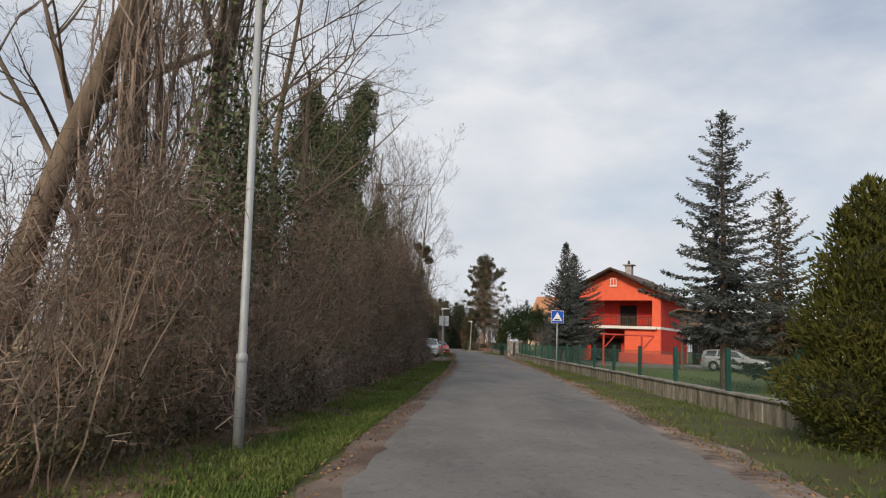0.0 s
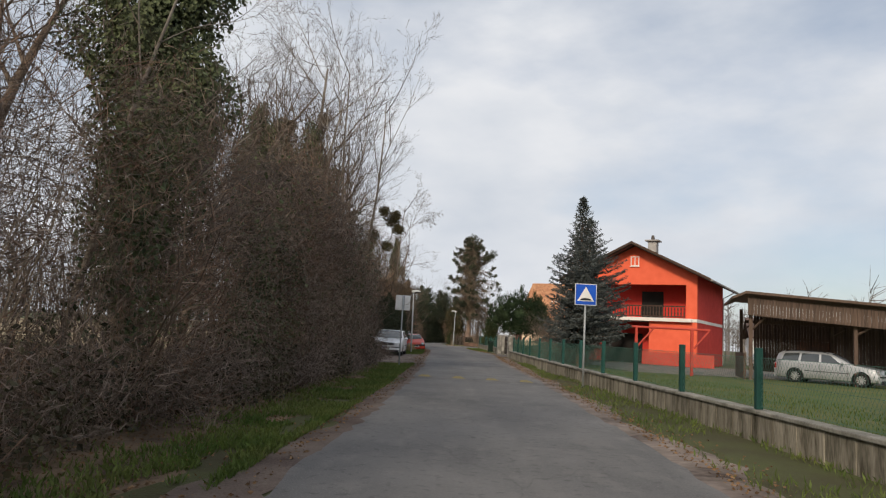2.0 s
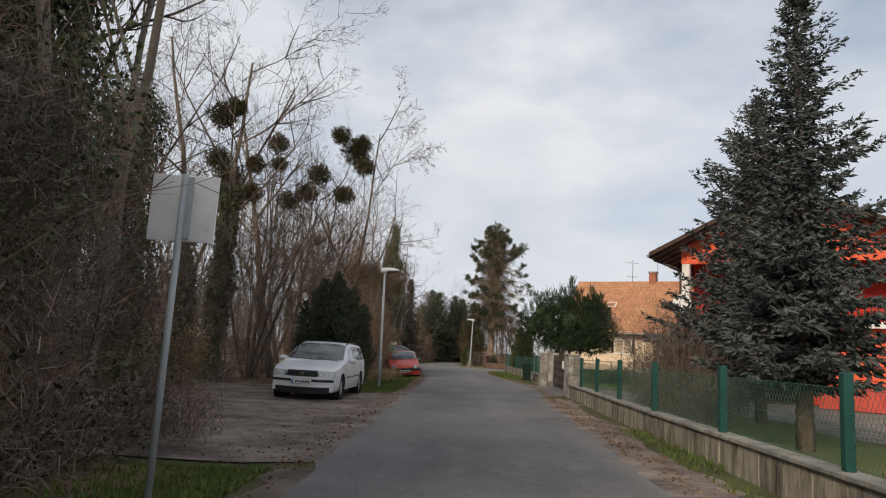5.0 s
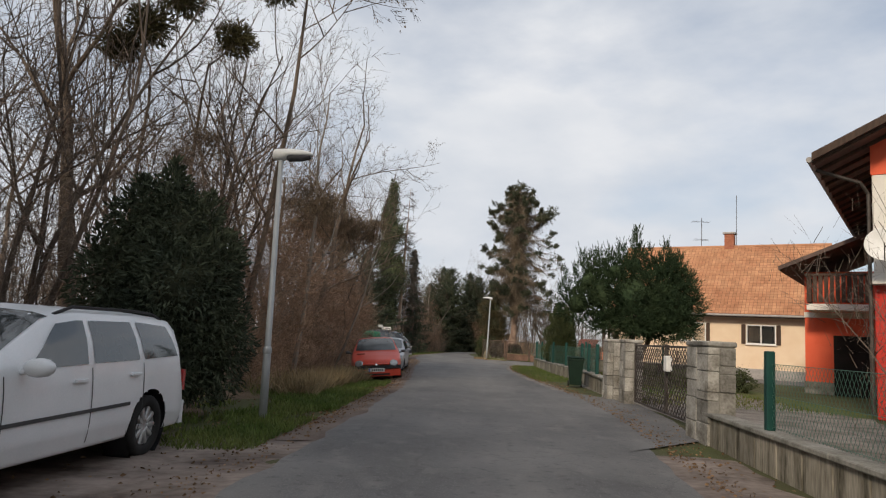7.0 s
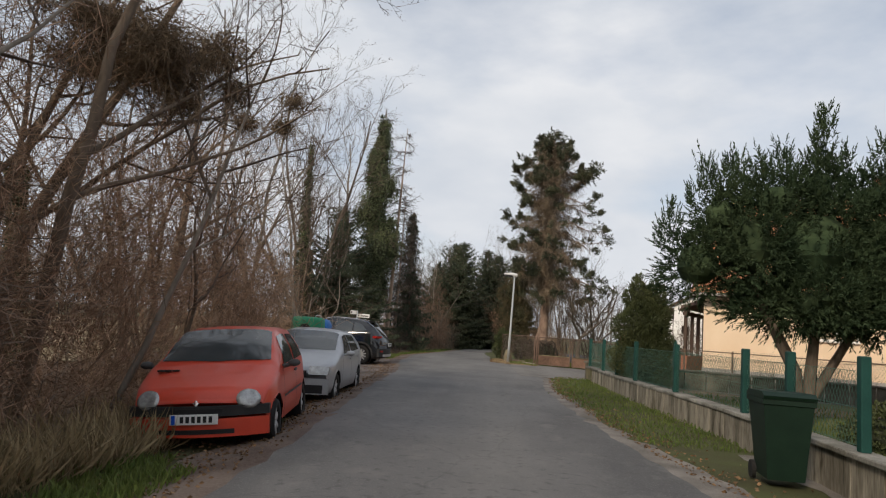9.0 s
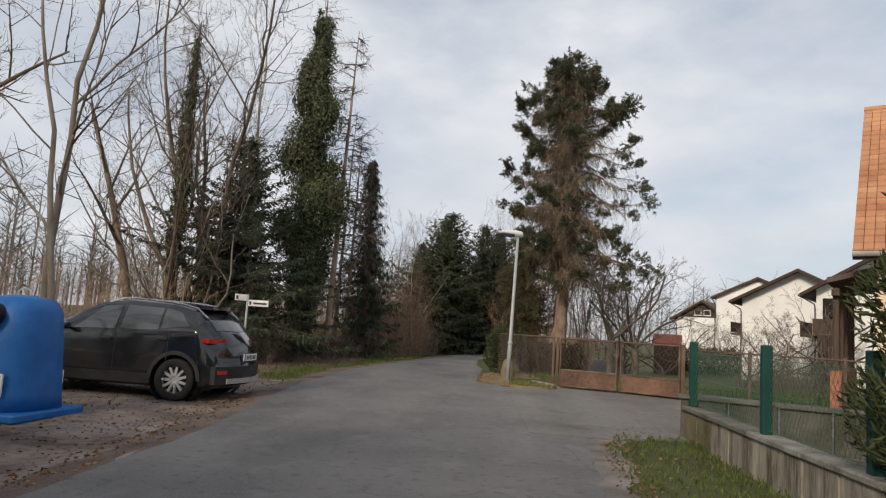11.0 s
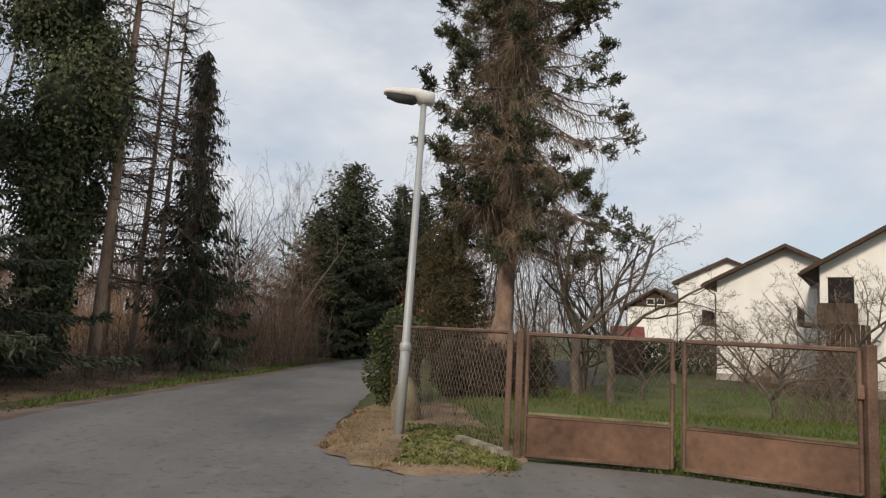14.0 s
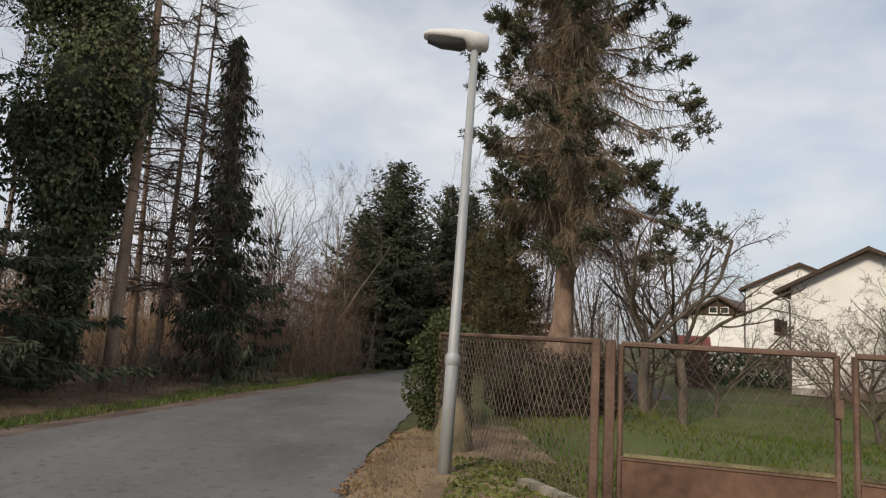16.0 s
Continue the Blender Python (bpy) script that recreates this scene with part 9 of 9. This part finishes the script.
brush("far_thicket", 105, [(-14, -9, 0, 60, 2, 1.3), (-16, -9, 60, 130, 2, 1.2), (-6, 0, 126, 136, 1, 1.6), (2, 12, 128, 138, 1.4, 1.5)], TWIG, "grey leafless brush further back", 420, 5.0, 0.02, 20, 0.16, fine=75)
g, rng = Geo(), np.random.default_rng(107)
for k in range(34):
    f = rng.random()
    c = np.array([-3.2 + 3.1 * f, 72.6 + 1.2 * rng.random(), 5.75 - 0.9 * f - 0.9 * rng.random() ** 2]) if k < 26 else np.array([(-1.1, 77.0, 5.2), (-3.8, 66.6, 5.4), (-1.2, 66.8, 4.8)][k % 3]) + rng.normal(size=3) * 0.35
    r = np.array([0.42, 0.45, 0.26]) * rng.uniform(0.5, 1.15)
    ball_leaves(g, rng, c, r, int(1500 * r[0]), 0.06, 0.5, 0.1, 0.5)
    a = c + rng.normal(size=(420, 3)) * r * 0.7
    g.slivers(a, a + rng.normal(size=(420, 3)) * 0.17 + np.array([0, 0, -0.07]), 0.005, 0.002, rng)
tagged(part("creeper_tangle", g, DEADLEAF), "brown canopy of withered creeper over the branches", "creeper", kind="stuff")
g, rng = Geo(), np.random.default_rng(108)
for c, r in (((-2.9, 33.0, 4.9), (0.9, 1.3, 1.0)), ((-3.3, 35.2, 5.2), (0.9, 1.3, 1.1)), ((-3.0, 37.6, 5.2), (0.9, 1.4, 1.1)), ((-2.3, 36.0, 3.9), (0.7, 1.6, 1.2)), ((-2.4, 33.4, 3.4), (0.6, 1.4, 1.2)), ((-2.2, 40.0, 4.2), (0.7, 1.4, 0.9)), ((-1.9, 43.0, 3.4), (0.6, 1.2, 0.8)), ((-3.6, 31.2, 4.0), (0.8, 1.0, 1.2))):
    ball_leaves(g, rng, c, r, int(2600 * r[1]), 0.055, 0.4, 0.45, 0.5)
    a = np.array(c) + rng.normal(size=(2200, 3)) * np.array(r) * 0.55
    g.slivers(a, a + rng.normal(size=(2200, 3)) * 0.22 + np.array([0, 0, -0.15]), 0.005, 0.002, rng)
tagged(part("clematis_mound", g, CLEMATIS), "grey-brown mound of withered clematis over the thicket", "creeper", kind="stuff")


def blades(name, seed, n, spot, material, label, h=0.12, w=0.012):
    """Grass: single bent blades."""
    rng = np.random.default_rng(seed)
    pts = []
    while len(pts) < n:
        x, y = spot(rng)
        if x is not None:
            pts.append((x, y, gz(x, y) - 0.01))
    at = np.array(pts)
    d = rng.normal(size=at.shape) * 0.45
    d[:, 2] = 1
    g = Geo()
    g.leaves(at, d, h * rng.uniform(0.5, 1.6, n), w / h * 1.4, rng)
    return tagged(part(name, g, material), label, "grass", kind="stuff")


def west_verge(rng):
    y = rng.uniform(3, 44)
    x = rl(y) - 0.45 - abs(rng.normal()) * 0.8
    return (x, y) if noise.noise((x * 1.1, y * 0.6, 0)) + 0.5 * noise.noise((x * 3, y * 2, 2)) > -0.3 else (None, None)


def east_verge(rng):
    y = 4 + 46 * rng.random() ** 1.25
    a, b = rr(y) + 0.35 + 0.4 * smooth01((y - 36) / 10), along_line(WALL_S, y) + 0.02
    x = b - rng.random() ** 1.3 * (b - a)
    return (x, y) if noise.noise((x * 0.8, y * 0.35, 3)) > -0.15 else (None, None)


def north_west(rng):
    y = rng.uniform(57.5, 71) if rng.random() < 0.82 else rng.uniform(92, 110)
    x = rl(y) - 0.5 - abs(rng.normal()) * (1.25 if y < 72 else 0.7)
    return (x, y) if noise.noise((x, y * 0.5, 5)) > -0.2 else (None, None)


def north_east(rng):
    y = rng.uniform(73.5, 87)
    a, b = rr(y) + 0.25, along_line(WALL_N, y) + 0.02
    return (b - rng.random() ** 1.2 * (b - a), y)


def lawn_spot(rng):
    y = 94 + 28 * rng.random() ** 1.7
    lo = 4.9 + max(0, 97 - y) * 0.5
    x = lo + (10 + (y - 94) * 0.5) * rng.random()
    return (x, y) if noise.noise((x * 0.5, y * 0.4, 9)) + 0.3 * rng.random() > -0.12 and y > 94.9 - (x - 6) * 0.42 else (None, None)


def yard_spot(rng):
    y = rng.uniform(10, 46)
    return (6.75 + rng.random() ** 1.5 * 6, y)


blades("verge_grass", 111, 62000, west_verge, GRASS, "fresh green verge grass", 0.075)
blades("verge_grass", 112, 5500, east_verge, GRASS, "short green grass at the foot of the wall", 0.09)
blades("verge_grass", 113, 21000, north_west, GRASS, "verge grass beside the parked cars", 0.10)
blades("verge_grass", 114, 4200, north_east, GRASS, "thin grass below the wall", 0.06)
blades("lawn_grass", 115, 36000, lawn_spot, LAWNGRASS, "winter lawn grass", 0.08)
blades("lawn_grass", 116, 12000, yard_spot, LAWNGRASS, "lawn grass behind the low wall", 0.09)
blades("dry_tufts", 117, 5000, lambda r: (rl(66) - 1.5 - abs(r.normal()) * 0.6, r.uniform(64, 72.5)), STRAW, "tufts of dry straw-coloured grass", 0.38, 0.013)
blades("dry_tufts", 118, 2200, lambda r: (-3.1 - abs(r.normal()) * 0.6, r.uniform(3.5, 9)), STRAW, "dry straw-coloured stalks at the thicket edge", 0.45, 0.012)
blades("ground_cover", 119, 8000, lambda r: (4.3 + r.random() ** 0.8 * 1.15, 94.35 + r.random() * 2.5), GROUNDIVY, "yellow-green ground cover on the corner verge", 0.06, 0.045)
blades("dry_tufts", 120, 3600, lambda r: (lambda y: (max(3.56, 3.56 + (95.2 - y) * 0.62) + r.random() * (0.6 if y > 95 else 1.5 - 0.4 * (95 - y)), y))(94.25 + r.random() ** 1.3 * 4.2), STRAW, "dry grass on the corner verge", 0.06, 0.012)
blades("garden_grass", 123, 9000, lambda r: (7.5 + r.random() ** 1.4 * 4.5, r.uniform(66.5, 84)), LAWNGRASS, "rough grass behind the wall", 0.10)
blades("iris_leaves", 121, 500, lambda r: (8.7 + r.random() * 4.5, 93.6 - 0.45 * 4.5 * 0 + r.random() * 0.5 - 0.0), DAFFODIL, "clump of spear-shaped garden leaves", 0.36, 0.016)
rng = np.random.default_rng(122)
for nm, lab, n, fn, y0, y1 in (("fallen_leaves", "dead leaves on the bare parking ground", 800, lambda y: rl(y) - 0.2 - rng.random() * 4.0, 44.5, 59), ("fallen_leaves", "dead leaves on the verge beside the parked cars", 4200, lambda y: rl(y) - 0.3 - abs(rng.normal()) * 1.2, 59, 80), ("fallen_leaves", "dead leaves strewn over the gravel bay", 6500, lambda y: rl(y) - 0.3 - rng.random() * 5, 80, 104), ("fallen_leaves", "dead leaves at the foot of the thicket", 7000, lambda y: rl(y) - 1.0 - rng.random() * 1.6, 4, 44), ("fallen_leaves", "dead leaves on the corner verge", 4500, lambda y: max(3.45, 3.5 + (95.1 - y) * 0.7) + rng.random() * 1.3, 94.1, 98.6), ("fallen_leaves", "dead leaves along the west edge of the road", 5000, lambda y: rl(y) - 0.1 - abs(rng.normal()) * 0.5, 2, 88), ("fallen_leaves", "dead leaves along the east edge of the road", 6500, lambda y: rr(y) + 0.15 + abs(rng.normal()) * 0.35, 2, 88)):
    yv = rng.uniform(y0, y1, n)
    xv = np.array([fn(y) for y in yv])
    zv = np.array([gz(x, y) for x, y in zip(xv, yv)]) + 0.016
    d = rng.normal(size=(n, 3))
    d[:, 2] *= 0.15
    g = Geo()
    g.leaves(np.stack([xv, yv, zv], 1), d, 0.045 * rng.uniform(0.6, 1.3, n), 0.6, rng)
    tagged(part(nm, g, FALLEN), lab, "leaves", kind="stuff")

# distant woods
rng = np.random.default_rng(131)
for nm, lab, (x0, x1, y0, y1), n, hh in (("far_woods", "distant leafless woods", (-120, 160, 190, 260), 500, 13), ("far_woods", "distant leafless trees beyond the fields", (-90, -30, -30, 190), 420, 12), ("far_woods", "distant trees behind the houses", (45, 110, 60, 200), 260, 9)):
    a, b, r = [], [], []
    for _ in range(n):
        x, y = rng.uniform(x0, x1), rng.uniform(y0, y1)
        h = hh * rng.uniform(0.6, 1.1)
        a.append((x, y, -1)), b.append((x, y, h)), r.append(0.14)
        for _k in range(26):
            z = h * rng.uniform(0.25, 1)
            e = rng.normal(size=3) * (1, 1, 0.5) + np.array([0, 0, 0.9])
            a.append((x, y, z)), b.append(np.array((x, y, z)) + e / np.linalg.norm(e) * h * 0.24), r.append(0.05)
    g = Geo()
    g.slivers(a, b, np.array(r), np.array(r) * 0.3, rng)
    tagged(part(nm, g, FARWOOD), lab, "woods", kind="stuff")
